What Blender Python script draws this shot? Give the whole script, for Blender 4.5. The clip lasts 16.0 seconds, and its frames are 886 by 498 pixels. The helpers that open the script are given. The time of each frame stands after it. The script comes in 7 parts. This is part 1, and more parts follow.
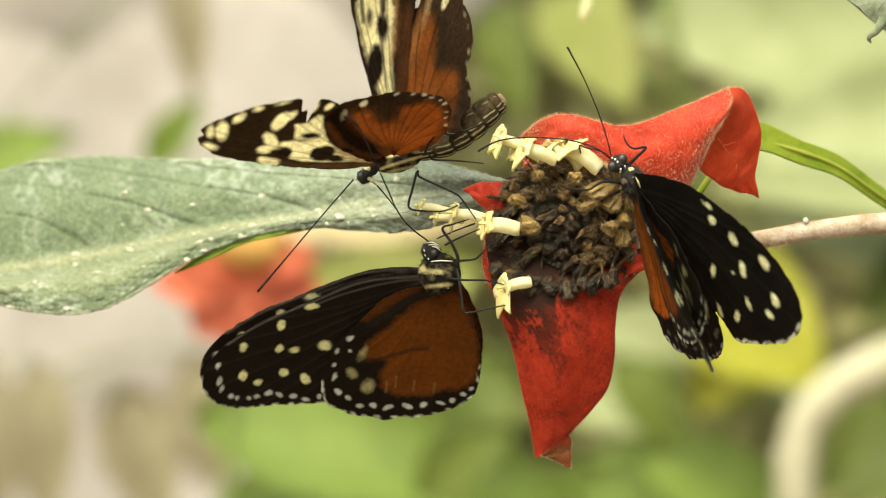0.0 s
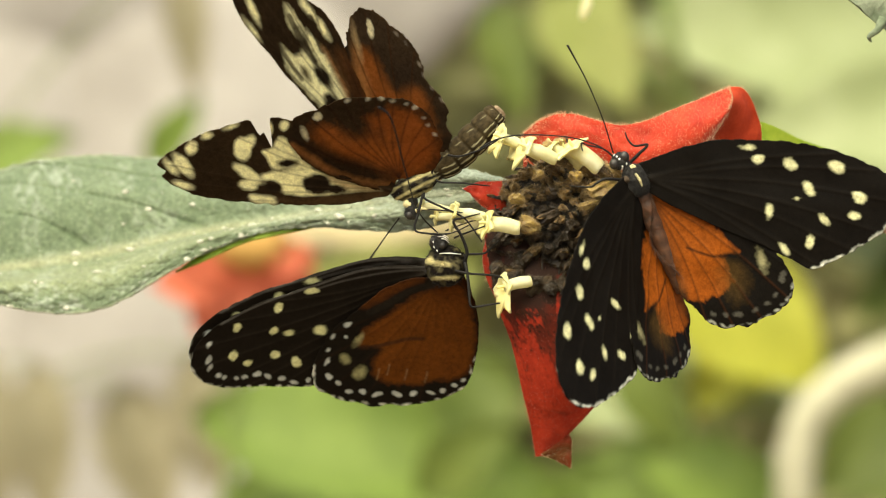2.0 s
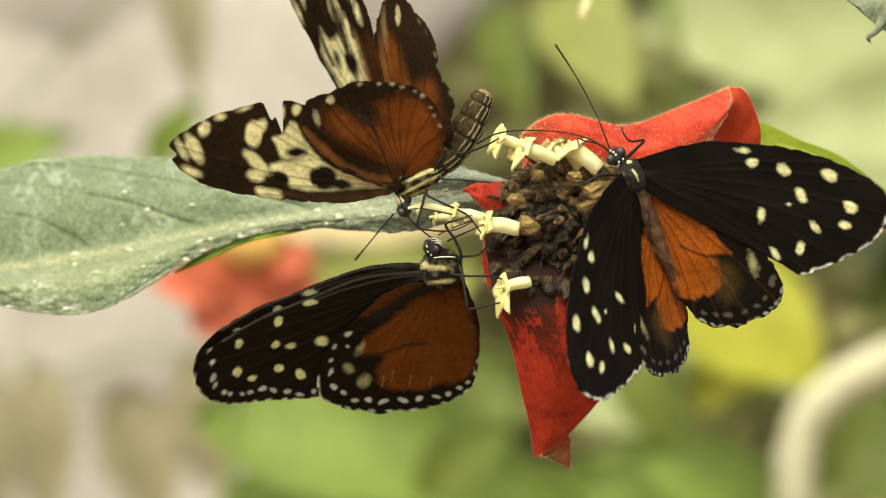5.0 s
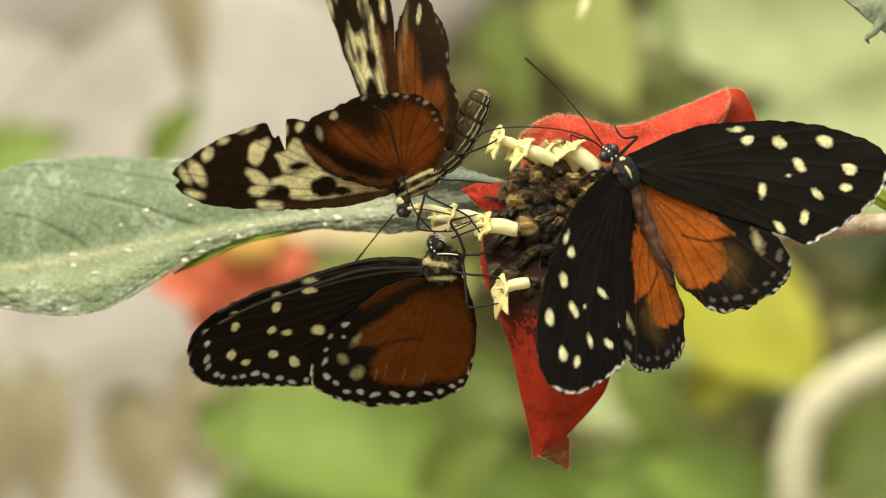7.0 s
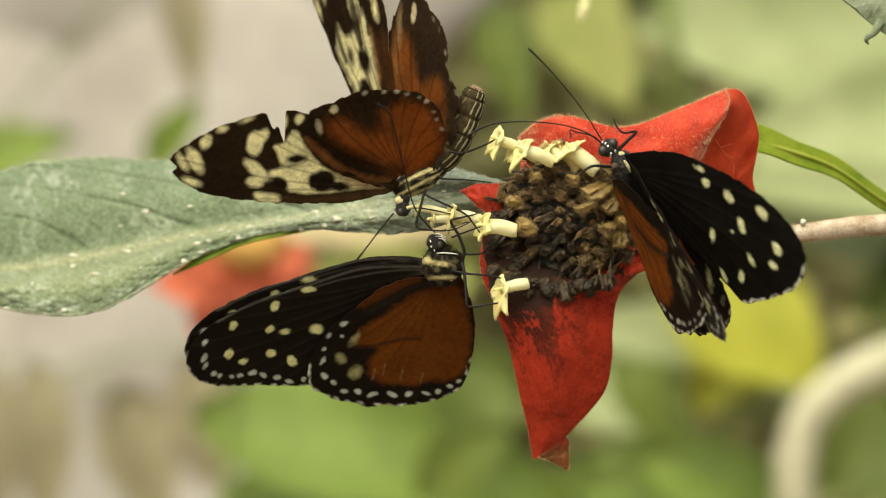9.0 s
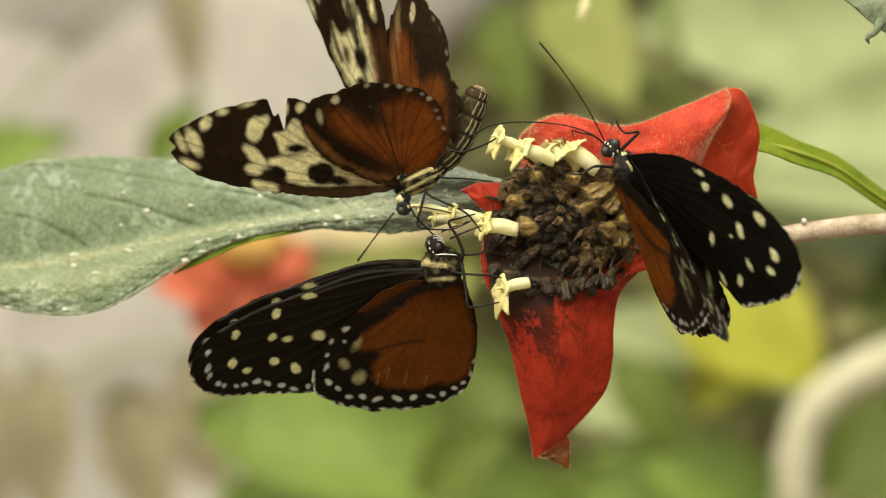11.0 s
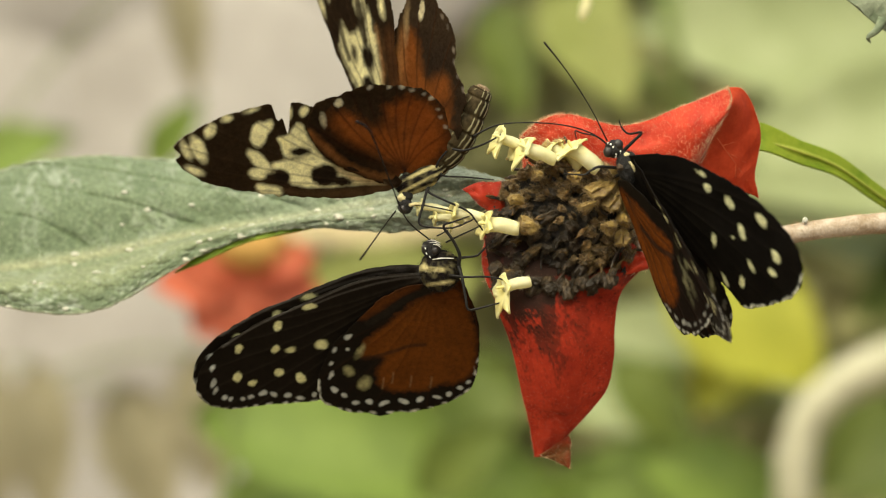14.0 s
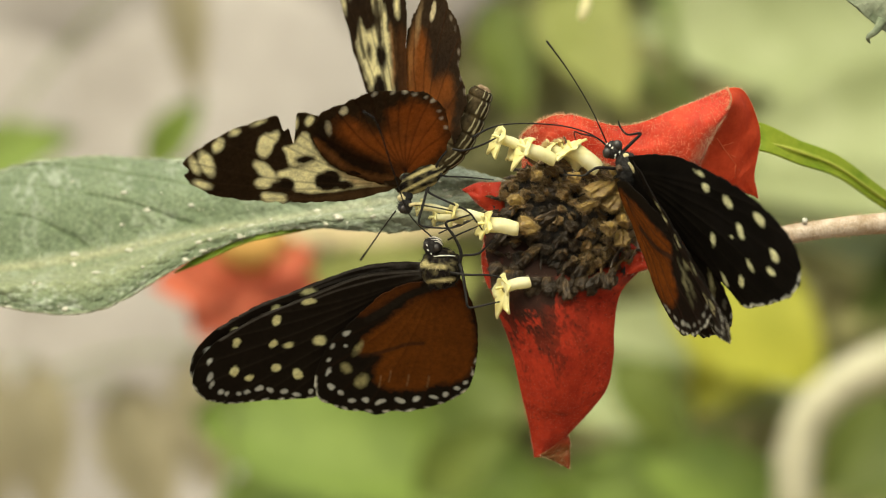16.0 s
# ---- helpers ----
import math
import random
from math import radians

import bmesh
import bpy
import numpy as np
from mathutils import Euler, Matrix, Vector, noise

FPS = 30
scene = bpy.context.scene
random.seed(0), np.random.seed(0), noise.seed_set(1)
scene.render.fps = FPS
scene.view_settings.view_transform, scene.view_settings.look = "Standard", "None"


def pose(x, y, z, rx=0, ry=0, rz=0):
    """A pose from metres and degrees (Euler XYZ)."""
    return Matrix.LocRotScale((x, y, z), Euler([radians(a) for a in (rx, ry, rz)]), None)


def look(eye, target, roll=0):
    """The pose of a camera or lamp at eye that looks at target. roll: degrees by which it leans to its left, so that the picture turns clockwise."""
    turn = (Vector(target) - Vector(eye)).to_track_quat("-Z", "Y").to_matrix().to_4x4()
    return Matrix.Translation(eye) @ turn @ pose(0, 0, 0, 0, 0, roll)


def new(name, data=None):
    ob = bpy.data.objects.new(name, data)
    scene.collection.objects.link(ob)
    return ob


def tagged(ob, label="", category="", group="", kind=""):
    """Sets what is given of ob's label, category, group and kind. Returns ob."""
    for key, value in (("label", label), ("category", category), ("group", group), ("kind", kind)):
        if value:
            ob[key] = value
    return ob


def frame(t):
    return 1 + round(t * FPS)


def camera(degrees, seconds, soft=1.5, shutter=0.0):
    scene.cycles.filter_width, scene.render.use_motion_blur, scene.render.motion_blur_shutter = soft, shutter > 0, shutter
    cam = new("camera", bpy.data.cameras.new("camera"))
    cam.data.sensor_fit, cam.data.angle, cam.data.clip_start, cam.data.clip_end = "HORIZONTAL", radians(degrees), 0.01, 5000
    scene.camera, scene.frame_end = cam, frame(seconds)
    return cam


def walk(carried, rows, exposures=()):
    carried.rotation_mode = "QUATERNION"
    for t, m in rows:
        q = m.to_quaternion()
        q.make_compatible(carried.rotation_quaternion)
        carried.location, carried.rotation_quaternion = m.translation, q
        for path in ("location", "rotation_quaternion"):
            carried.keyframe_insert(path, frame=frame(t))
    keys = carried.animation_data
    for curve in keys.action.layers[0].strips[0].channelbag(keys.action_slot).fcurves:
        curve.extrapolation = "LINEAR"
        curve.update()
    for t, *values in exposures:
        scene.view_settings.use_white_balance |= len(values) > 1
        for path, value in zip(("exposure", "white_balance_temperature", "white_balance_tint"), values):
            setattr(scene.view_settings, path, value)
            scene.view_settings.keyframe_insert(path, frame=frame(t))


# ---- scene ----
cam = camera(20, 16.0, soft=1.15)
cam.data.dof.use_dof = True
cam.data.dof.focus_distance = 0.443
cam.data.dof.aperture_fstop = 14

DRIFT = (
    (0, -0.187, -0.044),
    (0.5, -0.189, -0.197),
    (1, 0.144, 0.138),
    (1.5, 0.016, 0.086),
    (2, -0.239, -0.172),
    (2.5, -0.137, 0.034),
    (3, 0.016, 0.086),
    (3.5, -0.086, -0.069),
    (4, -0.112, -0.069),
    (6.5, -0.009, -0.069),
    (7, 0.169, 0.086),
    (7.5, 0.068, 0.086),
    (8, -0.162, -0.069),
    (8.5, 0.066, -0.069),
    (9, 0.273, 0.238),
    (11.5, -0.034, -0.042),
    (12, -0.162, -0.146),
    (12.5, 0.221, 0.086),
    (13, 0.298, 0.136),
    (13.5, -0.112, -0.069),
    (14, -0.084, -0.069),
    (14.5, 0.196, 0.111),
    (15, 0.144, 0.086),
    (15.5, -0.086, -0.069),
    (16, -0.009, -0.017),
)
FEEDER_AT = (
    (0, 31.51, 12.21),
    (0.5, 31.51, 12.36),
    (1, 31.68, 12.24),
    (1.5, 31.71, 12.34),
    (2, 31.76, 12.54),
    (2.5, 31.56, 12.43),
    (3, 31.40, 12.49),
    (3.5, 31.61, 12.49),
    (4, 31.89, 12.64),
    (6.5, 30.16, 14.32),
    (7, 30.34, 14.18),
    (7.5, 30.24, 14.33),
    (8, 30.16, 14.48),
    (8.5, 30.23, 14.94),
    (9, 30.28, 15.25),
    (11.5, 30.74, 14.81),
    (12, 30.92, 14.55),
    (12.5, 30.84, 14.63),
    (13, 30.77, 14.68),
    (13.5, 30.97, 14.78),
    (14, 30.84, 14.78),
    (14.5, 30.81, 14.66),
    (15, 31.07, 14.78),
    (15.5, 30.84, 14.78),
    (16, 30.77, 14.68),
)
FEEDER_RIGHT = (
        (0, 0.69, 0.00, 0.70, 17.82, 30.28, -49.22),
        (0.5, 0.69, 0.00, 0.70, 17.87, 29.99, -51.53),
        (1, 0.69, 0.00, 0.70, 16.61, 18.62, -32.92),
        (1.5, 0.69, 0.00, 0.70, -2.74, 1.28, -6.92),
        (2, 0.69, 0.00, 0.70, 8.61, 4.71, -16.32),
        (2.5, 0.69, 0.00, 0.70, 16.43, 21.78, -37.66),
        (3, 0.69, 0.00, 0.70, 18.66, 27.70, -52.02),
        (3.5, 0.69, 0.00, 0.70, 18.81, 25.50, -44.88),
        (4, 0.69, 0.00, 0.70, 16.39, 7.27, -18.26),
        (4.4, 0.69, 0.00, 0.70, -2.74, 1.28, -6.92),
        (4.9, 0.69, 0.00, 0.70, 8.61, 4.71, -16.32),
        (5.3, 0.69, 0.00, 0.70, 16.43, 21.78, -37.66),
        (5.8, 0.69, 0.00, 0.70, 17.30, 21.75, -49.73),
        (6.2, 0.69, 0.00, 0.70, 17.31, 18.50, -45.13),
        (6.5, 0.69, 0.00, 0.70, 16.97, 14.56, -39.61),
        (7, 0.69, 0.00, 0.70, -0.80, -0.68, -0.44),
        (7.5, 0.69, 0.00, 0.70, 12.70, 7.37, -25.81),
        (8, 0.69, 0.00, 0.70, 16.06, 17.59, -41.69),
        (8.5, 0.69, 0.00, 0.70, 17.30, 21.75, -49.73),
        (9, 0.69, 0.00, 0.70, 17.03, 21.10, -49.75),
        (11.5, 0.69, 0.00, 0.70, 18.02, 22.82, -51.44),
        (12, 0.69, 0.00, 0.70, 17.29, 22.71, -51.81),
        (12.5, 0.69, 0.00, 0.70, 17.70, 23.15, -51.35),
        (13, 0.69, 0.00, 0.70, 18.69, 22.82, -51.74),
        (13.5, 0.69, 0.00, 0.70, 18.00, 22.81, -51.46),
        (14, 0.69, 0.00, 0.70, 18.00, 22.81, -51.45),
        (14.5, 0.69, 0.00, 0.70, 18.02, 22.82, -51.44),
        (15, 0.69, 0.00, 0.70, 17.35, 22.24, -51.72),
        (15.5, 0.69, 0.00, 0.70, 18.72, 22.81, -51.66),
        (16, 0.69, 0.00, 0.70, 18.32, 22.32, -51.95),
)
FEEDER_LEFT = (
        (0, 1.47, 0.00, 0.81, -33.99, -41.10, 104.63),
        (0.5, 1.54, 1.00, 1.08, -33.14, -39.33, 107.05),
        (1, 1.47, 0.00, 0.81, -24.39, -48.24, 82.44),
        (1.5, 1.47, 0.00, 0.81, -18.07, -55.38, 54.89),
        (2, 1.47, 0.00, 0.81, -18.55, -53.83, 61.59),
        (2.5, 1.47, 0.00, 0.81, -31.72, -45.41, 93.52),
        (3, 1.54, 1.00, 1.08, -32.34, -37.80, 109.16),
        (3.5, 1.47, 0.00, 0.81, -32.48, -42.41, 102.68),
        (4, 1.47, 0.00, 0.81, -21.13, -52.90, 66.93),
        (4.4, 1.47, 0.00, 0.81, -18.07, -55.38, 54.89),
        (4.9, 1.47, 0.00, 0.81, -18.55, -53.83, 61.59),
        (5.3, 1.47, 0.00, 0.81, -31.72, -45.41, 93.52),
        (5.8, 1.58, 1.66, 1.25, -31.74, -36.72, 110.65),
        (6.2, 1.53, 0.83, 1.03, -33.74, -39.56, 102.88),
        (6.5, 1.47, 0.00, 0.81, -35.57, -43.28, 93.09),
        (7, 1.47, 0.00, 0.81, -21.97, -51.68, 60.22),
        (7.5, 1.47, 0.00, 0.81, -29.35, -48.52, 76.59),
        (8, 1.47, 0.00, 0.81, -37.42, -40.71, 99.48),
        (8.5, 1.58, 1.66, 1.25, -31.74, -36.72, 110.65),
        (9, 1.58, 1.66, 1.25, -31.74, -36.72, 110.65),
        (11.5, 1.58, 1.66, 1.25, -31.74, -36.72, 110.65),
        (12, 1.58, 1.66, 1.25, -31.74, -36.72, 110.65),
        (12.5, 1.58, 1.66, 1.25, -31.74, -36.72, 110.65),
        (13, 1.58, 1.66, 1.25, -31.74, -36.72, 110.65),
        (13.5, 1.58, 1.66, 1.25, -31.74, -36.72, 110.65),
        (14, 1.58, 1.66, 1.25, -31.74, -36.72, 110.65),
        (14.5, 1.58, 1.66, 1.25, -31.74, -36.72, 110.65),
        (15, 1.58, 1.66, 1.25, -31.74, -36.72, 110.65),
        (15.5, 1.58, 1.66, 1.25, -31.74, -36.72, 110.65),
        (16, 1.58, 1.66, 1.25, -31.74, -36.72, 110.65),
)
FEEDER_LEFT_HIND = (
        (0, 0.62, 0.05, -0.01, -12.95, -9.89, 105.70),
        (0.5, 0.44, 0.03, -0.27, -14.25, -10.39, 108.96),
        (1, 4.08, 5.46, -2.19, -18.94, -31.44, 76.70),
        (1.5, 6.00, 4.42, -1.55, -13.46, -38.22, 50.99),
        (2, 5.47, 4.83, -1.71, -13.95, -36.69, 57.59),
        (2.5, 3.79, 5.54, -2.27, -25.10, -29.23, 85.54),
        (3, 0.29, 0.01, -0.51, -15.42, -10.77, 111.83),
        (3.5, 0.62, 0.05, -0.01, -12.95, -9.89, 105.70),
        (4, 5.23, 4.98, -1.77, -15.94, -35.88, 62.04),
        (4.4, 6.00, 4.42, -1.55, -13.46, -38.22, 50.99),
        (4.9, 5.47, 4.83, -1.71, -13.95, -36.69, 57.59),
        (5.3, 3.79, 5.54, -2.27, -25.10, -29.23, 85.54),
        (5.8, -1.26, -0.55, -1.11, -16.26, -11.00, 113.88),
        (6.2, 1.49, 2.37, -1.72, -22.77, -17.68, 100.36),
        (6.5, 4.24, 5.30, -2.33, -28.55, -27.53, 84.06),
        (7, 5.83, 4.40, -1.89, -16.70, -34.71, 55.11),
        (7.5, 5.11, 4.92, -2.04, -22.75, -32.09, 69.15),
        (8, 3.85, 5.39, -2.48, -30.52, -25.21, 90.09),
        (8.5, -1.26, -0.55, -1.11, -16.26, -11.00, 113.88),
        (9, -1.26, -0.55, -1.11, -16.26, -11.00, 113.88),
        (11.5, -1.26, -0.55, -1.11, -16.26, -11.00, 113.88),
        (12, -1.26, -0.55, -1.11, -16.26, -11.00, 113.88),
        (12.5, -1.26, -0.55, -1.11, -16.26, -11.00, 113.88),
        (13, -1.26, -0.55, -1.11, -16.26, -11.00, 113.88),
        (13.5, -1.26, -0.55, -1.11, -16.26, -11.00, 113.88),
        (14, -1.26, -0.55, -1.11, -16.26, -11.00, 113.88),
        (14.5, -1.26, -0.55, -1.11, -16.26, -11.00, 113.88),
        (15, -1.26, -0.55, -1.11, -16.26, -11.00, 113.88),
        (15.5, -1.26, -0.55, -1.11, -16.26, -11.00, 113.88),
        (16, -1.26, -0.55, -1.11, -16.26, -11.00, 113.88),
)
HANGER = (
        (0, -2.84, 0.00, -0.60, -3.52, 1.55, -4.97),
        (0.5, -2.79, 0.00, -0.71, -1.75, 0.74, -3.30),
        (1, -2.50, 0.00, -0.05, -2.00, 1.20, -2.50),
        (1.5, -2.49, 0.00, -0.54, 0.00, -0.00, 0.00),
        (2, -1.48, 0.00, 0.76, -2.23, 4.69, 1.23),
        (2.5, -2.62, 0.00, 0.04, -1.47, 0.99, -0.21),
        (3, -2.06, 0.00, 0.35, -2.19, 3.05, 0.37),
        (3.5, -2.45, 0.00, 0.07, -2.11, 0.92, 0.35),
        (4, -2.44, 0.00, 0.08, -2.16, 1.01, -0.30),
        (6.5, -2.40, 0.00, 0.14, -2.15, 1.45, 0.06),
        (7, -1.53, 0.00, 0.95, -2.45, 5.08, 0.41),
        (7.5, -1.52, 0.00, 0.98, -3.35, 4.84, 0.95),
        (8, -2.13, 0.00, 0.50, -2.38, 2.66, 0.13),
        (8.5, -2.88, 0.00, -0.32, -2.13, -1.03, -1.37),
        (9, -1.45, 0.00, 1.23, -2.86, 5.39, 1.34),
        (11.5, -2.16, 0.00, 0.36, -3.42, 1.95, 0.21),
        (12, -2.42, 0.00, 0.03, -3.01, 0.71, -0.20),
        (12.5, -2.04, 0.00, 0.38, -3.28, 2.41, 0.87),
        (13, -3.11, 0.00, -0.51, -2.02, -2.28, -1.29),
        (13.5, -2.65, 0.00, -0.15, -1.80, 0.20, -0.20),
        (14, -2.68, 0.00, -0.21, -1.56, -0.16, 0.44),
        (14.5, -2.40, 0.00, -0.02, -2.54, 1.46, -0.23),
        (15, -2.87, 0.00, -0.28, -2.49, -0.96, -0.67),
        (15.5, -2.60, 0.00, 0.05, -2.60, 0.60, 0.10),
        (16, -2.34, 0.00, 0.35, -3.03, 1.43, 0.94),
)
WORN_AT = (
    (0, -8.00, 18.17),
    (0.5, -8.61, 17.41),
    (1, -8.59, 16.52),
    (1.5, -7.79, 14.78),
    (2, -6.98, 14.07),
    (2.5, -6.42, 14.42),
    (3, -6.56, 14.63),
    (3.5, -6.52, 14.78),
    (4, -6.39, 14.78),
    (6.5, -6.29, 14.63),
    (7, -6.11, 14.78),
    (7.5, -6.36, 15.24),
    (8, -6.28, 14.63),
    (8.5, -6.21, 14.94),
    (9, -6.16, 15.09),
    (11.5, -6.15, 15.12),
    (12, -6.13, 15.16),
    (12.5, -6.06, 15.09),
    (13, -6.13, 15.29),
    (13.5, -6.08, 15.40),
    (14, -6.05, 15.24),
    (14.5, -6.08, 15.27),
    (15, -5.98, 15.39),
    (15.5, -6.06, 15.24),
    (16, -5.98, 15.29),
)
WORN_NEAR = (
        (0, 0.56, -1.00, -0.24, 51.71, -0.74, 36.95),
        (0.5, 0.56, -1.00, -0.24, 51.82, -3.51, 41.51),
        (1, 0.56, -1.00, -0.24, 52.88, -1.85, 39.02),
        (1.5, 0.56, -1.00, -0.24, 42.24, -3.62, 33.10),
        (2, 0.56, -1.00, -0.24, 30.33, -3.61, 0.22),
        (2.5, 0.56, -1.00, -0.24, 23.02, -2.22, -2.50),
        (3, 0.56, -1.00, -0.24, 23.72, -6.70, 15.28),
        (3.5, 0.56, -1.00, -0.24, 15.14, -0.15, 2.24),
        (4, 0.56, -1.00, -0.24, -6.00, 0.74, 7.77),
        (6.5, 0.56, -1.00, -0.24, 27.01, -8.69, 23.83),
        (7, 0.56, -1.00, -0.24, 26.41, -7.08, 20.90),
        (7.5, 0.56, -1.00, -0.24, 28.58, -4.03, 26.10),
        (8, 0.56, -1.00, -0.24, 20.17, -1.18, 2.66),
        (8.5, 0.56, -1.00, -0.24, 22.40, -2.93, 16.75),
        (9, 0.56, -1.00, -0.24, 24.89, -4.23, 20.03),
        (11.5, 0.56, -1.00, -0.24, 18.00, 1.00, 15.28),
        (12, 0.56, -1.00, -0.24, 16.66, 1.12, 12.65),
        (12.5, 0.56, -1.00, -0.24, 16.77, 0.49, 12.16),
        (13, 0.56, -1.00, -0.24, 20.00, 0.00, 18.00),
        (13.5, 0.56, -1.00, -0.24, 29.52, -7.23, 25.83),
        (14, 0.56, -1.00, -0.24, 23.61, -2.21, 20.60),
        (14.5, 0.56, -1.00, -0.24, 17.69, 1.49, 17.69),
        (15, 0.56, -1.00, -0.24, 18.64, 0.83, 17.78),
        (15.5, 0.56, -1.00, -0.24, 28.49, -5.37, 26.24),
        (16, 0.56, -1.00, -0.24, 28.95, -5.70, 25.91),
)
WORN_FAR = (
        (0, 1.40, 9.00, -1.12, -0.32, 24.12, -48.64),
        (0.5, 1.40, 9.00, -1.12, -3.37, 22.17, -48.12),
        (1, 1.40, 9.00, -1.12, 2.27, 24.39, -43.68),
        (1.5, 1.40, 9.00, -1.12, 13.35, 16.29, -37.57),
        (2, 1.40, 9.00, -1.12, 27.84, 6.83, -38.66),
        (2.5, 1.40, 9.00, -1.12, 25.07, 6.85, -42.25),
        (3, 1.40, 9.00, -1.12, 14.09, 10.21, -49.23),
        (3.5, 1.40, 9.00, -1.12, 17.51, 8.16, -44.82),
        (4, 1.40, 9.00, -1.12, 18.98, 7.66, -44.71),
        (6.5, 1.40, 9.00, -1.12, 4.38, 12.14, -55.50),
        (7, 1.40, 9.00, -1.12, 4.91, 11.80, -54.40),
        (7.5, 1.40, 9.00, -1.12, 5.36, 12.38, -49.69),
        (8, 1.40, 9.00, -1.12, 13.61, 9.15, -47.47),
        (8.5, 1.40, 9.00, -1.12, 8.58, 10.19, -49.62),
        (9, 1.40, 9.00, -1.12, 6.17, 10.22, -51.11),
        (11.5, 1.40, 9.00, -1.12, 9.47, 10.93, -47.49),
        (12, 1.40, 9.00, -1.12, 11.30, 10.17, -47.00),
        (12.5, 1.40, 9.00, -1.12, 9.33, 10.01, -48.98),
        (13, 1.40, 9.00, -1.12, 8.02, 10.58, -48.17),
        (13.5, 1.40, 9.00, -1.12, -2.10, 10.81, -56.68),
        (14, 1.40, 9.00, -1.12, 3.93, 10.12, -49.33),
        (14.5, 1.40, 9.00, -1.12, 7.00, 10.11, -46.44),
        (15, 1.40, 9.00, -1.12, 6.72, 10.18, -47.35),
        (15.5, 1.40, 9.00, -1.12, -0.34, 11.26, -53.53),
        (16, 1.40, 9.00, -1.12, -0.70, 11.65, -54.64),
)
WORN_TAIL = (
    (0, 26.6),
    (0.5, 24.5),
    (1, 28.2),
    (1.5, 18.7),
    (2, 17.6),
    (2.5, 16.3),
    (3, 13.9),
    (3.5, 15.1),
    (4, 11.0),
    (6.5, 0.8),
    (7, 2.3),
    (7.5, 1.5),
    (8, -2.8),
    (8.5, -1.5),
    (9, -1.9),
    (11.5, -0.4),
    (12, -0.8),
    (12.5, -1.2),
    (13, -0.0),
    (13.5, -0.7),
    (14, 0.4),
    (14.5, 2.3),
    (15, 1.9),
    (15.5, 1.5),
    (16, 1.2),
)

HEIGHT = 1.2      # of the flower head over the ground
REACH = 444.6     # millimetres from the lens to the flower head

walk(cam, [(t, look((x / 1000, -REACH / 1000, HEIGHT + z / 1000), (x / 1000, 0, HEIGHT + z / 1000))) for t, x, z in DRIFT],
     [(0, 0.90), (2, 0.85), (4.2, 0.80), (7, 0.66), (9, 0.56), (12, 0.52), (16, 0.525)])

# ---- light ----
world = bpy.data.worlds.new("sky")
scene.world = world
world.use_nodes = True
nodes, links = world.node_tree.nodes, world.node_tree.links
sky = nodes.new("ShaderNodeTexSky")
sky.sky_type, sky.sun_disc = "NISHITA", False
sky.sun_elevation, sky.sun_rotation = radians(57), radians(202)
sky.air_density, sky.dust_density = 1.0, 5.0
links.new(sky.outputs[0], nodes["Background"].inputs[0])
nodes["Background"].inputs[1].default_value = 0.11
sun = new("sun", bpy.data.lights.new("sun", "SUN"))
sun.data.energy, sun.data.angle, sun.data.color = 3.5, radians(70), (0.97, 0.935, 0.62)
sun.matrix_basis = look((-0.7, -1.7, 4.03), (0, 0, 1.2))


# ---- materials ----
def material(name, color, other=None, scale=300.0, rough=0.6, bump=0.0, fine=0.0, metal=0.0, spread=0.0, clear=0.0, sheen=0.0):
    """A surface whose colour wanders between two tones at two scales. spread: how far single pieces differ."""
    m = bpy.data.materials.new(name)
    m.use_nodes = True
    n, l = m.node_tree.nodes, m.node_tree.links
    bsdf = n["Principled BSDF"]
    other = other or tuple(c * 0.6 for c in color)
    co = n.new("ShaderNodeTexCoord")
    big, small = n.new("ShaderNodeTexNoise"), n.new("ShaderNodeTexNoise")
    for node, s, d in ((big, scale, 3.0), (small, scale * 6.5, 5.0)):
        node.inputs["Scale"].default_value, node.inputs["Detail"].default_value = s, d
        l.new(co.outputs["Object"], node.inputs["Vector"])
    add = n.new("ShaderNodeMath")
    add.operation = "MULTIPLY_ADD"
    add.inputs[1].default_value = 0.45
    l.new(small.outputs["Fac"], add.inputs[0])
    l.new(big.outputs["Fac"], add.inputs[2])
    ramp = n.new("ShaderNodeValToRGB")
    ramp.color_ramp.elements[0].position, ramp.color_ramp.elements[1].position = 0.52, 0.92
    ramp.color_ramp.elements[0].color, ramp.color_ramp.elements[1].color = (*other, 1), (*color, 1)
    l.new(add.outputs[0], ramp.inputs[0])
    out = ramp.outputs[0]
    if spread:
        info, hsv, mr = n.new("ShaderNodeObjectInfo"), n.new("ShaderNodeHueSaturation"), n.new("ShaderNodeMapRange")
        mr.inputs["To Min"].default_value, mr.inputs["To Max"].default_value = 1 - spread, 1 + spread
        l.new(info.outputs["Random"], mr.inputs["Value"])
        l.new(mr.outputs[0], hsv.inputs["Value"])
        l.new(out, hsv.inputs["Color"])
        out = hsv.outputs[0]
    l.new(out, bsdf.inputs["Base Color"])
    bsdf.inputs["Roughness"].default_value, bsdf.inputs["Metallic"].default_value = rough, metal
    bsdf.inputs["Coat Weight"].default_value = clear
    bsdf.inputs["Sheen Weight"].default_value = sheen
    if bump:
        b = n.new("ShaderNodeBump")
        b.inputs["Strength"].default_value, b.inputs["Distance"].default_value = bump, fine or 0.0003
        l.new(add.outputs[0], b.inputs["Height"])
        l.new(b.outputs[0], bsdf.inputs["Normal"])
    return m


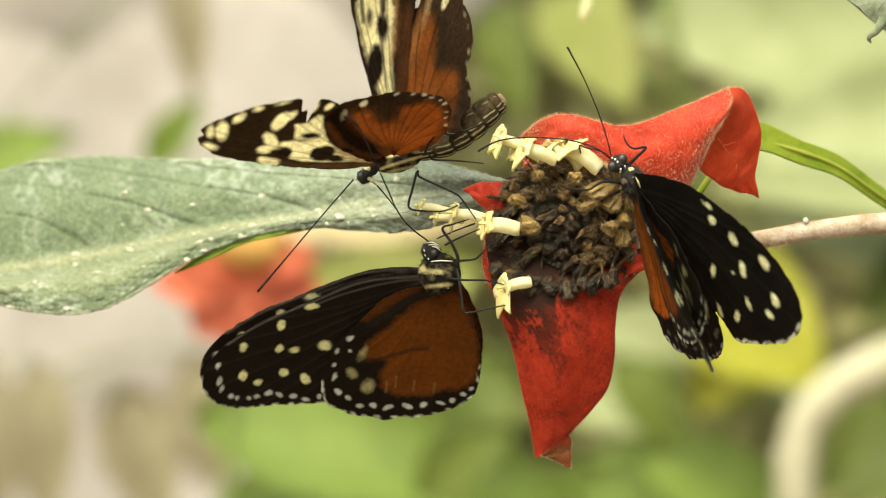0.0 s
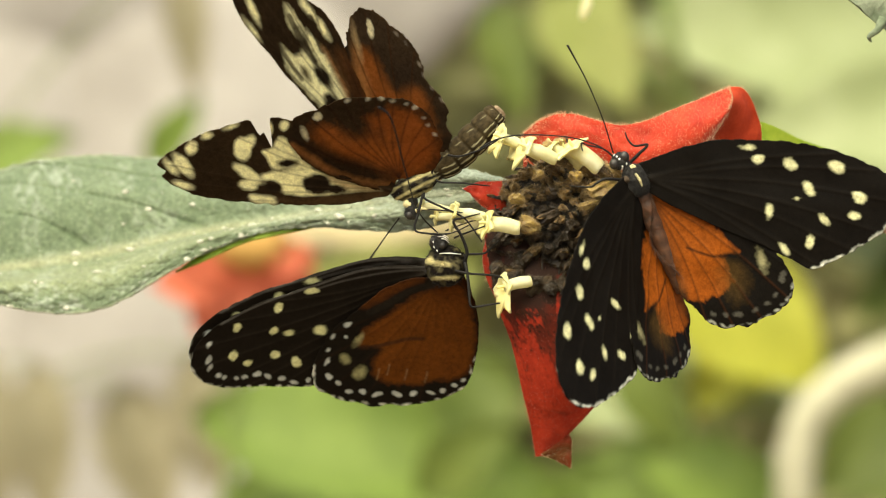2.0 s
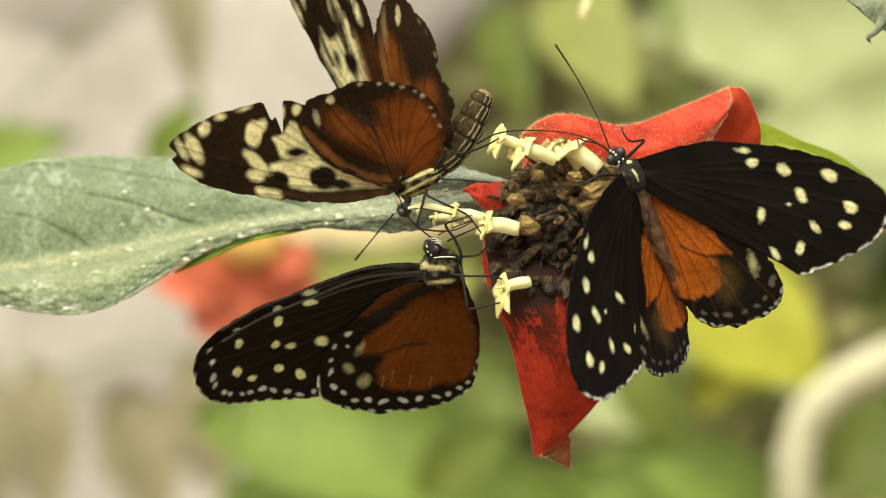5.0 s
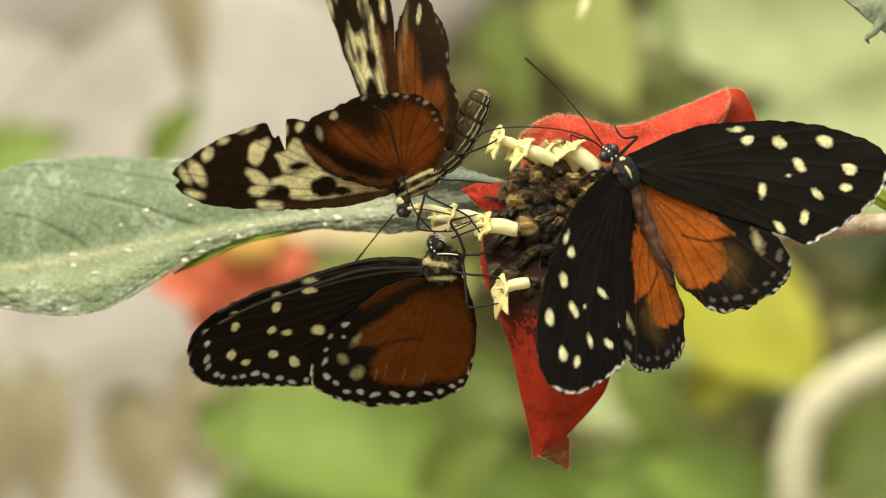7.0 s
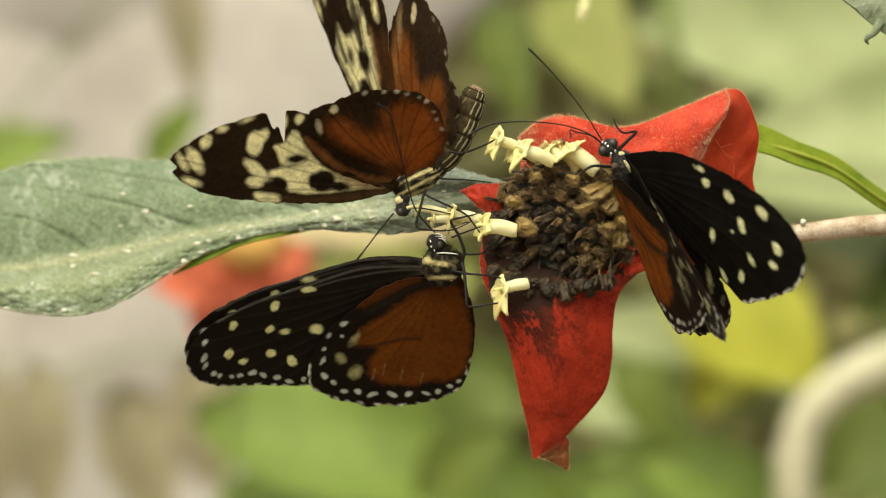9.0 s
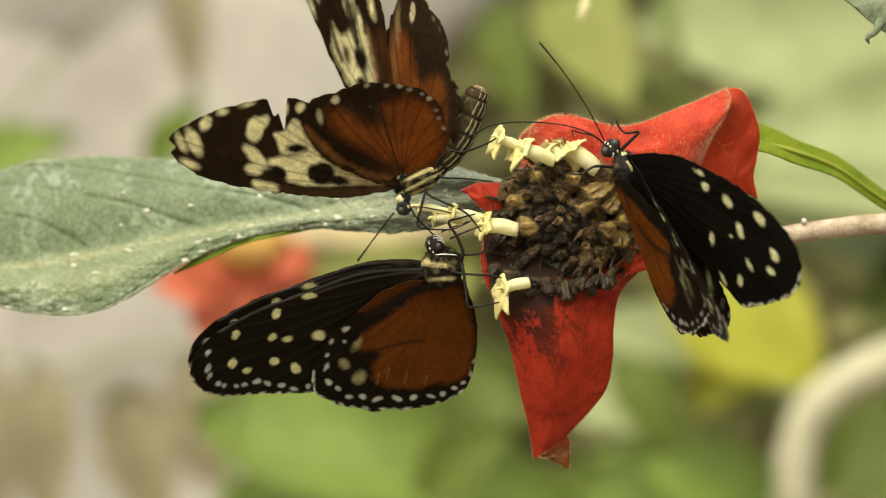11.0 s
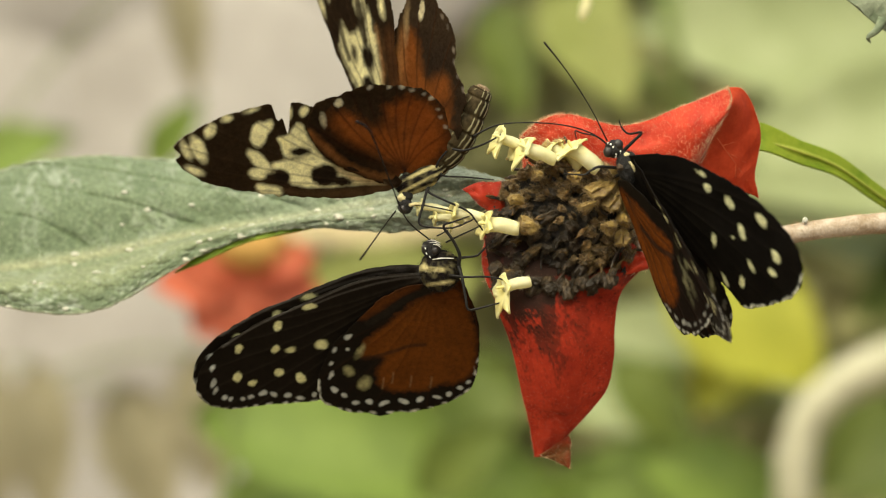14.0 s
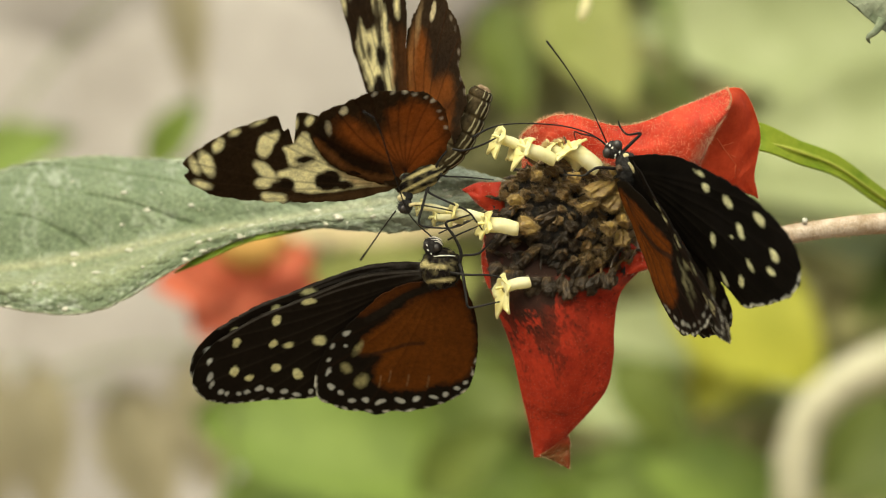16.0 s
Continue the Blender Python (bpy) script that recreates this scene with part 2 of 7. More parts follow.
def wing_material(name, through_light=0.12, thin=1.0):
    """Wing scales: the pattern comes from the wing's own colour layer, broken by fine grain."""
    m = bpy.data.materials.new(name)
    m.use_nodes = True
    n, l = m.node_tree.nodes, m.node_tree.links
    bsdf = n["Principled BSDF"]
    tint = n.new("ShaderNodeAttribute")
    tint.attribute_name = "tint"
    co, grain = n.new("ShaderNodeTexCoord"), n.new("ShaderNodeTexNoise")
    grain.inputs["Scale"].default_value, grain.inputs["Detail"].default_value = 3800.0, 4.0
    l.new(co.outputs["Object"], grain.inputs["Vector"])
    mr = n.new("ShaderNodeMapRange")
    mr.inputs["From Min"].default_value, mr.inputs["From Max"].default_value = 0.3, 0.7
    mr.inputs["To Min"].default_value, mr.inputs["To Max"].default_value = 0.68, 1.32
    wear = n.new("ShaderNodeTexNoise")
    wear.inputs["Scale"].default_value, wear.inputs["Detail"].default_value = 1100.0, 3.0
    l.new(co.outputs["Object"], wear.inputs["Vector"])
    both = n.new("ShaderNodeMath")
    both.operation = "MULTIPLY_ADD"
    both.inputs[1].default_value, both.inputs[2].default_value = 0.55, -0.02
    l.new(grain.outputs["Fac"], both.inputs[0])
    both2 = n.new("ShaderNodeMath")
    both2.operation = "MULTIPLY_ADD"
    both2.inputs[1].default_value = 0.5
    l.new(wear.outputs["Fac"], both2.inputs[0])
    l.new(both.outputs[0], both2.inputs[2])
    l.new(both2.outputs[0], mr.inputs["Value"])
    mix = n.new("ShaderNodeVectorMath")
    mix.operation = "SCALE"
    l.new(tint.outputs["Color"], mix.inputs[0])
    l.new(mr.outputs[0], mix.inputs["Scale"])
    l.new(mix.outputs[0], bsdf.inputs["Base Color"])
    bsdf.inputs["Roughness"].default_value = 0.62
    bsdf.inputs["Specular IOR Level"].default_value = 0.07
    bump = n.new("ShaderNodeBump")
    bump.inputs["Strength"].default_value, bump.inputs["Distance"].default_value = 0.35, 0.0001
    l.new(grain.outputs["Fac"], bump.inputs["Height"])
    l.new(bump.outputs[0], bsdf.inputs["Normal"])
    trans, mixer = n.new("ShaderNodeBsdfTranslucent"), n.new("ShaderNodeMixShader")
    clear = n.new("ShaderNodeGamma")
    clear.inputs["Gamma"].default_value = thin
    l.new(mix.outputs[0], clear.inputs["Color"])
    l.new(clear.outputs[0], trans.inputs["Color"])
    mixer.inputs[0].default_value = through_light
    l.new(bsdf.outputs[0], mixer.inputs[1])
    l.new(trans.outputs[0], mixer.inputs[2])
    l.new(mixer.outputs[0], n["Material Output"].inputs["Surface"])
    return m


def leafy(name, color, other, scale, through_light=0.3, rough=0.5, bump=0.4, fine=0.0004):
    """Living leaf: gloss and grain, with light coming through."""
    m = material(name, color, other, scale, rough, bump, fine)
    n, l = m.node_tree.nodes, m.node_tree.links
    bsdf = n["Principled BSDF"]
    bsdf.inputs["Specular IOR Level"].default_value = 0.22
    trans, mixer = n.new("ShaderNodeBsdfTranslucent"), n.new("ShaderNodeMixShader")
    l.new(bsdf.inputs["Base Color"].links[0].from_socket, trans.inputs["Color"])
    mixer.inputs[0].default_value = through_light
    l.new(bsdf.outputs[0], mixer.inputs[1])
    l.new(trans.outputs[0], mixer.inputs[2])
    l.new(mixer.outputs[0], n["Material Output"].inputs["Surface"])
    return m


M_WING = wing_material("wing_scales")
M_WORN_WING = wing_material("thin_worn_wing_scales", 0.72, 0.62)
M_BLACK = material("black_chitin", (0.02, 0.018, 0.016), (0.008, 0.007, 0.007), 900, 0.5, 0.5, 0.0002)
M_BLACK.node_tree.nodes["Principled BSDF"].inputs["Specular IOR Level"].default_value = 0.14
M_FUR = material("black_fur", (0.014, 0.011, 0.008), (0.004, 0.003, 0.003), 1500, 0.7, 1.0, 0.0006)
M_CREAM = material("cream_scales", (0.75, 0.66, 0.36), (0.5, 0.42, 0.2), 1500, 0.7, 0.6, 0.0003)
M_BROWN = material("brown_scales", (0.10, 0.06, 0.028), (0.03, 0.018, 0.009), 1200, 0.6, 0.8, 0.0004)
M_ABDOMEN = material("rusty_brown_scales", (0.10, 0.036, 0.011), (0.032, 0.013, 0.005), 900, 0.6, 0.8, 0.0004)
M_STRIPE = material("dull_cream_scales", (0.42, 0.36, 0.21), (0.2, 0.16, 0.08), 2500, 0.7, 0.6, 0.0002)
M_TAIL_TIP = material("pale_brown_scales", (0.34, 0.24, 0.14), (0.16, 0.10, 0.05), 1500, 0.6, 0.6)
M_EYE = material("compound_eye", (0.03, 0.022, 0.016), (0.008, 0.006, 0.005), 2500, 0.42, 0.3, 0.0001)
M_WHITE_DOT = material("white_scales", (0.8, 0.78, 0.7), (0.6, 0.57, 0.5), 2000, 0.7)
M_RED = leafy("red_bract", (0.64, 0.058, 0.02), (0.44, 0.026, 0.01), 260, 0.22, 0.55, 0.5, 0.0004)
_b = M_RED.node_tree.nodes["Principled BSDF"]
_b.inputs["Sheen Weight"].default_value, _b.inputs["Sheen Roughness"].default_value = 0.75, 0.4
_b.inputs["Sheen Tint"].default_value = (1.0, 0.72, 0.58, 1)
# hanging bract's red is darkened to hold its shade; real stains come on top
stained = leafy("dark_red_bract", (0.54, 0.048, 0.017), (0.38, 0.030, 0.012), 420, 0.25, 0.75, 0.35, 0.0003)
stained.name = "stained_red_bract"
_n, _l = stained.node_tree.nodes, stained.node_tree.links
_at, _mix = _n.new("ShaderNodeAttribute"), _n.new("ShaderNodeMix")
_at.attribute_name, _mix.data_type = "soot", "RGBA"
_l.new(_at.outputs["Fac"], _mix.inputs["Factor"])
_l.new(_n["Principled BSDF"].inputs["Base Color"].links[0].from_socket, _mix.inputs["A"])
_mix.inputs["B"].default_value = (0.018, 0.012, 0.007, 1)
_l.new(_mix.outputs["Result"], _n["Principled BSDF"].inputs["Base Color"])
_l.new(_mix.outputs["Result"], _n["Translucent BSDF"].inputs["Color"])
M_RED_STAINED = stained
M_RED_TIP = leafy("withering_bract_tip", (0.40, 0.06, 0.022), (0.22, 0.10, 0.03), 300, 0.4, 0.6, 0.4, 0.0003)
M_RED_PALE = leafy("red_bract_underside", (0.72, 0.105, 0.036), (0.58, 0.07, 0.022), 260, 0.5, 0.55, 0.5, 0.0004)
M_RED_FAR = leafy("salmon_red_bract", (0.66, 0.19, 0.105), (0.52, 0.13, 0.065), 60, 0.3)
M_VEIN = leafy("bract_vein", (0.78, 0.19, 0.07), (0.66, 0.13, 0.05), 300, 0.4)
M_HAIR = material("pale_hair", (0.78, 0.55, 0.34), (0.65, 0.36, 0.2), 900, 0.6)
M_WITHERED_DARK = material("withered_dark", (0.022, 0.015, 0.008), (0.006, 0.0045, 0.003), 700, 0.6, 1.0, 0.0006)
M_HAIR_RED = material("red_down", (0.52, 0.16, 0.08), (0.4, 0.1, 0.05), 900, 0.6)
M_HAIR_PALE = material("ivory_down", (0.82, 0.76, 0.5), (0.7, 0.6, 0.34), 900, 0.6)
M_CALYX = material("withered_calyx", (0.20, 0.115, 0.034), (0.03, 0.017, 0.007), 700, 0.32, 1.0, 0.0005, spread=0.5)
M_CALYX_DARK = material("dark_calyx", (0.068, 0.043, 0.019), (0.012, 0.008, 0.005), 700, 0.42, 1.0, 0.0005, spread=0.6)
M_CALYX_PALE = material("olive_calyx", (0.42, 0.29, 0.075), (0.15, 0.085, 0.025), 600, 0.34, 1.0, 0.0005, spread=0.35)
M_CALYX_HAIR = material("calyx_bristle", (0.42, 0.30, 0.14), (0.2, 0.13, 0.055), 400, 0.4)
M_CALYX_HAIR_DARK = material("dark_calyx_bristle", (0.085, 0.054, 0.024), (0.02, 0.013, 0.007), 400, 0.4)
M_YELLOW = leafy("yellow_corolla", (0.90, 0.86, 0.50), (0.84, 0.76, 0.30), 350, 0.35, 0.5, 0.3, 0.0003)
M_IVORY = leafy("ivory_tube", (0.90, 0.87, 0.60), (0.80, 0.74, 0.36), 240, 0.35, 0.5, 0.3, 0.0003)
M_STEM = material("hairy_stem", (0.52, 0.43, 0.34), (0.28, 0.20, 0.12), 300, 0.65, 0.8, 0.0005)
M_LEAF = leafy("downy_leaf", (0.32, 0.355, 0.245), (0.145, 0.185, 0.11), 170, 0.2, 0.8, 1.0, 0.0008)
M_DOWNY = wing_material("downy_leaf_face", 0.2)
_g = [q for q in M_DOWNY.node_tree.nodes if q.type == "TEX_NOISE"][0]
_g.inputs["Scale"].default_value, _g.inputs["Detail"].default_value = 1500.0, 5.0
_mr = next(q for q in M_DOWNY.node_tree.nodes if q.type == "MAP_RANGE")
_mr.inputs["To Min"].default_value, _mr.inputs["To Max"].default_value = 0.62, 1.38
M_DOWNY.node_tree.nodes["Principled BSDF"].inputs["Roughness"].default_value = 0.85
M_DOWNY.node_tree.nodes["Principled BSDF"].inputs["Sheen Weight"].default_value = 0.25
_bu = next(q for q in M_DOWNY.node_tree.nodes if q.type == "BUMP")
_bu.inputs["Strength"].default_value, _bu.inputs["Distance"].default_value = 0.9, 0.0004
M_LEAF_UNDER = leafy("leaf_underside", (0.34, 0.46, 0.06), (0.22, 0.34, 0.035), 150, 0.6, 0.5, 0.4)
M_FLECK = material("white_fleck", (0.62, 0.6, 0.5), (0.4, 0.4, 0.32), 900, 0.7)
M_BRIGHT = leafy("bright_leaf", (0.36, 0.43, 0.045), (0.20, 0.30, 0.02), 120, 0.45, 0.45, 0.4)
M_PALE_RIB = leafy("pale_green_rib", (0.48, 0.52, 0.10), (0.38, 0.44, 0.06), 120, 0.4)
M_CREAM_STALK = material("dry_stalk", (0.43, 0.41, 0.29), (0.34, 0.32, 0.21), 60, 0.7, 0.3)


# ---- building helpers ----
def P(x, z, y=0.0):
    """A place fitted to the camera's view: millimetres on the flower head's plane, set y millimetres back along the
    line of sight.
    """
    k = (1 + y / REACH) / 1000
    return Vector((x * k, y / 1000, HEIGHT + z * k))


def link_mesh(name, mesh, mat, parent=None, label=""):
    ob = new(name, mesh)
    if mat:
        mesh.materials.append(mat)
    if parent:
        ob.parent = parent
    return tagged(ob, label=label)


def part(name, bm, mat, parent=None, label="", smooth=True):
    mesh = bpy.data.meshes.new(name)
    bm.normal_update()
    bm.to_mesh(mesh)
    bm.free()
    for p in mesh.polygons:
        p.use_smooth = smooth
    return link_mesh(name, mesh, mat, parent, label)


def grid_mesh(name, pts, mat, parent=None, label="", thick=0.0002, extra=None):
    """A curved sheet with thickness from a grid of places (rows x columns x 3)."""
    pts = np.asarray(pts, float)
    r, c = pts.shape[:2]
    du, dv = np.gradient(pts, axis=1), np.gradient(pts, axis=0)
    nrm = np.cross(du, dv)
    nrm /= np.linalg.norm(nrm, axis=2, keepdims=True) + 1e-12
    top, low = pts + nrm * thick / 2, pts - nrm * thick / 2
    verts = np.concatenate([top.reshape(-1, 3), low.reshape(-1, 3)])
    idx = np.arange(r * c).reshape(r, c)
    q = np.stack([idx[:-1, :-1], idx[:-1, 1:], idx[1:, 1:], idx[1:, :-1]], -1).reshape(-1, 4)
    faces = [q, q[:, ::-1] + r * c]
    rim = np.concatenate([idx[0, :], idx[1:, -1], idx[-1, -2::-1], idx[-2:0:-1, 0]])
    nxt = np.roll(rim, -1)
    faces.append(np.stack([rim, rim + r * c, nxt + r * c, nxt], -1))
    mesh = bpy.data.meshes.new(name)
    mesh.from_pydata(verts.tolist(), [], np.concatenate(faces).tolist())
    mesh.polygons.foreach_set("use_smooth", [True] * len(mesh.polygons))
    return link_mesh(name, mesh, mat, parent, label)


def spline(points, n, closed=False):
    """n places along a smooth curve through the points."""
    p = np.asarray([tuple(q) for q in points], float)
    m = len(p)
    t = np.linspace(0, m if closed else m - 1, n, endpoint=not closed)
    i = np.minimum(np.floor(t).astype(int), m - 1 if closed else m - 2)
    f = (t - i)[:, None]
    pick = (lambda k: p[k % m]) if closed else (lambda k: p[np.clip(k, 0, m - 1)])
    a, b, c, d = pick(i - 1), pick(i), pick(i + 1), pick(i + 2)
    return 0.5 * (2 * b + (c - a) * f + (2 * a - 5 * b + 4 * c - d) * f ** 2 + (3 * b - a - 3 * c + d) * f ** 3)


def sheet(rows, nu, nv):
    """A smooth net of nv x nu places through rows of guide places."""
    lines = np.stack([spline(r, nu) for r in rows])
    return np.stack([spline(lines[:, k], nv) for k in range(nu)], 1)


def noise2(u, v, scale, seed=0):
    """Smooth value noise in 0..1 over arrays."""
    u, v = np.asarray(u) * scale + seed * 17.3, np.asarray(v) * scale + seed * 7.1
    iu, iv = np.floor(u).astype(np.int64), np.floor(v).astype(np.int64)
    fu, fv = u - iu, v - iv
    fu, fv = fu * fu * (3 - 2 * fu), fv * fv * (3 - 2 * fv)

    def h(a, b):
        k = (a * 374761393 + b * 668265263 + seed * 1442695) & 0x7FFFFFFF
        k = ((k ^ (k >> 13)) * 1274126177) & 0x7FFFFFFF
        return ((k ^ (k >> 16)) & 0xFFFF) / 65535.0
    return (h(iu, iv) * (1 - fu) + h(iu + 1, iv) * fu) * (1 - fv) + (h(iu, iv + 1) * (1 - fu) + h(iu + 1, iv + 1) * fu) * fv


def tube(points, radii, sides=8, n=0, bm=None):
    """A round tube along a smooth curve, closed at both ends."""
    bm = bm or bmesh.new()
    n = n or len(points) * 4
    path = spline(points, n)
    rad = np.interp(np.linspace(0, 1, n), np.linspace(0, 1, len(radii)), radii)
    rings, side = [], Vector((0.3, 0.9, 0.31))
    for k in range(n):
        d = Vector(path[min(k + 1, n - 1)] - path[max(k - 1, 0)]).normalized()
        a = (side - d * side.dot(d)).normalized()
        b = d.cross(a)
        side = a
        rings.append([bm.verts.new(Vector(path[k]) + (a * math.cos(2 * math.pi * s / sides) + b * math.sin(2 * math.pi * s / sides)) * rad[k]) for s in range(sides)])
    for q, w in zip(rings, rings[1:]):
        for s in range(sides):
            bm.faces.new((q[s], q[(s + 1) % sides], w[(s + 1) % sides], w[s]))
    bm.faces.new(rings[0][::-1])
    bm.faces.new(rings[-1])
    return bm


def ball(center, radii, turn=None, rough=0.0, seed=0, div=4, bm=None):
    """An ellipsoid, roughened."""
    bm = bm or bmesh.new()
    made = bmesh.ops.create_icosphere(bm, subdivisions=div, radius=1.0)["verts"]
    turn = turn or Matrix.Identity(3)
    for v in made:
        k = 1 + rough * noise.noise(v.co * 4 + Vector((seed, 0, 0))) if rough else 1
        v.co = Vector(center) + turn @ Vector([v.co[i] * radii[i] * k for i in range(3)])
    return bm


def axis_turn(direction):
    """Turns the x axis into a direction."""
    return Vector(direction).to_track_quat("X", "Z").to_matrix()


def hairs(spots, length, radius, seed, droop=0.0, bm=None):
    """Fine tapered hairs from (place, direction) pairs."""
    rnd = random.Random(seed)
    bm = bm or bmesh.new()
    for place, way in spots:
        way = (Vector(way).normalized() + Vector((rnd.uniform(-.5, .5), rnd.uniform(-.5, .5), rnd.uniform(-.5, .5) - droop))).normalized()
        a = way.orthogonal().normalized()
        b = way.cross(a)
        base = [bm.verts.new(Vector(place) + (a * math.cos(q) + b * math.sin(q)) * radius) for q in (0, 2.09, 4.19)]
        tip = bm.verts.new(Vector(place) + way * length * rnd.uniform(0.5, 1.2))
        for s in range(3):
            bm.faces.new((base[s], base[(s + 1) % 3], tip))
    return bm


# ---- ground and distance ----
def ground():
    bm = bmesh.new()
    bmesh.ops.create_grid(bm, x_segments=60, y_segments=60, size=400)
    g = part("ground", bm, material("garden_soil", (0.22, 0.16, 0.1), (0.10, 0.075, 0.04), 3, 0.9, 0.6, 0.02))
    tagged(g, "bare brown garden soil reaching to the distance", "ground", kind="structure")


def leaf_net(base, tip, width, up, sag=0.15, cup=0.12, nu=26, nv=11, wave=0.03, seed=0):
    """A pointed oval leaf blade from its base to its tip."""
    base, tip, up = Vector(base), Vector(tip), Vector(up)
    along = tip - base
    length = along.length
    d = along.normalized()
    side = d.cross(up).normalized()
    nrm = side.cross(d)
    out = np.zeros((nv, nu, 3))
    for i in range(nu):
        s = i / (nu - 1)
        w = width * 0.5 * (math.sin(math.pi * min(1, s * 1.02) ** 0.8) ** 0.85 + 0.02)
        for j in range(nv):
            k = 2 * j / (nv - 1) - 1
            rip = wave * width * math.sin(9 * s + 3 * k + seed) * abs(k)
            q = base + along * s + side * w * k + nrm * (sag * length * (s * (1 - s)) * 1.5 + cup * width * k * k + rip)
            out[j, i] = q
    return out


def garden_plant(name, label, root, leaves, mat, stalk=0.006, top=None):
    """A background plant: a stalk from the soil and broad leaf blades on petioles."""
    plant = new(name)
    plant.location = root
    root = Vector(root)
    top = Vector(top)
    bend = root.lerp(top, 0.5) + Vector((0.03, 0.02, 0))
    rel = lambda q: Vector(q) - root
    part("stalk", tube([rel(root - Vector((0, 0, 0.05))), rel(bend), rel(top)], [stalk * 1.4, stalk, stalk * 0.6], 8, 20), M_GREEN_STALK, plant)
    for k, (base, tip, width, up) in enumerate(leaves):
        base, tip = Vector(base), Vector(tip)
        h = min(max(base.z - 0.12, 0.3), top.z)
        on = root.lerp(bend, min(1, h / bend.z)) if h < bend.z else bend.lerp(top, (h - bend.z) / max(1e-6, top.z - bend.z))
        part("petiole", tube([rel(on), rel(on.lerp(base, 0.6) + Vector((0, 0, 0.03))), rel(base)], [0.003, 0.0025, 0.002], 6, 10), M_GREEN_STALK, plant)
        net = leaf_net(base, tip, width, up, seed=k * 1.7) - np.array(root)
        grid_mesh("leaf", net, mat if not isinstance(mat, list) else mat[k % len(mat)], plant, thick=0.0006)
    return tagged(plant, label, "plant")


M_GREEN_STALK = material("green_stalk", (0.2, 0.26, 0.06), (0.1, 0.15, 0.03), 80, 0.6, 0.3)
M_BG_DULL = leafy("dull_straw_leaf", (0.34, 0.30, 0.19), (0.25, 0.22, 0.13), 20, 0.3)
M_BG_YELLOW = leafy("yellow_green_leaf", (0.46, 0.45, 0.06), (0.33, 0.34, 0.035), 20, 0.4)
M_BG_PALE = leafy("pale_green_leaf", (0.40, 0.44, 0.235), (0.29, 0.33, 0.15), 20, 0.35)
M_BG_OLIVE = leafy("olive_leaf", (0.36, 0.38, 0.13), (0.25, 0.28, 0.07), 20, 0.35)
M_BG_MID = leafy("mid_green_leaf", (0.21, 0.29, 0.055), (0.125, 0.185, 0.03), 20, 0.35)
M_BG_TAN = leafy("withered_tan_leaf", (0.58, 0.48, 0.28), (0.44, 0.36, 0.20), 20, 0.3)
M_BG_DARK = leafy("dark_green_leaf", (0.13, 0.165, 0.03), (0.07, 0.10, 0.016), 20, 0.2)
UP = Vector((0.1, -0.85, 0.5))


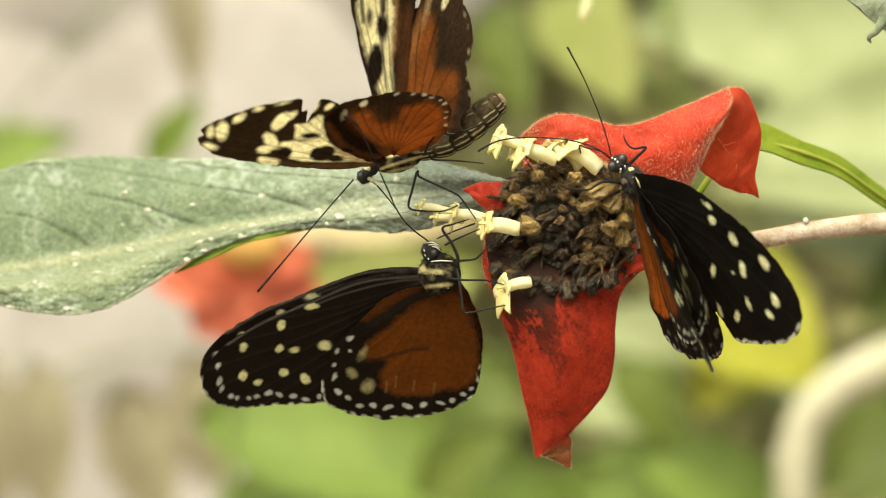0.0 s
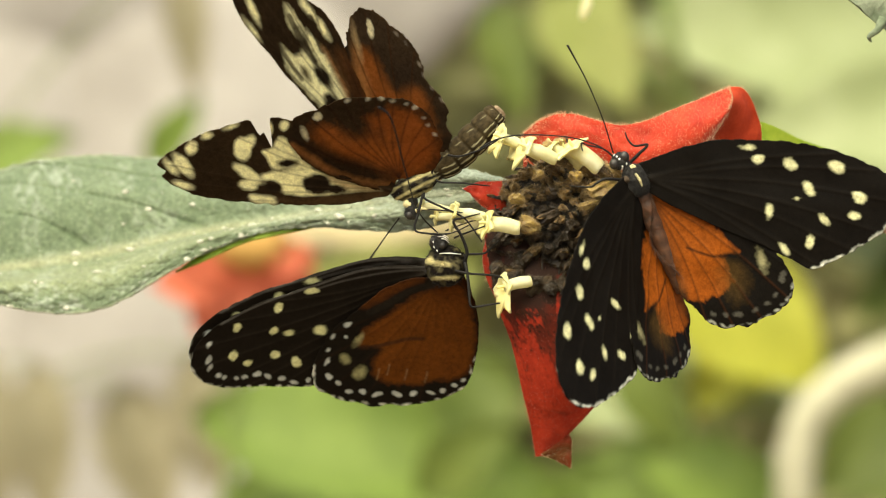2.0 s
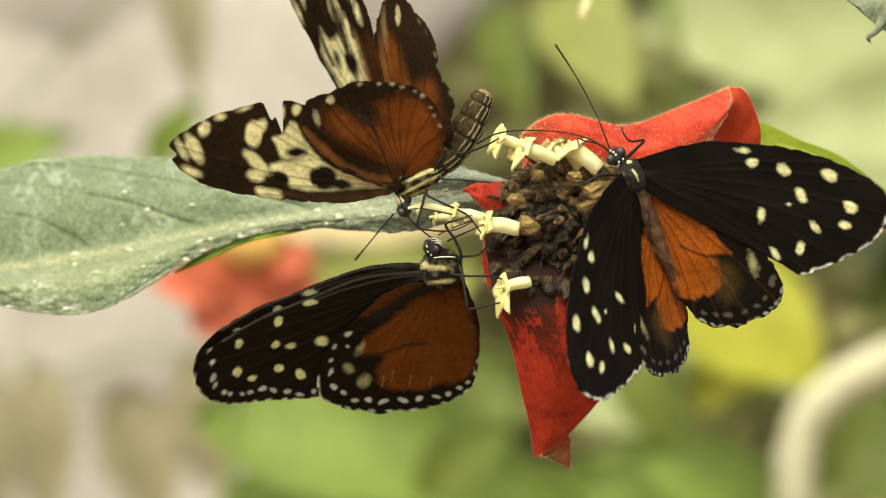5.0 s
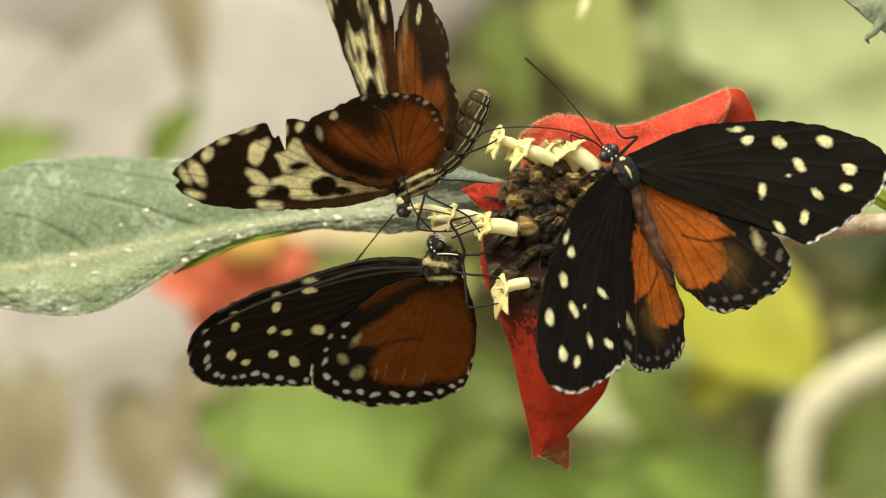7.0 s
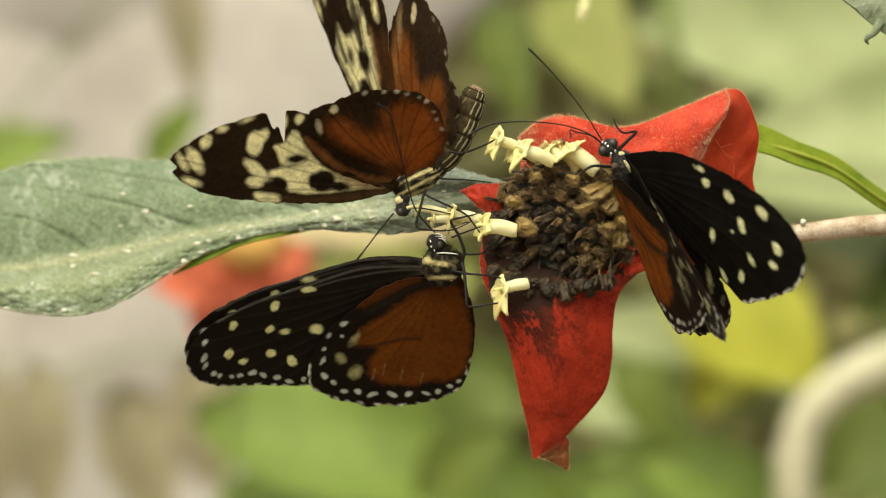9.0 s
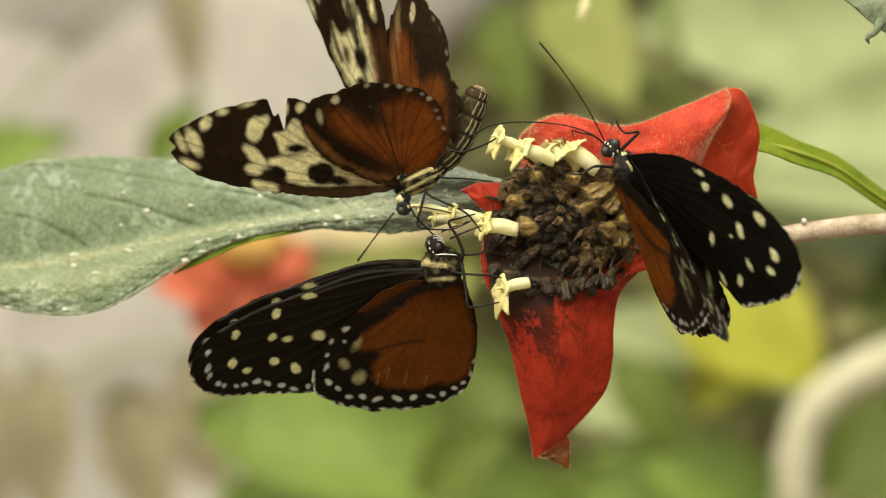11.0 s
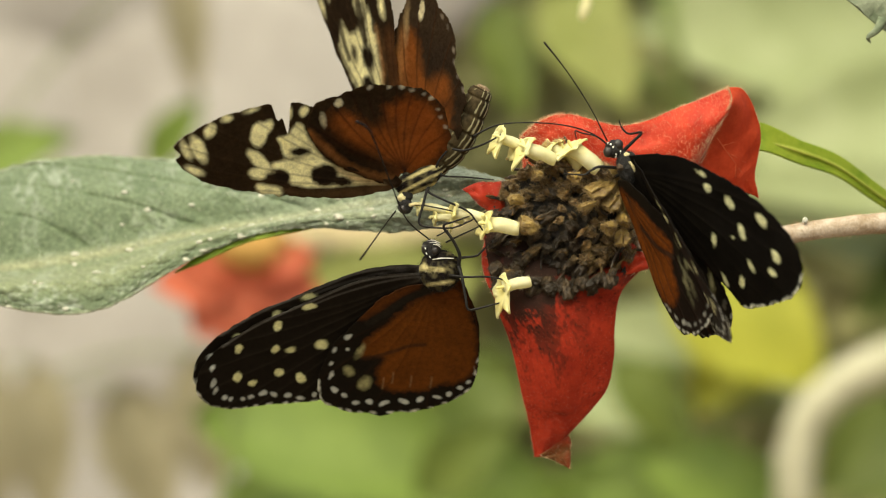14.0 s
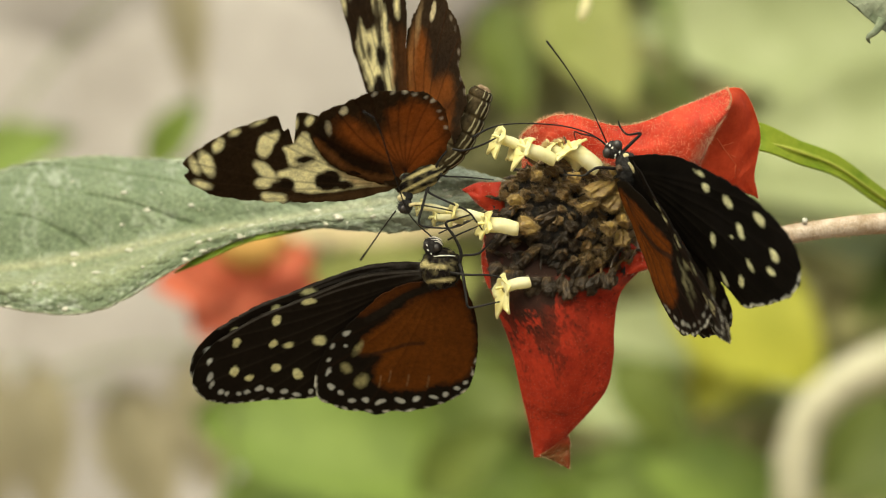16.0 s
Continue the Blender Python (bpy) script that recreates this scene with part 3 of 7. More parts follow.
def background():
    ground()
    # a dry wall of pale boulders beyond the beds
    wall = new("wall_garden")
    tagged(wall, "dry garden wall of pale pinkish boulders, sunlit", "wall", kind="structure")
    pale_rock = material("pale_rock", (0.42, 0.39, 0.36), (0.27, 0.245, 0.22), 5, 0.85, 0.5, 0.01, spread=0.12)
    rnd = random.Random(12)
    z, row = 0.0, 0
    while z < 2.15:
        h = rnd.uniform(0.26, 0.36)
        x = -1.3 + 0.1 * (row % 2)
        while x < (-0.30 if z > 1.15 else -0.44):
            w = rnd.uniform(0.34, 0.5)
            bm = ball((0, 0, 0), (w * 0.72, 0.05, h * 0.86), None, 0.1, rnd.random() * 9, 3)
            rock = part("rock", bm, pale_rock, wall)
            rock.location = (x + w / 2, 3.3 + rnd.uniform(-0.04, 0.04), z + h / 2)
            x += w
        z += h
        row += 1
    bm = bmesh.new()
    bmesh.ops.create_cube(bm, size=1.0)
    for v in bm.verts:
        v.co = Vector((-0.86 + v.co.x * 1.0, 3.43 + v.co.y * 0.2, 1.05 + v.co.z * 2.1))
    part("wall_core", bm, material("wall_earth", (0.38, 0.34, 0.30), (0.26, 0.22, 0.18), 5, 0.9, 0.4, 0.01), wall)
    # a clipped hedge closes the view
    rnd = random.Random(4)
    bm = bmesh.new()
    for k in range(2600):
        c = Vector((rnd.uniform(-3.0, 3.0), 3.9 + rnd.uniform(-0.25, 0.25), rnd.uniform(0.02, 2.6)))
        d = Vector((rnd.uniform(-1, 1), rnd.uniform(-1, 0.2), rnd.uniform(-1, 0.6))).normalized() * rnd.uniform(0.06, 0.12)
        s = d.orthogonal().normalized() * 0.03
        a, b, e, f = (bm.verts.new(c + q) for q in (-d, s, d, -s))
        bm.faces.new((a, b, e, f))
    tagged(part("hedge", bm, material("hedge_leaves", (0.25, 0.235, 0.085), (0.14, 0.14, 0.045), 5, 0.55)),
           "dense olive-green garden hedge in the distance", "hedge", kind="stuff")
    # plain box behind the leaves; the hedge's inner shade is put into its colour
    bm = bmesh.new()
    bmesh.ops.create_cube(bm, size=1.0)
    for v in bm.verts:
        v.co = Vector((v.co.x * 7, 4.3 + v.co.y * 0.4, 1.35 + v.co.z * 2.7))
    tagged(part("hedge_core", bm, material("hedge_inside", (0.20, 0.19, 0.075), (0.11, 0.11, 0.04), 6, 0.8)),
           "shaded twiggy inside of the garden hedge", "hedge", kind="structure")

    def leaf(x0, z0, x1, z1, width, y, up=UP):
        k = (1 + y / REACH) / 1000
        return (P(x0, z0, y), P(x1, z1, y - 20), width * k, up)
    Y = 1400
    garden_plant("garden_plant", "tall plant with yellow-green drooping leaves", (0.3, 1.75, 0),
                 [leaf(18, 46, 33, 24, 17, Y), leaf(30, 60, 24, 28, 10, Y + 60), leaf(40, -2, 66, -26, 26, Y - 40), leaf(62, -6, 44, -30, 18, Y)],
                 [M_BG_OLIVE, M_BG_OLIVE, M_BG_YELLOW, M_BG_YELLOW], top=(0.17, 1.45, 1.4))
    garden_plant("garden_plant", "broad-leaved plant with pale green leaves", (0.62, 1.95, 0),
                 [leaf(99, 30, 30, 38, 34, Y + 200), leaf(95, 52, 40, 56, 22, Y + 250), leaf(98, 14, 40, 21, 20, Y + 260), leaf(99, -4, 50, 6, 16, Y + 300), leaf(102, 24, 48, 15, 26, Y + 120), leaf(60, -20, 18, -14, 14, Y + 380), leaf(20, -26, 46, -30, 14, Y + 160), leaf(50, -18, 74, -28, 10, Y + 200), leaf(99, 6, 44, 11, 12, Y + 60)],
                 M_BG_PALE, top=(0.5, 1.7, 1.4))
    garden_plant("garden_plant", "leafy plant with fresh mid-green leaves below the flower", (-0.02, 1.7, 0),
                 [leaf(-44, -30, 24, -46, 26, Y), leaf(-40, -46, 10, -38, 16, Y + 50), leaf(20, -44, 62, -40, 16, Y + 40), leaf(34, -37, 66, -50, 16, Y)],
                 M_BG_MID, top=(-0.03, 1.5, 1.14))
    garden_plant("garden_plant", "young plant with pale yellow-green leaves", (-0.08, 2.05, 0),
                 [leaf(-30, -24, 8, -2, 26, Y + 300), leaf(-40, 8, 10, 5, 20, Y + 340), leaf(-40, -14, -6, -24, 16, Y + 420)],
                 [M_BG_OLIVE, M_BG_TAN, M_BG_OLIVE], top=(-0.06, 1.95, 1.18))
    garden_plant("garden_plant", "shrub with deep green leaves", (0.44, 2.0, 0),
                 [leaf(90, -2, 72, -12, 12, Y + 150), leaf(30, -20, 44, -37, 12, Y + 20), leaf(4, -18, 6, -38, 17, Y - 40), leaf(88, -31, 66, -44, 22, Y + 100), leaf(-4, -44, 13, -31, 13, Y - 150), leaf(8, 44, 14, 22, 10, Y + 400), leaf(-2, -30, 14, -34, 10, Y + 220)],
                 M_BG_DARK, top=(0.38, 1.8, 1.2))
    garden_plant("garden_plant", "low plant with a few olive leaves before the wall", (-0.64, 2.6, 0),
                 [leaf(-92, 10, -64, 20, 13, Y + 500), leaf(-52, 14, -42, 27, 8, Y + 700), leaf(-47, 54, -44, 26, 8, Y + 950), leaf(-44, -18, -41, -44, 12, Y + 900), leaf(-72, -20, -70, -50, 12, Y + 930), leaf(-84, -16, -78, -50, 12, Y + 960), leaf(-57, -24, -50, -50, 15, Y + 900)], [M_BG_MID, M_BG_MID, M_BG_DULL, M_BG_DULL, M_BG_DULL, M_BG_DULL, M_BG_DULL], top=(-0.62, 2.5, 1.2))
    # bleached stalk that arches over
    stalk = new("dry_stalk")
    stalk.location = (0.3, 1.5, 0)
    o = Vector(stalk.location)
    part("stem", tube([(0, 0, -0.03), P(62.2, -60, 1320) - o, P(62.4, -40, 1300) - o, P(63.5, -32, 1300) - o, P(68, -26, 1300) - o, P(78, -20.5, 1300) - o, P(98, -14, 1310) - o], [0.012, 0.0125, 0.0125, 0.013, 0.0145, 0.0165, 0.016], 10, 50), M_CREAM_STALK, stalk)
    part("sheath", tube([P(62.4, -48, 1301) - o, P(62.5, -40, 1299) - o, P(63.6, -32, 1299) - o, P(68, -26, 1298) - o], [0.0130, 0.0132, 0.0138, 0.0150], 10, 18), M_CREAM_STALK, stalk, "loose papery sheath")
    tagged(stalk, "bleached dry plant stalk arching over", "stalk")
    # the red flower far behind
    red = new("distant_red_flower")
    red.location = (-0.15, 1.05, 0)
    o = Vector(red.location)
    c = P(-35, -6, 1000)
    part("stem", tube([(0, 0, -0.03), (c - o) * 0.6 + Vector((-0.02, 0, 0)), c - o], [0.005, 0.004, 0.003], 8, 16), M_GREEN_STALK, red)
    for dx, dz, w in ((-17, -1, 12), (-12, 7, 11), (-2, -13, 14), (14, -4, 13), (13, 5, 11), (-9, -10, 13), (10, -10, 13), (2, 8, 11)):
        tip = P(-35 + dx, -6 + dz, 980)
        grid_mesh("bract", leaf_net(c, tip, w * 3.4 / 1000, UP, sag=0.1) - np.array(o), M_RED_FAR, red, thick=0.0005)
    part("flower_head", ball(P(-34, 1, 960) - o, (0.020, 0.010, 0.014), None, 0.4, 3, 3), material("ochre_head", (0.60, 0.36, 0.09), (0.42, 0.22, 0.05), 200, 0.7), red)
    tagged(red, "red bracted flower with ochre head, farther back", "flower")
    bud = new("pale_bud")
    o = P(25, 60, 130)
    bud.location = o
    part("bud", tube([P(25.2, 60, 130) - o, P(25.5, 46, 130) - o, P(25.2, 43, 130) - o, P(24.4, 40.5, 130) - o], [0.0006, 0.0007, 0.0013, 0.0006], 8, 18), M_IVORY, bud)
    part("twig", tube([P(25.2, 60, 130) - o, P(26, 90, 160) - o, Vector((0.3, 0.4, 0.32)), Vector((0.35, 0.45, -o.z))], [0.0008, 0.001, 0.003, 0.005], 6, 30), M_STEM, bud)
    tagged(bud, "small pale yellow bud hanging from a thin twig", "bud")


# ---- the flowering plant ----
def hair_spots(net, count, rnd, edge=0.0):
    """Places and outward directions on a net; edge: share that sits on its rim."""
    r, c = net.shape[:2]
    du, dv = np.gradient(net, axis=1), np.gradient(net, axis=0)
    nrm = np.cross(du, dv)
    nrm /= np.linalg.norm(nrm, axis=2, keepdims=True) + 1e-12
    out = []
    for _ in range(count):
        i, j = rnd.randrange(r), rnd.randrange(c)
        if rnd.random() < edge:
            i = rnd.choice((0, r - 1))
            way = (dv[i, j] if i else -dv[i, j])
            f = rnd.random()
            j2 = min(j + 1, c - 1)
            out.append((net[i, j] * (1 - f) + net[i, j2] * f, way / (np.linalg.norm(way) + 1e-12)))
        else:
            n = nrm[i, j] if nrm[i, j][1] < 0 else -nrm[i, j]
            out.append((net[i, j] + du[i, j] * rnd.uniform(-.5, .5) + dv[i, j] * rnd.uniform(-.5, .5), n))
    return out


def bract(rows, mat, parent, origin, label, seed, nu=60, nv=30, hair=500, edge=0.35, crinkle=0.0002, hair_len=0.0009, down_mat=None):
    rnd = random.Random(seed)
    net = sheet([[p - origin for p in r] for r in rows], nu, nv)
    gi, gj = np.meshgrid(np.arange(nu), np.arange(nv))
    net[..., 1] += (noise2(gi / nu * 7, gj / nv * 4, 1.0, seed) - 0.5) * crinkle * 5 + (noise2(gi / nu * 24, gj / nv * 14, 1.0, seed + 3) - 0.5) * crinkle * 0.9
    b = grid_mesh("bract", net, mat, parent, label, thick=0.00035)
    if mat is M_RED_STAINED:
        # dark mould that spreads down from the withered head in streaks
        u, v = gi / (nu - 1), gj / (nv - 1)
        down = np.clip((0.62 - u) / 0.40, 0, 1)
        streak = noise2(u * 9, v * 14, 1.0, 5) * 0.45 + noise2(u * 34, v * 30, 1.0, 6) * 0.3 + noise2(u * 90, v * 70, 1.0, 7) * 0.25
        band = np.clip(1.25 - np.abs(v - 0.32) * 2.3, 0, 1)
        k = np.clip((streak + down * 0.62 * (0.4 + 0.6 * band) - 0.74) * 8, 0, 0.96) * (0.2 + 0.8 * band) * (0.3 + 0.7 * down)
        speck = np.clip(noise2(u * 110, v * 80, 1.0, 11) - 0.66, 0, 1) * 2.2 * (0.2 + 0.8 * noise2(u * 6, v * 6, 1.0, 12))
        # crease drawn as a dark line, its shade put into the colour
        crease = 0.45 * np.clip(1 - np.abs(u - 0.70 - 0.10 * (v - 0.4)) / 0.02, 0, 1) * np.clip(1 - np.abs(v - 0.5) * 4, 0, 1)
        edge_brown = np.clip((v - 0.86) * 7, 0, 1) * np.clip((u - 0.45) * 4, 0, 1) * 0.4 * noise2(u * 40, v * 20, 1.0, 15)
        rim = np.clip((0.12 + 0.12 * noise2(v * 12, v * 0, 1.0, 21) - u) / 0.08, 0, 1) * np.clip(1.3 - np.abs(v - 0.4) * 1.6, 0, 1) * np.clip((noise2(u * 26, v * 30, 1.0, 22) * 0.6 + noise2(u * 70, v * 60, 1.0, 23) * 0.4 - 0.30) * 5, 0, 1)
        k = np.clip(k + speck + crease + edge_brown + rim, 0, 0.97)
        soot = b.data.attributes.new("soot", "FLOAT", "POINT")
        soot.data.foreach_set("value", np.concatenate([k.ravel(), k.ravel()]))
    if hair:
        part("hairs", hairs(hair_spots(net, hair, rnd, edge), hair_len, 0.000034 if down_mat is None else 0.000024, seed), down_mat or M_HAIR, b, smooth=False)
    return net


def floret(mouth, base, parent, lobes=5, size=2.1, width=1.5, seed=0, droop=0.0):
    """A fleshy tubular flower: an ivory tube from its base to a mouth with loose, pointed yellow lobes."""
    rnd = random.Random(seed)
    mouth, base = Vector(mouth), Vector(base)
    d = (mouth - base).normalized()
    length = (mouth - base).length
    midp = base.lerp(mouth, 0.5) + Vector((0, -0.0003, 0.0002))
    w = width / 1000
    bm = tube([base, base.lerp(mouth, 0.12), midp, base.lerp(mouth, 0.85), mouth], [w * 0.8, w * 0.95, w * 1.0, w * 0.95, w * 1.12], 18, 26)
    for v in bm.verts:
        ax = base + d * (v.co - base).dot(d)
        v.co = ax + (v.co - ax) * (1 + 0.09 * noise.noise(v.co * 900 + Vector((seed, 0, 0))) + 0.07 * noise.noise(v.co * 2300))
    t = part("floret", bm, M_IVORY, parent, "ivory tubular floret with loose yellow lobes")
    a = d.orthogonal().normalized()
    b = d.cross(a)
    spots = []
    for k in range(int(60 + 16000 * length)):
        f, q = rnd.random() ** 1.4, rnd.uniform(0, 6.28)
        out = a * math.cos(q) + b * math.sin(q)
        spots.append((base.lerp(mouth, f) + out * w * 0.82, out))
    part("hairs", hairs(spots, 0.00045, 0.00002, seed + 5), M_HAIR_PALE, t, smooth=False)
    d = (d + Vector((rnd.uniform(-.2, .2), rnd.uniform(-0.45, -0.1), rnd.uniform(-.1, .35)))).normalized()
    a = d.orthogonal().normalized()
    b = d.cross(a)
    turn = rnd.uniform(0, 6.28)
    for k in range(lobes):
        q = turn + 2 * math.pi * (k + rnd.uniform(-.25, .25)) / lobes
        out = a * math.cos(q) + b * math.sin(q)
        side = d.cross(out)
        s = size / 1000 * rnd.uniform(0.95, 1.45)
        curl, twist = rnd.uniform(0.65, 1.3), rnd.uniform(-0.5, 0.5)
        start = mouth + out * w * 0.7 - d * 0.0004
        net = np.zeros((7, 11, 3))
        for i in range(11):
            f = i / 10
            bow = out * s * 0.95 * curl * f ** 1.15 + d * s * (0.7 * f - 0.5 * curl * f * f) - Vector((0, 0, droop * f * f * s))
            half = s * (0.36 + 0.30 * math.sin(math.pi * min(1, f * 1.1)) - 0.30 * f ** 2.5) * (1 if i < 10 else 0.35)
            across = (side + out * twist * f).normalized()
            for j in range(7):
                g = j / 3 - 1
                net[j, i] = start + bow + across * half * g - out * half * 0.35 * g * g + d * 0.00012 * math.sin(7 * f + 3 * g + k)
        grid_mesh("lobe", net, M_YELLOW, t, thick=0.00028)
    part("pistil", tube([midp, mouth + d * 0.0006, mouth + d * size / 1000 * 0.6 + a * 0.0003], [0.0002, 0.0003, 0.00025], 6, 8), M_YELLOW, t)
    return t


def withered_meshes(mat, bristle, seed, count=6, plump=1.0):
    """Shrivelled florets: crumpled, creased lumps with a sunken ragged mouth and thin hair, a few shapes to share."""
    out = []
    for k in range(count):
        rnd = random.Random(seed * 10 + k)
        bm = bmesh.new()
        bmesh.ops.create_icosphere(bm, subdivisions=4, radius=1.0)
        length, bend = rnd.uniform(1.3, 2.3), rnd.uniform(-0.9, 0.9)
        flat, folds, phase = rnd.uniform(0.55, 1.0), rnd.choice((3, 4, 5)), rnd.uniform(0, 6.28)
        shift = Vector((k * 3.1, seed * 0.7, 0))
        for v in bm.verts:
            c = v.co.copy()
            f = (c.z + 1) / 2
            q = math.atan2(c.y, c.x)
            crumple = 0.5 * noise.noise(c * 1.5 + shift) - 0.35 * abs(noise.noise(c * 2.3 + shift)) - 0.18 * abs(noise.noise(c * 5.0 + shift)) + 0.10 * noise.noise(c * 11 + shift)
            crease = (0.1 + 0.2 * f) * math.cos(folds * q + phase + 3 * f)
            w = max(0.15, (0.75 + 0.4 * f) * (1.15 + crumple + crease)) * plump
            z = c.z * length * (1.1 + 0.5 * crumple)
            if c.z > 0.68:
                z -= (c.z - 0.68) * 3.2
            v.co = Vector((c.x * w + bend * f * f, c.y * w * flat, z)) * 0.0009
        bm.normal_update()
        spots = [(v.co.copy(), v.normal + Vector((0, 0, 0.5))) for v in bm.verts if rnd.random() < 0.6]
        smooth = len(bm.faces)
        hairs(spots, 0.0007, 0.000024, seed + k, bm=bm)
        bm.faces.ensure_lookup_table()
        for q in range(smooth, len(bm.faces)):
            bm.faces[q].material_index = 1
        mesh = bpy.data.meshes.new("withered_floret")
        bm.normal_update()
        bm.to_mesh(mesh)
        bm.free()
        for p in mesh.polygons:
            p.use_smooth = True
        mesh.materials.append(mat)
        mesh.materials.append(bristle)
        out.append(mesh)
    return out


def scrap_meshes(mat, seed, count=6):
    """Dried, twisted corolla shreds, a few shapes to share."""
    out = []
    for k in range(count):
        rnd = random.Random(seed * 10 + k)
        turn, bow, length = rnd.uniform(1.5, 4.5), rnd.uniform(-1.2, 1.2), rnd.uniform(2.2, 3.6)
        bm = bmesh.new()
        rows = []
        for i in range(12):
            f = i / 11
            half = (0.42 * math.sin(math.pi * (0.15 + 0.8 * f)) + 0.06) * (1 + 0.4 * noise.noise(Vector((f * 4, k, seed))))
            q = turn * f
            mid = Vector((bow * f * f, 0.5 * math.sin(2.5 * f + k), length * f))
            side = Vector((math.cos(q), math.sin(q), 0.25 * math.sin(5 * f)))
            lift = Vector((-math.sin(q), math.cos(q), 0))
            rows.append([bm.verts.new((mid + side * half * g + lift * (0.25 * g * g + h)) * 0.001) for g, h in ((-1, 0), (0, 0), (1, 0), (1, 0.07), (0, 0.1), (-1, 0.07))])
        for p, q in zip(rows, rows[1:]):
            for j in range(6):
                bm.faces.new((p[j], p[(j + 1) % 6], q[(j + 1) % 6], q[j]))
        bm.faces.new(rows[0][::-1])
        bm.faces.new(rows[-1])
        mesh = bpy.data.meshes.new("dried_shred")
        bm.normal_update()
        bm.to_mesh(mesh)
        bm.free()
        for p in mesh.polygons:
            p.use_smooth = True
        mesh.materials.append(mat)
        out.append(mesh)
    return out


def flowering_plant():
    plant = new("flowering_plant")
    O = P(21, 4, 4)
    plant.location = O
    tagged(plant, "red-bracted flower with a brown withered head on a hairy stem", "flower")
    rel = lambda x, z, y=0.0: P(x, z, y) - O
    # stem: out to the side, then down to the soil
    ends = [rel(24, 2, 9), rel(42, -1, 12), rel(56, 1.6, 14), rel(68, 3.6, 16), rel(80, 4.6, 18), rel(100, 5, 24)]
    stem = part("stem", tube(ends + [Vector((0.12, 0.05, -0.05)), Vector((0.15, 0.07, -0.5)), Vector((0.16, 0.08, -HEIGHT - 0.04))], [0.0026, 0.0019, 0.0017, 0.0018, 0.002, 0.0022, 0.0028, 0.005, 0.007], 14, 90), M_STEM, plant, "brown hairy stem")
    rnd = random.Random(8)
    path = spline(ends, 300)
    spots = []
    for _ in range(1500):
        p = Vector(path[rnd.randrange(300)])
        q = rnd.uniform(0, 6.28)
        n = Vector((0, math.cos(q), math.sin(q)))
        spots.append((p + n * 0.0017, n))
    part("hairs", hairs(spots, 0.0009, 0.00003, 9), M_HAIR, stem, smooth=False)
    part("bud_scale", ball(rel(64, 5.0, 14), (0.0005, 0.0005, 0.0006), None, 0.3, 2, 2), M_FLECK, stem)
    # bracts
    bract([[P(13.5, 19.5, 10), P(16.5, 22.2, 9), P(22, 23.8, 8), P(32, 21.7, 6), P(42, 25, 4), P(50.5, 28.4, 3)],
           [P(14, 16, 11), P(17, 18, 9), P(23, 18.5, 8), P(33, 17, 5), P(42.5, 20, 2), P(51.0, 25.6, 0)],
           [P(14, 8, 13), P(18, 10, 11), P(25, 12, 9), P(34, 11, 7), P(41.5, 13.5, 4), P(47.9, 20.6, 2)],
           [P(12, 2, 13), P(20, 2, 12), P(28, 4, 11), P(36, 5, 9), P(42, 9, 7), P(45, 14.5, 5)]], M_RED, plant, O, "broad red bract with a folded tip", 11, 160, 80, 12000, edge=0.1, crinkle=0.0003, hair_len=0.0008)
    fold = bract([[P(50.5, 28.4, 3), P(52.9, 28.1, 5), P(54.9, 24.8, 7), P(56.0, 20.5, 9), P(55.7, 16.9, 10), P(55.0, 13.2, 11), P(55.7, 9.0, 12)],
           [P(51.0, 25.6, 0), P(52.6, 24.6, 3), P(53.8, 21.8, 6), P(54.3, 18.6, 8), P(54, 15.3, 9), P(53.4, 12.5, 10), P(54.6, 9.6, 12)],
           [P(47.9, 20.6, 1.5), P(49.4, 19, 4), P(50.6, 17, 6), P(51.3, 15, 7), P(51.6, 13, 8), P(52, 11.5, 9), P(53, 10, 11)],
           [P(45, 14.5, 4.5), P(46, 13.4, 6), P(47.5, 12.4, 7), P(48.5, 11.6, 8), P(49.5, 11, 9), P(51, 10.5, 10), P(52.5, 10, 11)]], M_RED_PALE, plant, O, "pale veined underside of the folded tip", 12, 50, 30, 420, edge=1.0, hair_len=0.0006)
    for x0, z0, x1, z1 in ((47.9, 19.4, 54.4, 11.6), (50.0, 16.9, 53.6, 15.2), (51.6, 15.0, 51.6, 12.4), (49.0, 18.1, 52.8, 19.2)):
        line = []
        for f in np.linspace(0, 1, 9):
            want = np.array(rel(x0 + (x1 - x0) * f, z0 + (z1 - z0) * f, 8))
            gap = np.hypot(fold[..., 0] - want[0], fold[..., 2] - want[2])
            near = np.unravel_index(np.argmin(gap), gap.shape)
            line.append(Vector((want[0], fold[near][1] - 0.0002, want[2])))
        part("vein", tube(line, [0.00011, 0.00008, 0.00004], 6, 30), M_VEIN, plant, "pale vein of the folded tip")
    crease = spline([Vector(fold[j, 0]) + Vector((-0.0001, -0.0003, 0)) for j in (0, 4, 8, 12, 15)], 40)
    part("crease_hairs", hairs([(Vector(crease[k % 40]) + Vector((0, -0.0002, 0)), (-0.6, -0.7, 0.5)) for k in range(320)], 0.0007, 0.00003, 41), M_HAIR, plant, "pale downy fringe of the crease", smooth=False)
    part("crease", tube([Vector(q) for q in crease[::4]], [0.00004, 0.00009, 0.00007, 0.00003], 6, 40), M_HAIR, plant, "pale downy crease of the folded tip")
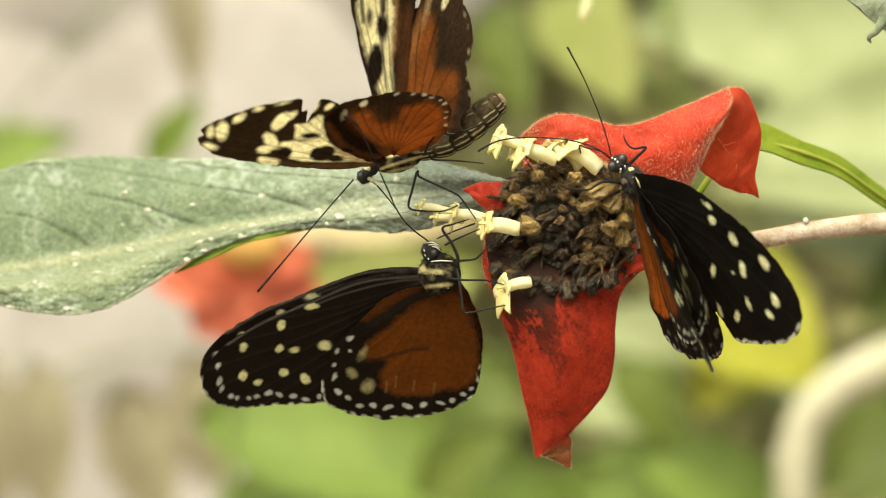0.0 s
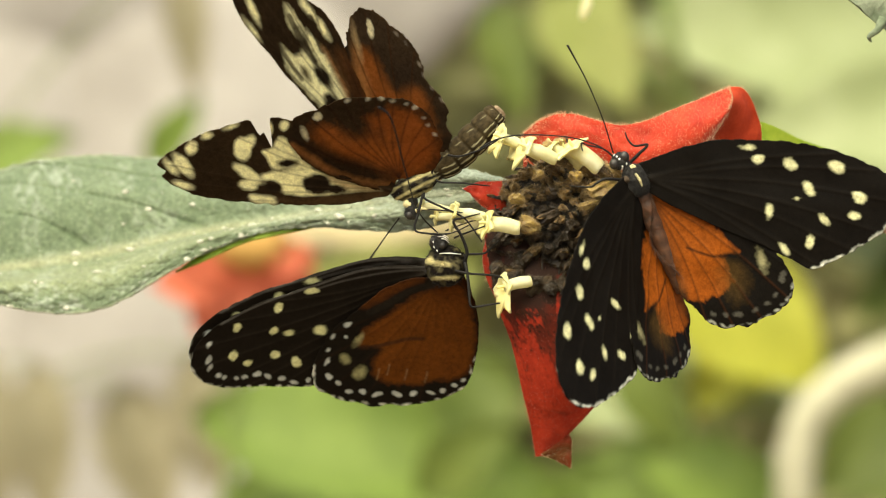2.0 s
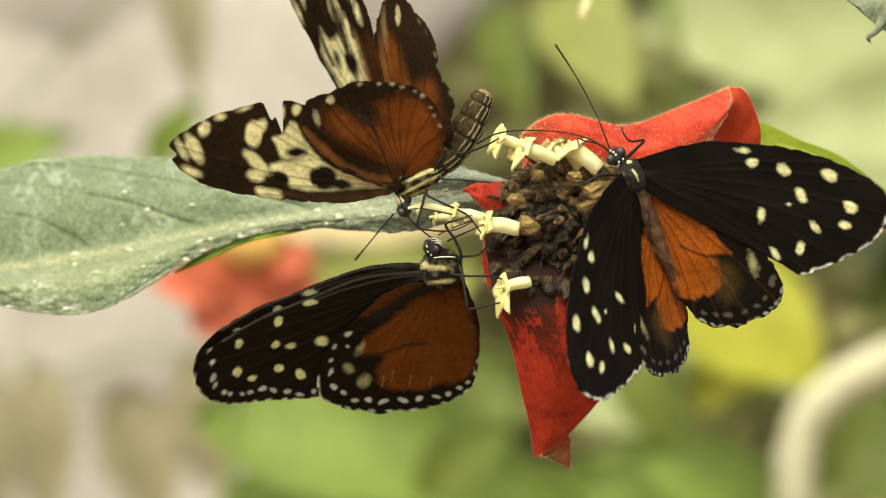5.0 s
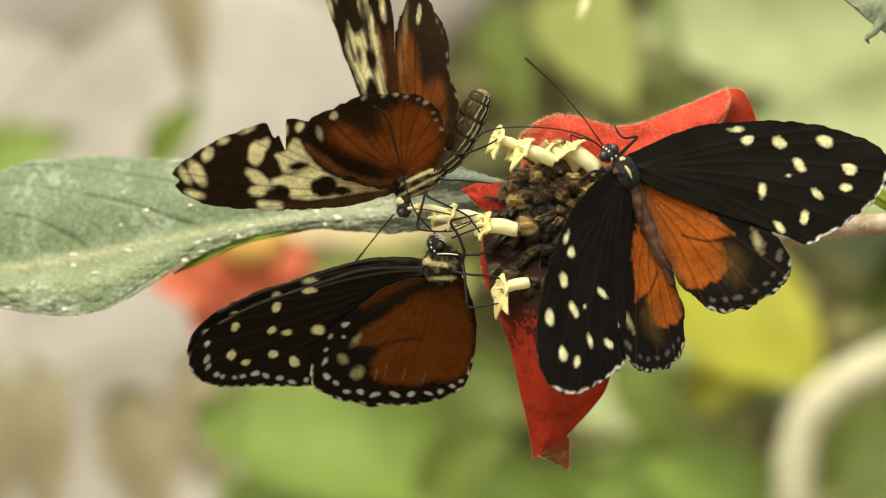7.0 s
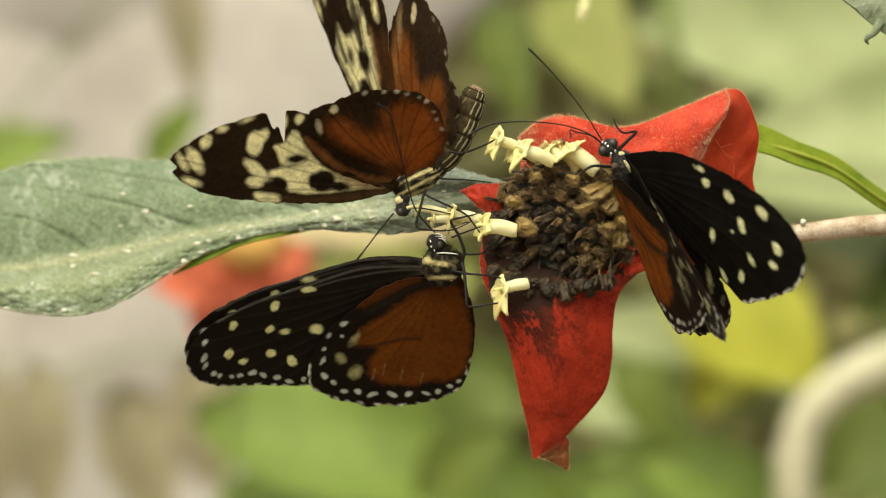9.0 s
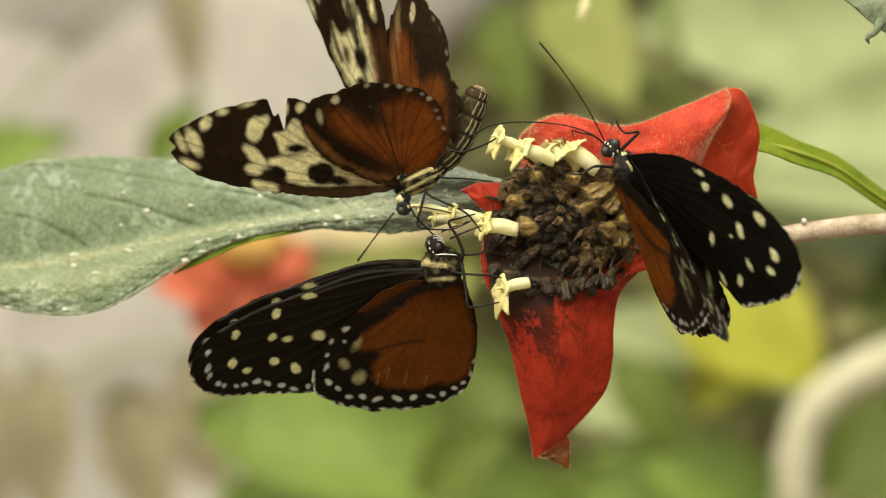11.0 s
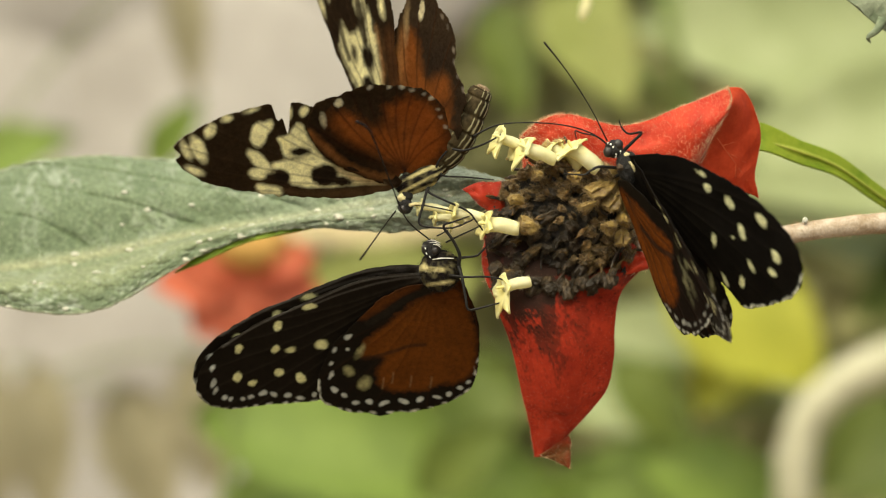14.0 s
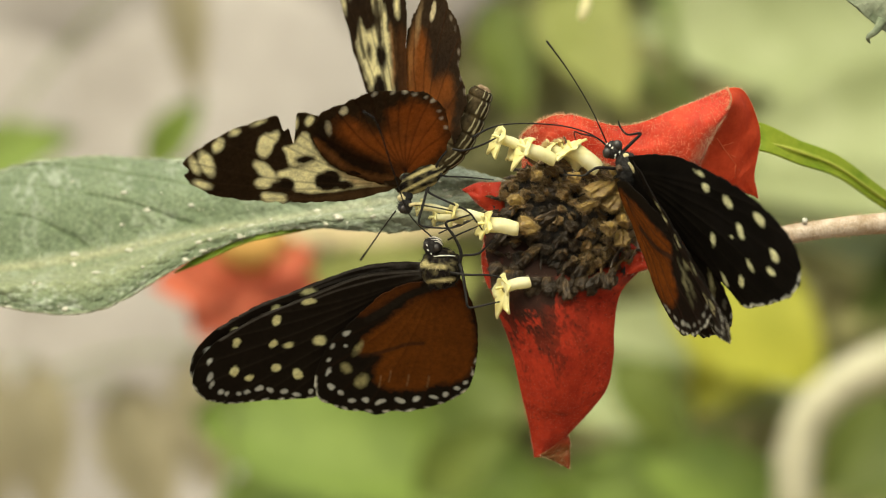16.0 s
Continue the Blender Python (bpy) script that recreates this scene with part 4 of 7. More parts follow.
    bract([[P(7, 3, 4), P(9.2, -9, 2), P(12, -17, 4), P(14, -26, 8), P(15.2, -31, 11), P(16.2, -36.8, 14)],
           [P(14, 2, 4), P(15, -9, 0), P(17.5, -17, 2), P(18.5, -26, 6), P(18.7, -31, 10), P(17.6, -36.6, 14)],
           [P(26, 0, 5), P(22, -9, 1), P(23.5, -17, 3), P(23.5, -25, 7), P(22, -31, 11), P(19, -35.5, 14)],
           [P(36.5, -2.5, 9), P(31.5, -7.5, 5), P(30.2, -14, 6), P(30, -19.5, 8), P(28.4, -25.5, 10), P(22.2, -32.6, 13)]], M_RED_STAINED, plant, O, "hanging red bract stained dark near the head", 13, 150, 100, 5200, edge=0.16, crinkle=0.00016, hair_len=0.0005, down_mat=M_HAIR_RED)
    bract([[P(21.8, -32.4, 13.4), P(22.4, -34, 14), P(22.4, -36, 14.5), P(22.3, -38.9, 15)],
           [P(19.8, -34.6, 13.4), P(20.4, -35.6, 14), P(20.6, -36.8, 14.5), P(21.4, -38.3, 15)],
           [P(17.2, -36.4, 13.4), P(18, -36.8, 14), P(19, -37.1, 14.5), P(20.4, -37.8, 15)]], M_RED_TIP, plant, O, "folded dull olive-red tip of the hanging bract", 14, 20, 14, 400, hair_len=0.0006)
    bract([[P(3.4, 10.4, 6), P(6, 11.6, 6), P(9.4, 11.8, 7), P(13, 12, 8)],
           [P(4.4, 9.8, 5.5), P(6.6, 9.6, 5), P(10, 9, 6), P(13, 9, 8)],
           [P(5.6, 8.6, 6), P(7.4, 7, 6), P(10, 6, 7), P(13, 6, 8)]], M_RED, plant, O, "small red bract tip", 15, 24, 16, 160)
    bract([[P(7.6, 2.2, 7), P(6.9, -1, 6.5), P(7.3, -5, 6), P(9.6, -9.8, 4)],
           [P(11, 2.2, 8), P(10, -1, 7), P(10.5, -5, 6.5), P(12.6, -9.8, 4.4)]], M_RED, plant, O, "red bract behind the head", 16, 24, 12, 160)
    bract([[P(32, 2, 7), P(35, -0.5, 6), P(36.4, -3, 6)], [P(30, -6, 7), P(32.5, -4.6, 6), P(36.2, -3.6, 6)]], M_RED, plant, O, "red bract behind the head", 17, 16, 10, 80)
    # the withered head: a dark core under shrivelled florets
    bm = ball((0, 0, 0), (1, 1, 1), None, 0, 0, 6)
    for v in bm.verts:
        c = v.co.copy()
        n = 1 + 0.16 * noise.noise(c * 3.1) + 0.13 * noise.noise(c * 8) + 0.09 * noise.noise(c * 19) + 0.05 * noise.noise(c * 41)
        v.co = rel(21, 4, 7.5) + Vector((c.x * 0.0104 * n, c.y * 0.0064 * n, c.z * 0.0114 * n))
    part("core", bm, M_WITHERED_DARK, plant, "dark withered core of the flower head")
    mid, pale, dark = withered_meshes(M_CALYX, M_CALYX_HAIR, 40), withered_meshes(M_CALYX_PALE, M_CALYX_HAIR, 50), withered_meshes(M_CALYX_DARK, M_CALYX_HAIR_DARK, 60)
    plump = withered_meshes(M_CALYX_PALE, M_CALYX_HAIR, 70, 4, 1.1)
    shreds = scrap_meshes(M_CALYX_DARK, 80) + scrap_meshes(M_CALYX, 90, 3)
    rnd = random.Random(77)

    def place(mesh, at, way, sc, name="withered_floret"):
        ob = new(name, mesh)
        ob.parent = plant
        ob.matrix_basis = Matrix.Translation(at) @ way.to_track_quat("Z", "Y").to_matrix().to_4x4() @ Matrix.Rotation(rnd.uniform(0, 6.28), 4, "Z") @ Matrix.Diagonal((sc, sc, sc * rnd.uniform(0.8, 1.3), 1))
    n = 285
    for k in range(n):
        f = (k + 0.5) / n
        y = -1 + 1.4 * f
        q = k * 2.399963
        s = math.sqrt(max(0, 1 - y * y))
        d = Vector((s * math.cos(q), y, s * math.sin(q)))
        deep = rnd.uniform(0.84, 1.06) * (0.93 if d.z < -0.6 else 1)
        at = Vector((d.x * 0.0126 * deep + 0.0006, d.y * 0.0080 * deep + 0.0035, d.z * 0.0124 * deep))
        way = Vector((d.x * 0.8 - 0.7, d.y * 0.55 - 0.1, d.z * 0.8 - 0.25)) + Vector((rnd.uniform(-.45, .45), rnd.uniform(-.35, .35), rnd.uniform(-.55, .55)))
        # florets are ochre towards the top and +x, darker below and at the front
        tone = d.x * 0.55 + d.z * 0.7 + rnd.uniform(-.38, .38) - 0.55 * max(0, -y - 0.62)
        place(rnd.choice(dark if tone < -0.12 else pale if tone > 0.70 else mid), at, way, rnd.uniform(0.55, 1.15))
        if k % 2 and k < 240:
            place(rnd.choice(shreds), at * 1.03 + Vector((rnd.uniform(-1, 1), -0.5, rnd.uniform(-1, 1))) * 0.0007, way + Vector((rnd.uniform(-.6, .6), rnd.uniform(-.5, .1), rnd.uniform(-.6, .6))), rnd.uniform(0.6, 1.1), "dried_shred")
    # plump half-withered calyces, ochre and woolly, along the upper edge and the far side
    for x, z, y, dx, dz, sc in ((27.6, 10.6, -2.2, -2.5, -1.2, 1.5), (29.8, 8.0, -1.5, -2.2, -2.2, 1.3), (31.6, 5.2, -0.5, -1.2, -2.6, 1.2), (25.6, 7.6, -3.4, -2.6, -0.8, 1.1), (29.6, 13.0, 0, -2.0, 1.6, 1.5), (27.4, 14.8, 0, -2.4, 1.4, 1.5),
                                (15, 4.0, -2.6, -3, 0.4, 1.2), (12.8, 8.6, -1.6, -3, 1.2, 1.0), (29.4, 3.4, -2.0, -1.8, -1.4, 1.2), (31.6, 1.8, 0.5, -0.4, -2.8, 1.2), (18.4, 17.2, 0.5, -0.6, 2.4, 1.2), (20.2, 18.0, 0.8, 0.4, 2.2, 1.1),
                                (30.8, 10.4, 0.4, -1.0, -1.6, 1.4), (31.9, 7.6, 0.6, 0.4, -2.4, 1.3), (16.6, 13.2, -1.8, -2.4, 0.4, 0.9), (23.4, 12.6, -3.0, -1.4, -1.6, 1.0)):
        place(rnd.choice(plump), rel(x, z, y - 0.4), Vector((dx, -1.4, dz)), sc)
    # dark florets that sag over the bract
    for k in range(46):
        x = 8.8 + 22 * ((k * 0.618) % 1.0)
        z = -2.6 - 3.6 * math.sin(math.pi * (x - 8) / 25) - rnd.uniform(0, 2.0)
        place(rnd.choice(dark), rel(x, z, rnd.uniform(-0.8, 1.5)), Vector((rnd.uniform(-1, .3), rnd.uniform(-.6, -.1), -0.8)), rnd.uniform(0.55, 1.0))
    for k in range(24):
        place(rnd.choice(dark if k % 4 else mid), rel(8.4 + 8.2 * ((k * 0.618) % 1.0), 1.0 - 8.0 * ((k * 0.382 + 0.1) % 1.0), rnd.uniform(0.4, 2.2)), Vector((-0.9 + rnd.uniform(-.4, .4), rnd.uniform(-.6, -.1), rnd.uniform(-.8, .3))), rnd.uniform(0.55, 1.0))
    # living florets
    for k, (mx, mz, my, bx, bz, by, lob, size, width, droop) in enumerate((
            (9.9, 19.7, -1, 14.6, 17.4, 0, 5, 2.3, 1.0, 0.2), (14.4, 17.9, -3, 19.9, 15.6, -2.4, 5, 2.5, 1.2, 0.3), (12.9, 18.0, -0.5, 17.0, 16.2, 0.5, 4, 2.0, 1.0, 0.2), (18.8, 18.4, 0.5, 21.4, 15.4, 0.5, 4, 1.5, 1.2, 0.2),
            (22.8, 17.8, -3, 27.6, 14.0, -3, 5, 2.5, 1.5, 0.1), (21.4, 17.6, 0, 24.4, 14.4, 0, 4, 1.9, 1.3, 0.3),
            (7.3, 4.4, -3, 13.4, 3.5, -3, 5, 2.0, 1.35, 0.3), (1.6, 6.4, -1, 8.0, 5.2, -1, 5, 1.7, 0.95, 0.3), (-1.6, 5.6, 0.5, 3.6, 5.0, 0.5, 4, 1.1, 0.7, 0.2), (-4.4, 7.6, 1.0, 1.4, 6.5, 0.5, 3, 0.9, 0.7, 0.1),
            (10.6, -6.9, -3, 15.4, -5.8, -2, 5, 2.5, 1.05, 0.5))):
        floret(rel(mx, mz, my), rel(bx, bz, by), plant, lob, size, width, 60 + k, droop)
        if width > 1.0:
            place((mid if bz > 0 else dark)[k % 4], rel(bx + (bx - mx) * 0.2, bz + (bz - mz) * 0.2, by + 0.9), rel(mx, mz, my) - rel(bx, bz, by), width * 0.7)
    # the long downy leaf
    top = [(-103, -4, 34), (-82, 12, 38), (-66, 16.2, 38), (-45, 15.8, 36), (-26, 16, 32), (-6, 16.2, 24), (11, 12, 12)]
    rib = [(-104, -5, 30), (-82, -4, 29), (-63, -1.4, 29), (-45, 2.4, 28), (-26, 5.6, 26), (-6, 9, 20), (12, 10.4, 11)]
    low = [(-103, -6, 30), (-82, -9.6, 24), (-62, -11.2, 22), (-42.5, -0.9, 22), (-27, 3.6, 22), (-6, 3.2, 18), (12, 8.6, 11)]
    q1 = [tuple((a + b) / 2 + d for a, b, d in zip(p, q, (0, 0.4, -2))) for p, q in zip(top, rib)]
    q2 = [tuple((a + b) / 2 + d for a, b, d in zip(p, q, (0, 0.5, -2))) for p, q in zip(rib, low)]
    rows = [[rel(x, z, y * 1.6 - 4) for x, z, y in r] for r in (top, q1, rib, q2, low)]
    nu, nv = 440, 130
    net = sheet(rows, nu, nv)
    gi, gj = np.meshgrid(np.arange(nu), np.arange(nv))
    s = (gj / (nv - 1) - 0.5) * 2                 # -1 upper rim, 0 rib, 1 lower rim
    x = -104 + 116 * gi / (nu - 1)
    wob = (noise2(gi, gj, 0.03, 9) - 0.5) * 3
    run = x + 55 * np.abs(s) ** 1.9 + wob + np.where(s > 0, 9, 0)
    near = np.abs((run + 44) % 20.5 - 10.25)
    groove = np.exp(-((10.25 - near) / 1.1) ** 2) * np.clip(np.abs(s) / 0.08, 0, 1) * np.where(s < 0, 1, 0.25) * np.clip((4 - x) / 20, 0, 1)
    run2 = x * 0.9 - 14 * s + wob
    cross = np.exp(-(((run2 % 4.2) - 2.1) / 0.35) ** 2) * 0.45 * np.clip(np.abs(s) / 0.1, 0, 1)
    rib_w = 0.07 + 0.05 * np.clip((x + 60) / 60, 0, 1)
    rib_k = np.exp(-(s / rib_w) ** 2)
    pillow = noise2(gi, gj, 0.05, 1) * 0.9 + noise2(gi, gj, 0.16, 2) * 0.6 + noise2(gi, gj, 0.45, 4) * 0.3
    net[..., 1] += (-pillow * 0.8 + groove * 0.55 + cross * 0.3 - rib_k * 0.5) / 1000
    net[..., 2] += (noise2(gi, gj, 0.25, 5) - 0.5) * 0.0004 * (np.abs(s) > 0.9)
    blade = grid_mesh("leaf", net, M_DOWNY, plant, "long grey-green downy leaf with pale flecks", thick=0.0004)
    tone = np.clip(0.25 + 0.75 * (noise2(gi, gj, 0.04, 11) * 0.5 + noise2(gi, gj, 0.2, 12) * 0.5), 0, 1)
    col = np.array((0.105, 0.145, 0.08)) * (1 - tone[..., None]) + np.array((0.20, 0.245, 0.152)) * tone[..., None]

    def lay(k, c):
        return col * (1 - k[..., None]) + np.array(c) * k[..., None]
    col = lay(np.clip((s - 0.02) * 5, 0, 1) * np.clip((0.75 - s) * 4, 0, 1) * 0.4, (0.31, 0.32, 0.165))
    col = lay(np.clip(groove * 0.32 + cross * 0.25, 0, 0.5), (0.11, 0.16, 0.075))
    col = lay(rib_k * 0.7, (0.35, 0.35, 0.21))
    dust_and_light = np.clip((noise2(gi, gj, 0.3, 14) * 0.6 + noise2(gi, gj, 0.07, 15) * 0.5 - 0.62) * 4, 0, 1) * (0.35 + 0.65 * np.clip((np.abs(s + 0.1) - 0.3) * 2, 0, 1))
    # beyond real frosting, the leaf base is lightened to offset shadow falling there
    dust_and_light = np.clip(dust_and_light + 0.9 * np.clip((x + 40) / 35, 0, 1) * (0.35 + 0.65 * noise2(gi, gj, 0.1, 17)), 0, 1)
    col = lay(dust_and_light * 0.55, (0.46, 0.50, 0.42))
    col = lay(np.clip((np.abs(s) - 0.93) * 12, 0, 1) * 0.6, (0.42, 0.43, 0.30))
    layer = blade.data.attributes.new("tint", "FLOAT_COLOR", "POINT")
    flat = np.concatenate([col.reshape(-1, 3), np.ones((nu * nv, 1))], 1)
    layer.data.foreach_set("color", np.concatenate([flat, flat]).ravel())
    under = [(-47.5, -4.2, 22.6), (-42.5, -0.9, 22.4), (-36, 2.2, 22.4), (-31, 3.3, 22.3), (-24, 3.8, 22)]
    under2 = [(-47.5, -4.3, 22.5), (-42.2, -2.2, 22.0), (-36, 0.7, 21.8), (-31, 2.0, 21.8), (-23, 3.6, 21.9)]
    grid_mesh("curled_edge", sheet([[rel(x, z, y * 1.6 - 4) for x, z, y in r] for r in (under, under2)], 40, 8), M_LEAF_UNDER, blade, "bright green curled leaf edge", thick=0.0003)
    rnd = random.Random(5)
    bm = bmesh.new()
    for _ in range(330):
        i, j = rnd.randrange(2, nu - 2), int(nv * rnd.betavariate(1.6, 1.0)) % nv
        s = rnd.uniform(0.00008, 0.00016) if rnd.random() < 0.8 else rnd.uniform(0.0003, 0.0007)
        ball(Vector(net[j, i]) + Vector((0, -0.0003, 0.0002)), (s * rnd.uniform(0.7, 1.5), s * 0.35, s * rnd.uniform(0.4, 0.9)), None, 0.8, j, 2, bm)
    tagged(part("leaf_down", bm, M_FLECK, blade, "white flecks and down on the leaf"), kind="stuff")
    spots = [(Vector(net[j, rnd.randrange(nu)]), Vector((rnd.uniform(-.3, .3), -0.6, rnd.choice((-1, 1))))) for j in [rnd.choice((0, nv - 1)) for _ in range(700)]]
    part("hairs", hairs(spots, 0.0007, 0.00003, 31), M_FLECK, blade, smooth=False)
    # green leaf on the far side of the stem
    rows = [[rel(*p) for p in r] for r in (
        [(52, 23, 22), (57, 22, 24), (63, 19.2, 27), (70, 16.4, 30), (78, 10.5, 34), (88, 4, 38)],
        [(52, 19, 22), (57, 19.2, 23), (63, 17.0, 26), (70, 14.3, 29), (78, 8.8, 33), (88, 2.6, 38)],
        [(52, 17.6, 22), (57, 17.2, 22), (63, 15.0, 25), (70, 12.6, 28), (78, 7.2, 33), (88, 2, 38)])]
    leaf2 = grid_mesh("leaf", sheet(rows, 50, 14), M_BRIGHT, plant, "narrow bright green arching leaf", thick=0.0004)
    part("midrib", tube([rel(*p) for p in ((54, 19.6, 22), (63, 17.2, 25.4), (70, 14.4, 28.4), (78, 8.9, 32.4), (88, 2.7, 37.4))], [0.0004, 0.0004, 0.00035, 0.0003, 0.0001], 6, 30), M_PALE_RIB, leaf2)
    part("petiole", tube([rel(52, 20, 22), rel(44, 8, 18), rel(40, -0.6, 12.5)], [0.0008, 0.0007, 0.0009], 6, 14), M_BRIGHT, plant)
    # leaf that comes in at the upper corner
    rows = [[rel(*p) for p in r] for r in (
        [(99, 52, 22), (88, 50, 18), (80, 47.5, 14), (74, 46.4, 12), (70, 45, 11)],
        [(99, 44, 20), (88, 43, 16), (81, 43, 13), (76.5, 43.4, 12), (72, 43.6, 11)],
        [(99, 36, 18), (88, 36, 15), (80, 37.6, 13), (75.4, 40.6, 12), (73.4, 42.6, 11)])]
    leaf3 = grid_mesh("leaf", sheet(rows, 60, 30), M_LEAF, plant, "grey-green leaf with a ragged tip", thick=0.0004)
    part("leaf_tip", tube([rel(77.6, 40.4, 12.4), rel(76.6, 38.6, 11.6), rel(75.2, 37.4, 12), rel(75.6, 36.4, 12.6)], [0.0011, 0.0007, 0.00045, 0.0001], 6, 16), M_LEAF, leaf3, "withered brown leaf tip")
    part("petiole", tube([rel(98, 44, 20), rel(110, 40, 22), rel(112, 20, 24), rel(100, 5, 24)], [0.0009, 0.001, 0.001, 0.0012], 6, 20), M_STEM, leaf3)


# ---- butterflies ----
BLACK, BROWN_BLACK = (0.0055, 0.0042, 0.003), (0.022, 0.014, 0.008)
CREAM, WHITE = (0.64, 0.62, 0.35), (0.70, 0.70, 0.60)
# DEEP_ORANGE: dull underside orange, darkened further to hold the closed wing's shade
ORANGE, DEEP_ORANGE, RUST = (0.255, 0.062, 0.006), (0.125, 0.033, 0.004), (0.27, 0.078, 0.015)


def inside(u, v, poly):
    """Signed distance to a closed outline, positive inside."""
    p = np.asarray(poly, float)
    q = np.roll(p, -1, axis=0)
    best, odd = np.full(u.shape, 1e9), np.zeros(u.shape, bool)
    for (ax, ay), (bx, by) in zip(p, q):
        dx, dy = bx - ax, by - ay
        t = np.clip(((u - ax) * dx + (v - ay) * dy) / (dx * dx + dy * dy + 1e-12), 0, 1)
        best = np.minimum(best, np.hypot(u - ax - t * dx, v - ay - t * dy))
        odd ^= ((ay > v) != (by > v)) & (u < dx * (v - ay) / (dy + 1e-12) + ax)
    return np.where(odd, best, -best)


class Painter:
    """Lays scale colours over a wing by areas, spots and veins."""

    def __init__(self, u, v, base, seed):
        self.u, self.v = u, v
        self.c = np.tile(np.array(base, float), (len(u), 1))
        self.w = (noise2(u, v, 1.1, seed) - 0.5) * 0.7 + (noise2(u, v, 3.0, seed + 1) - 0.5) * 0.4
        self.grain = noise2(u, v, 0.35, seed + 2)

    def mix(self, d, color, soft=0.25, strength=1.0):
        k = (np.clip(d / soft * 0.5 + 0.5, 0, 1) * strength)[:, None]
        self.c = self.c * (1 - k) + np.array(color) * k

    def area(self, poly, color, soft=0.5, rough=1.0, strength=1.0):
        pts = spline(poly, 60, closed=True)
        self.mix(inside(self.u, self.v, pts) + self.w * rough, color, soft, strength)

    def spot(self, cx, cy, a, b, turn=0.0, color=CREAM, soft=0.2, rough=0.5, strength=1.0):
        k, s = math.cos(radians(turn)), math.sin(radians(turn))
        x, y = (self.u - cx) * k + (self.v - cy) * s, -(self.u - cx) * s + (self.v - cy) * k
        d = (1 - np.sqrt((x / a) ** 2 + (y / b) ** 2)) * min(a, b)
        self.mix(d + self.w * rough, color, soft, strength)

    def dots(self, line, n, a, b, color=WHITE, first=0.0, last=1.0, seed=0, strength=1.0, lean=None):
        rnd = random.Random(seed)
        path = spline(line, 200)
        for k in range(n):
            f = first + (last - first) * (k + rnd.uniform(-.2, .2)) / max(1, n - 1)
            i = int(np.clip(f * 199, 1, 198))
            d = path[i + 1] - path[i - 1]
            s = rnd.uniform(0.7, 1.2)
            self.spot(path[i][0], path[i][1], a * s, b * s, (math.degrees(math.atan2(d[1], d[0])) if lean is None else lean) + rnd.uniform(-25, 25), color, strength=strength)

    def vein(self, line, color=BLACK, half=0.16, strength=0.7):
        pts = spline(line, 24)
        d = np.full(self.u.shape, 1e9)
        for (ax, ay), (bx, by) in zip(pts, pts[1:]):
            dx, dy = bx - ax, by - ay
            t = np.clip(((self.u - ax) * dx + (self.v - ay) * dy) / (dx * dx + dy * dy + 1e-12), 0, 1)
            d = np.minimum(d, np.hypot(self.u - ax - t * dx, self.v - ay - t * dy))
        self.mix(half - d, color, 0.2, strength)
        return d

    def done(self, vary=0.3):
        fine = noise2(self.u, self.v, 2.4, 77) * 0.6 + noise2(self.u, self.v, 0.9, 78) * 0.4
        return self.c * ((1 - vary / 2 + vary * self.grain) * (1 - vary * 0.6 + vary * 1.2 * fine))[:, None]


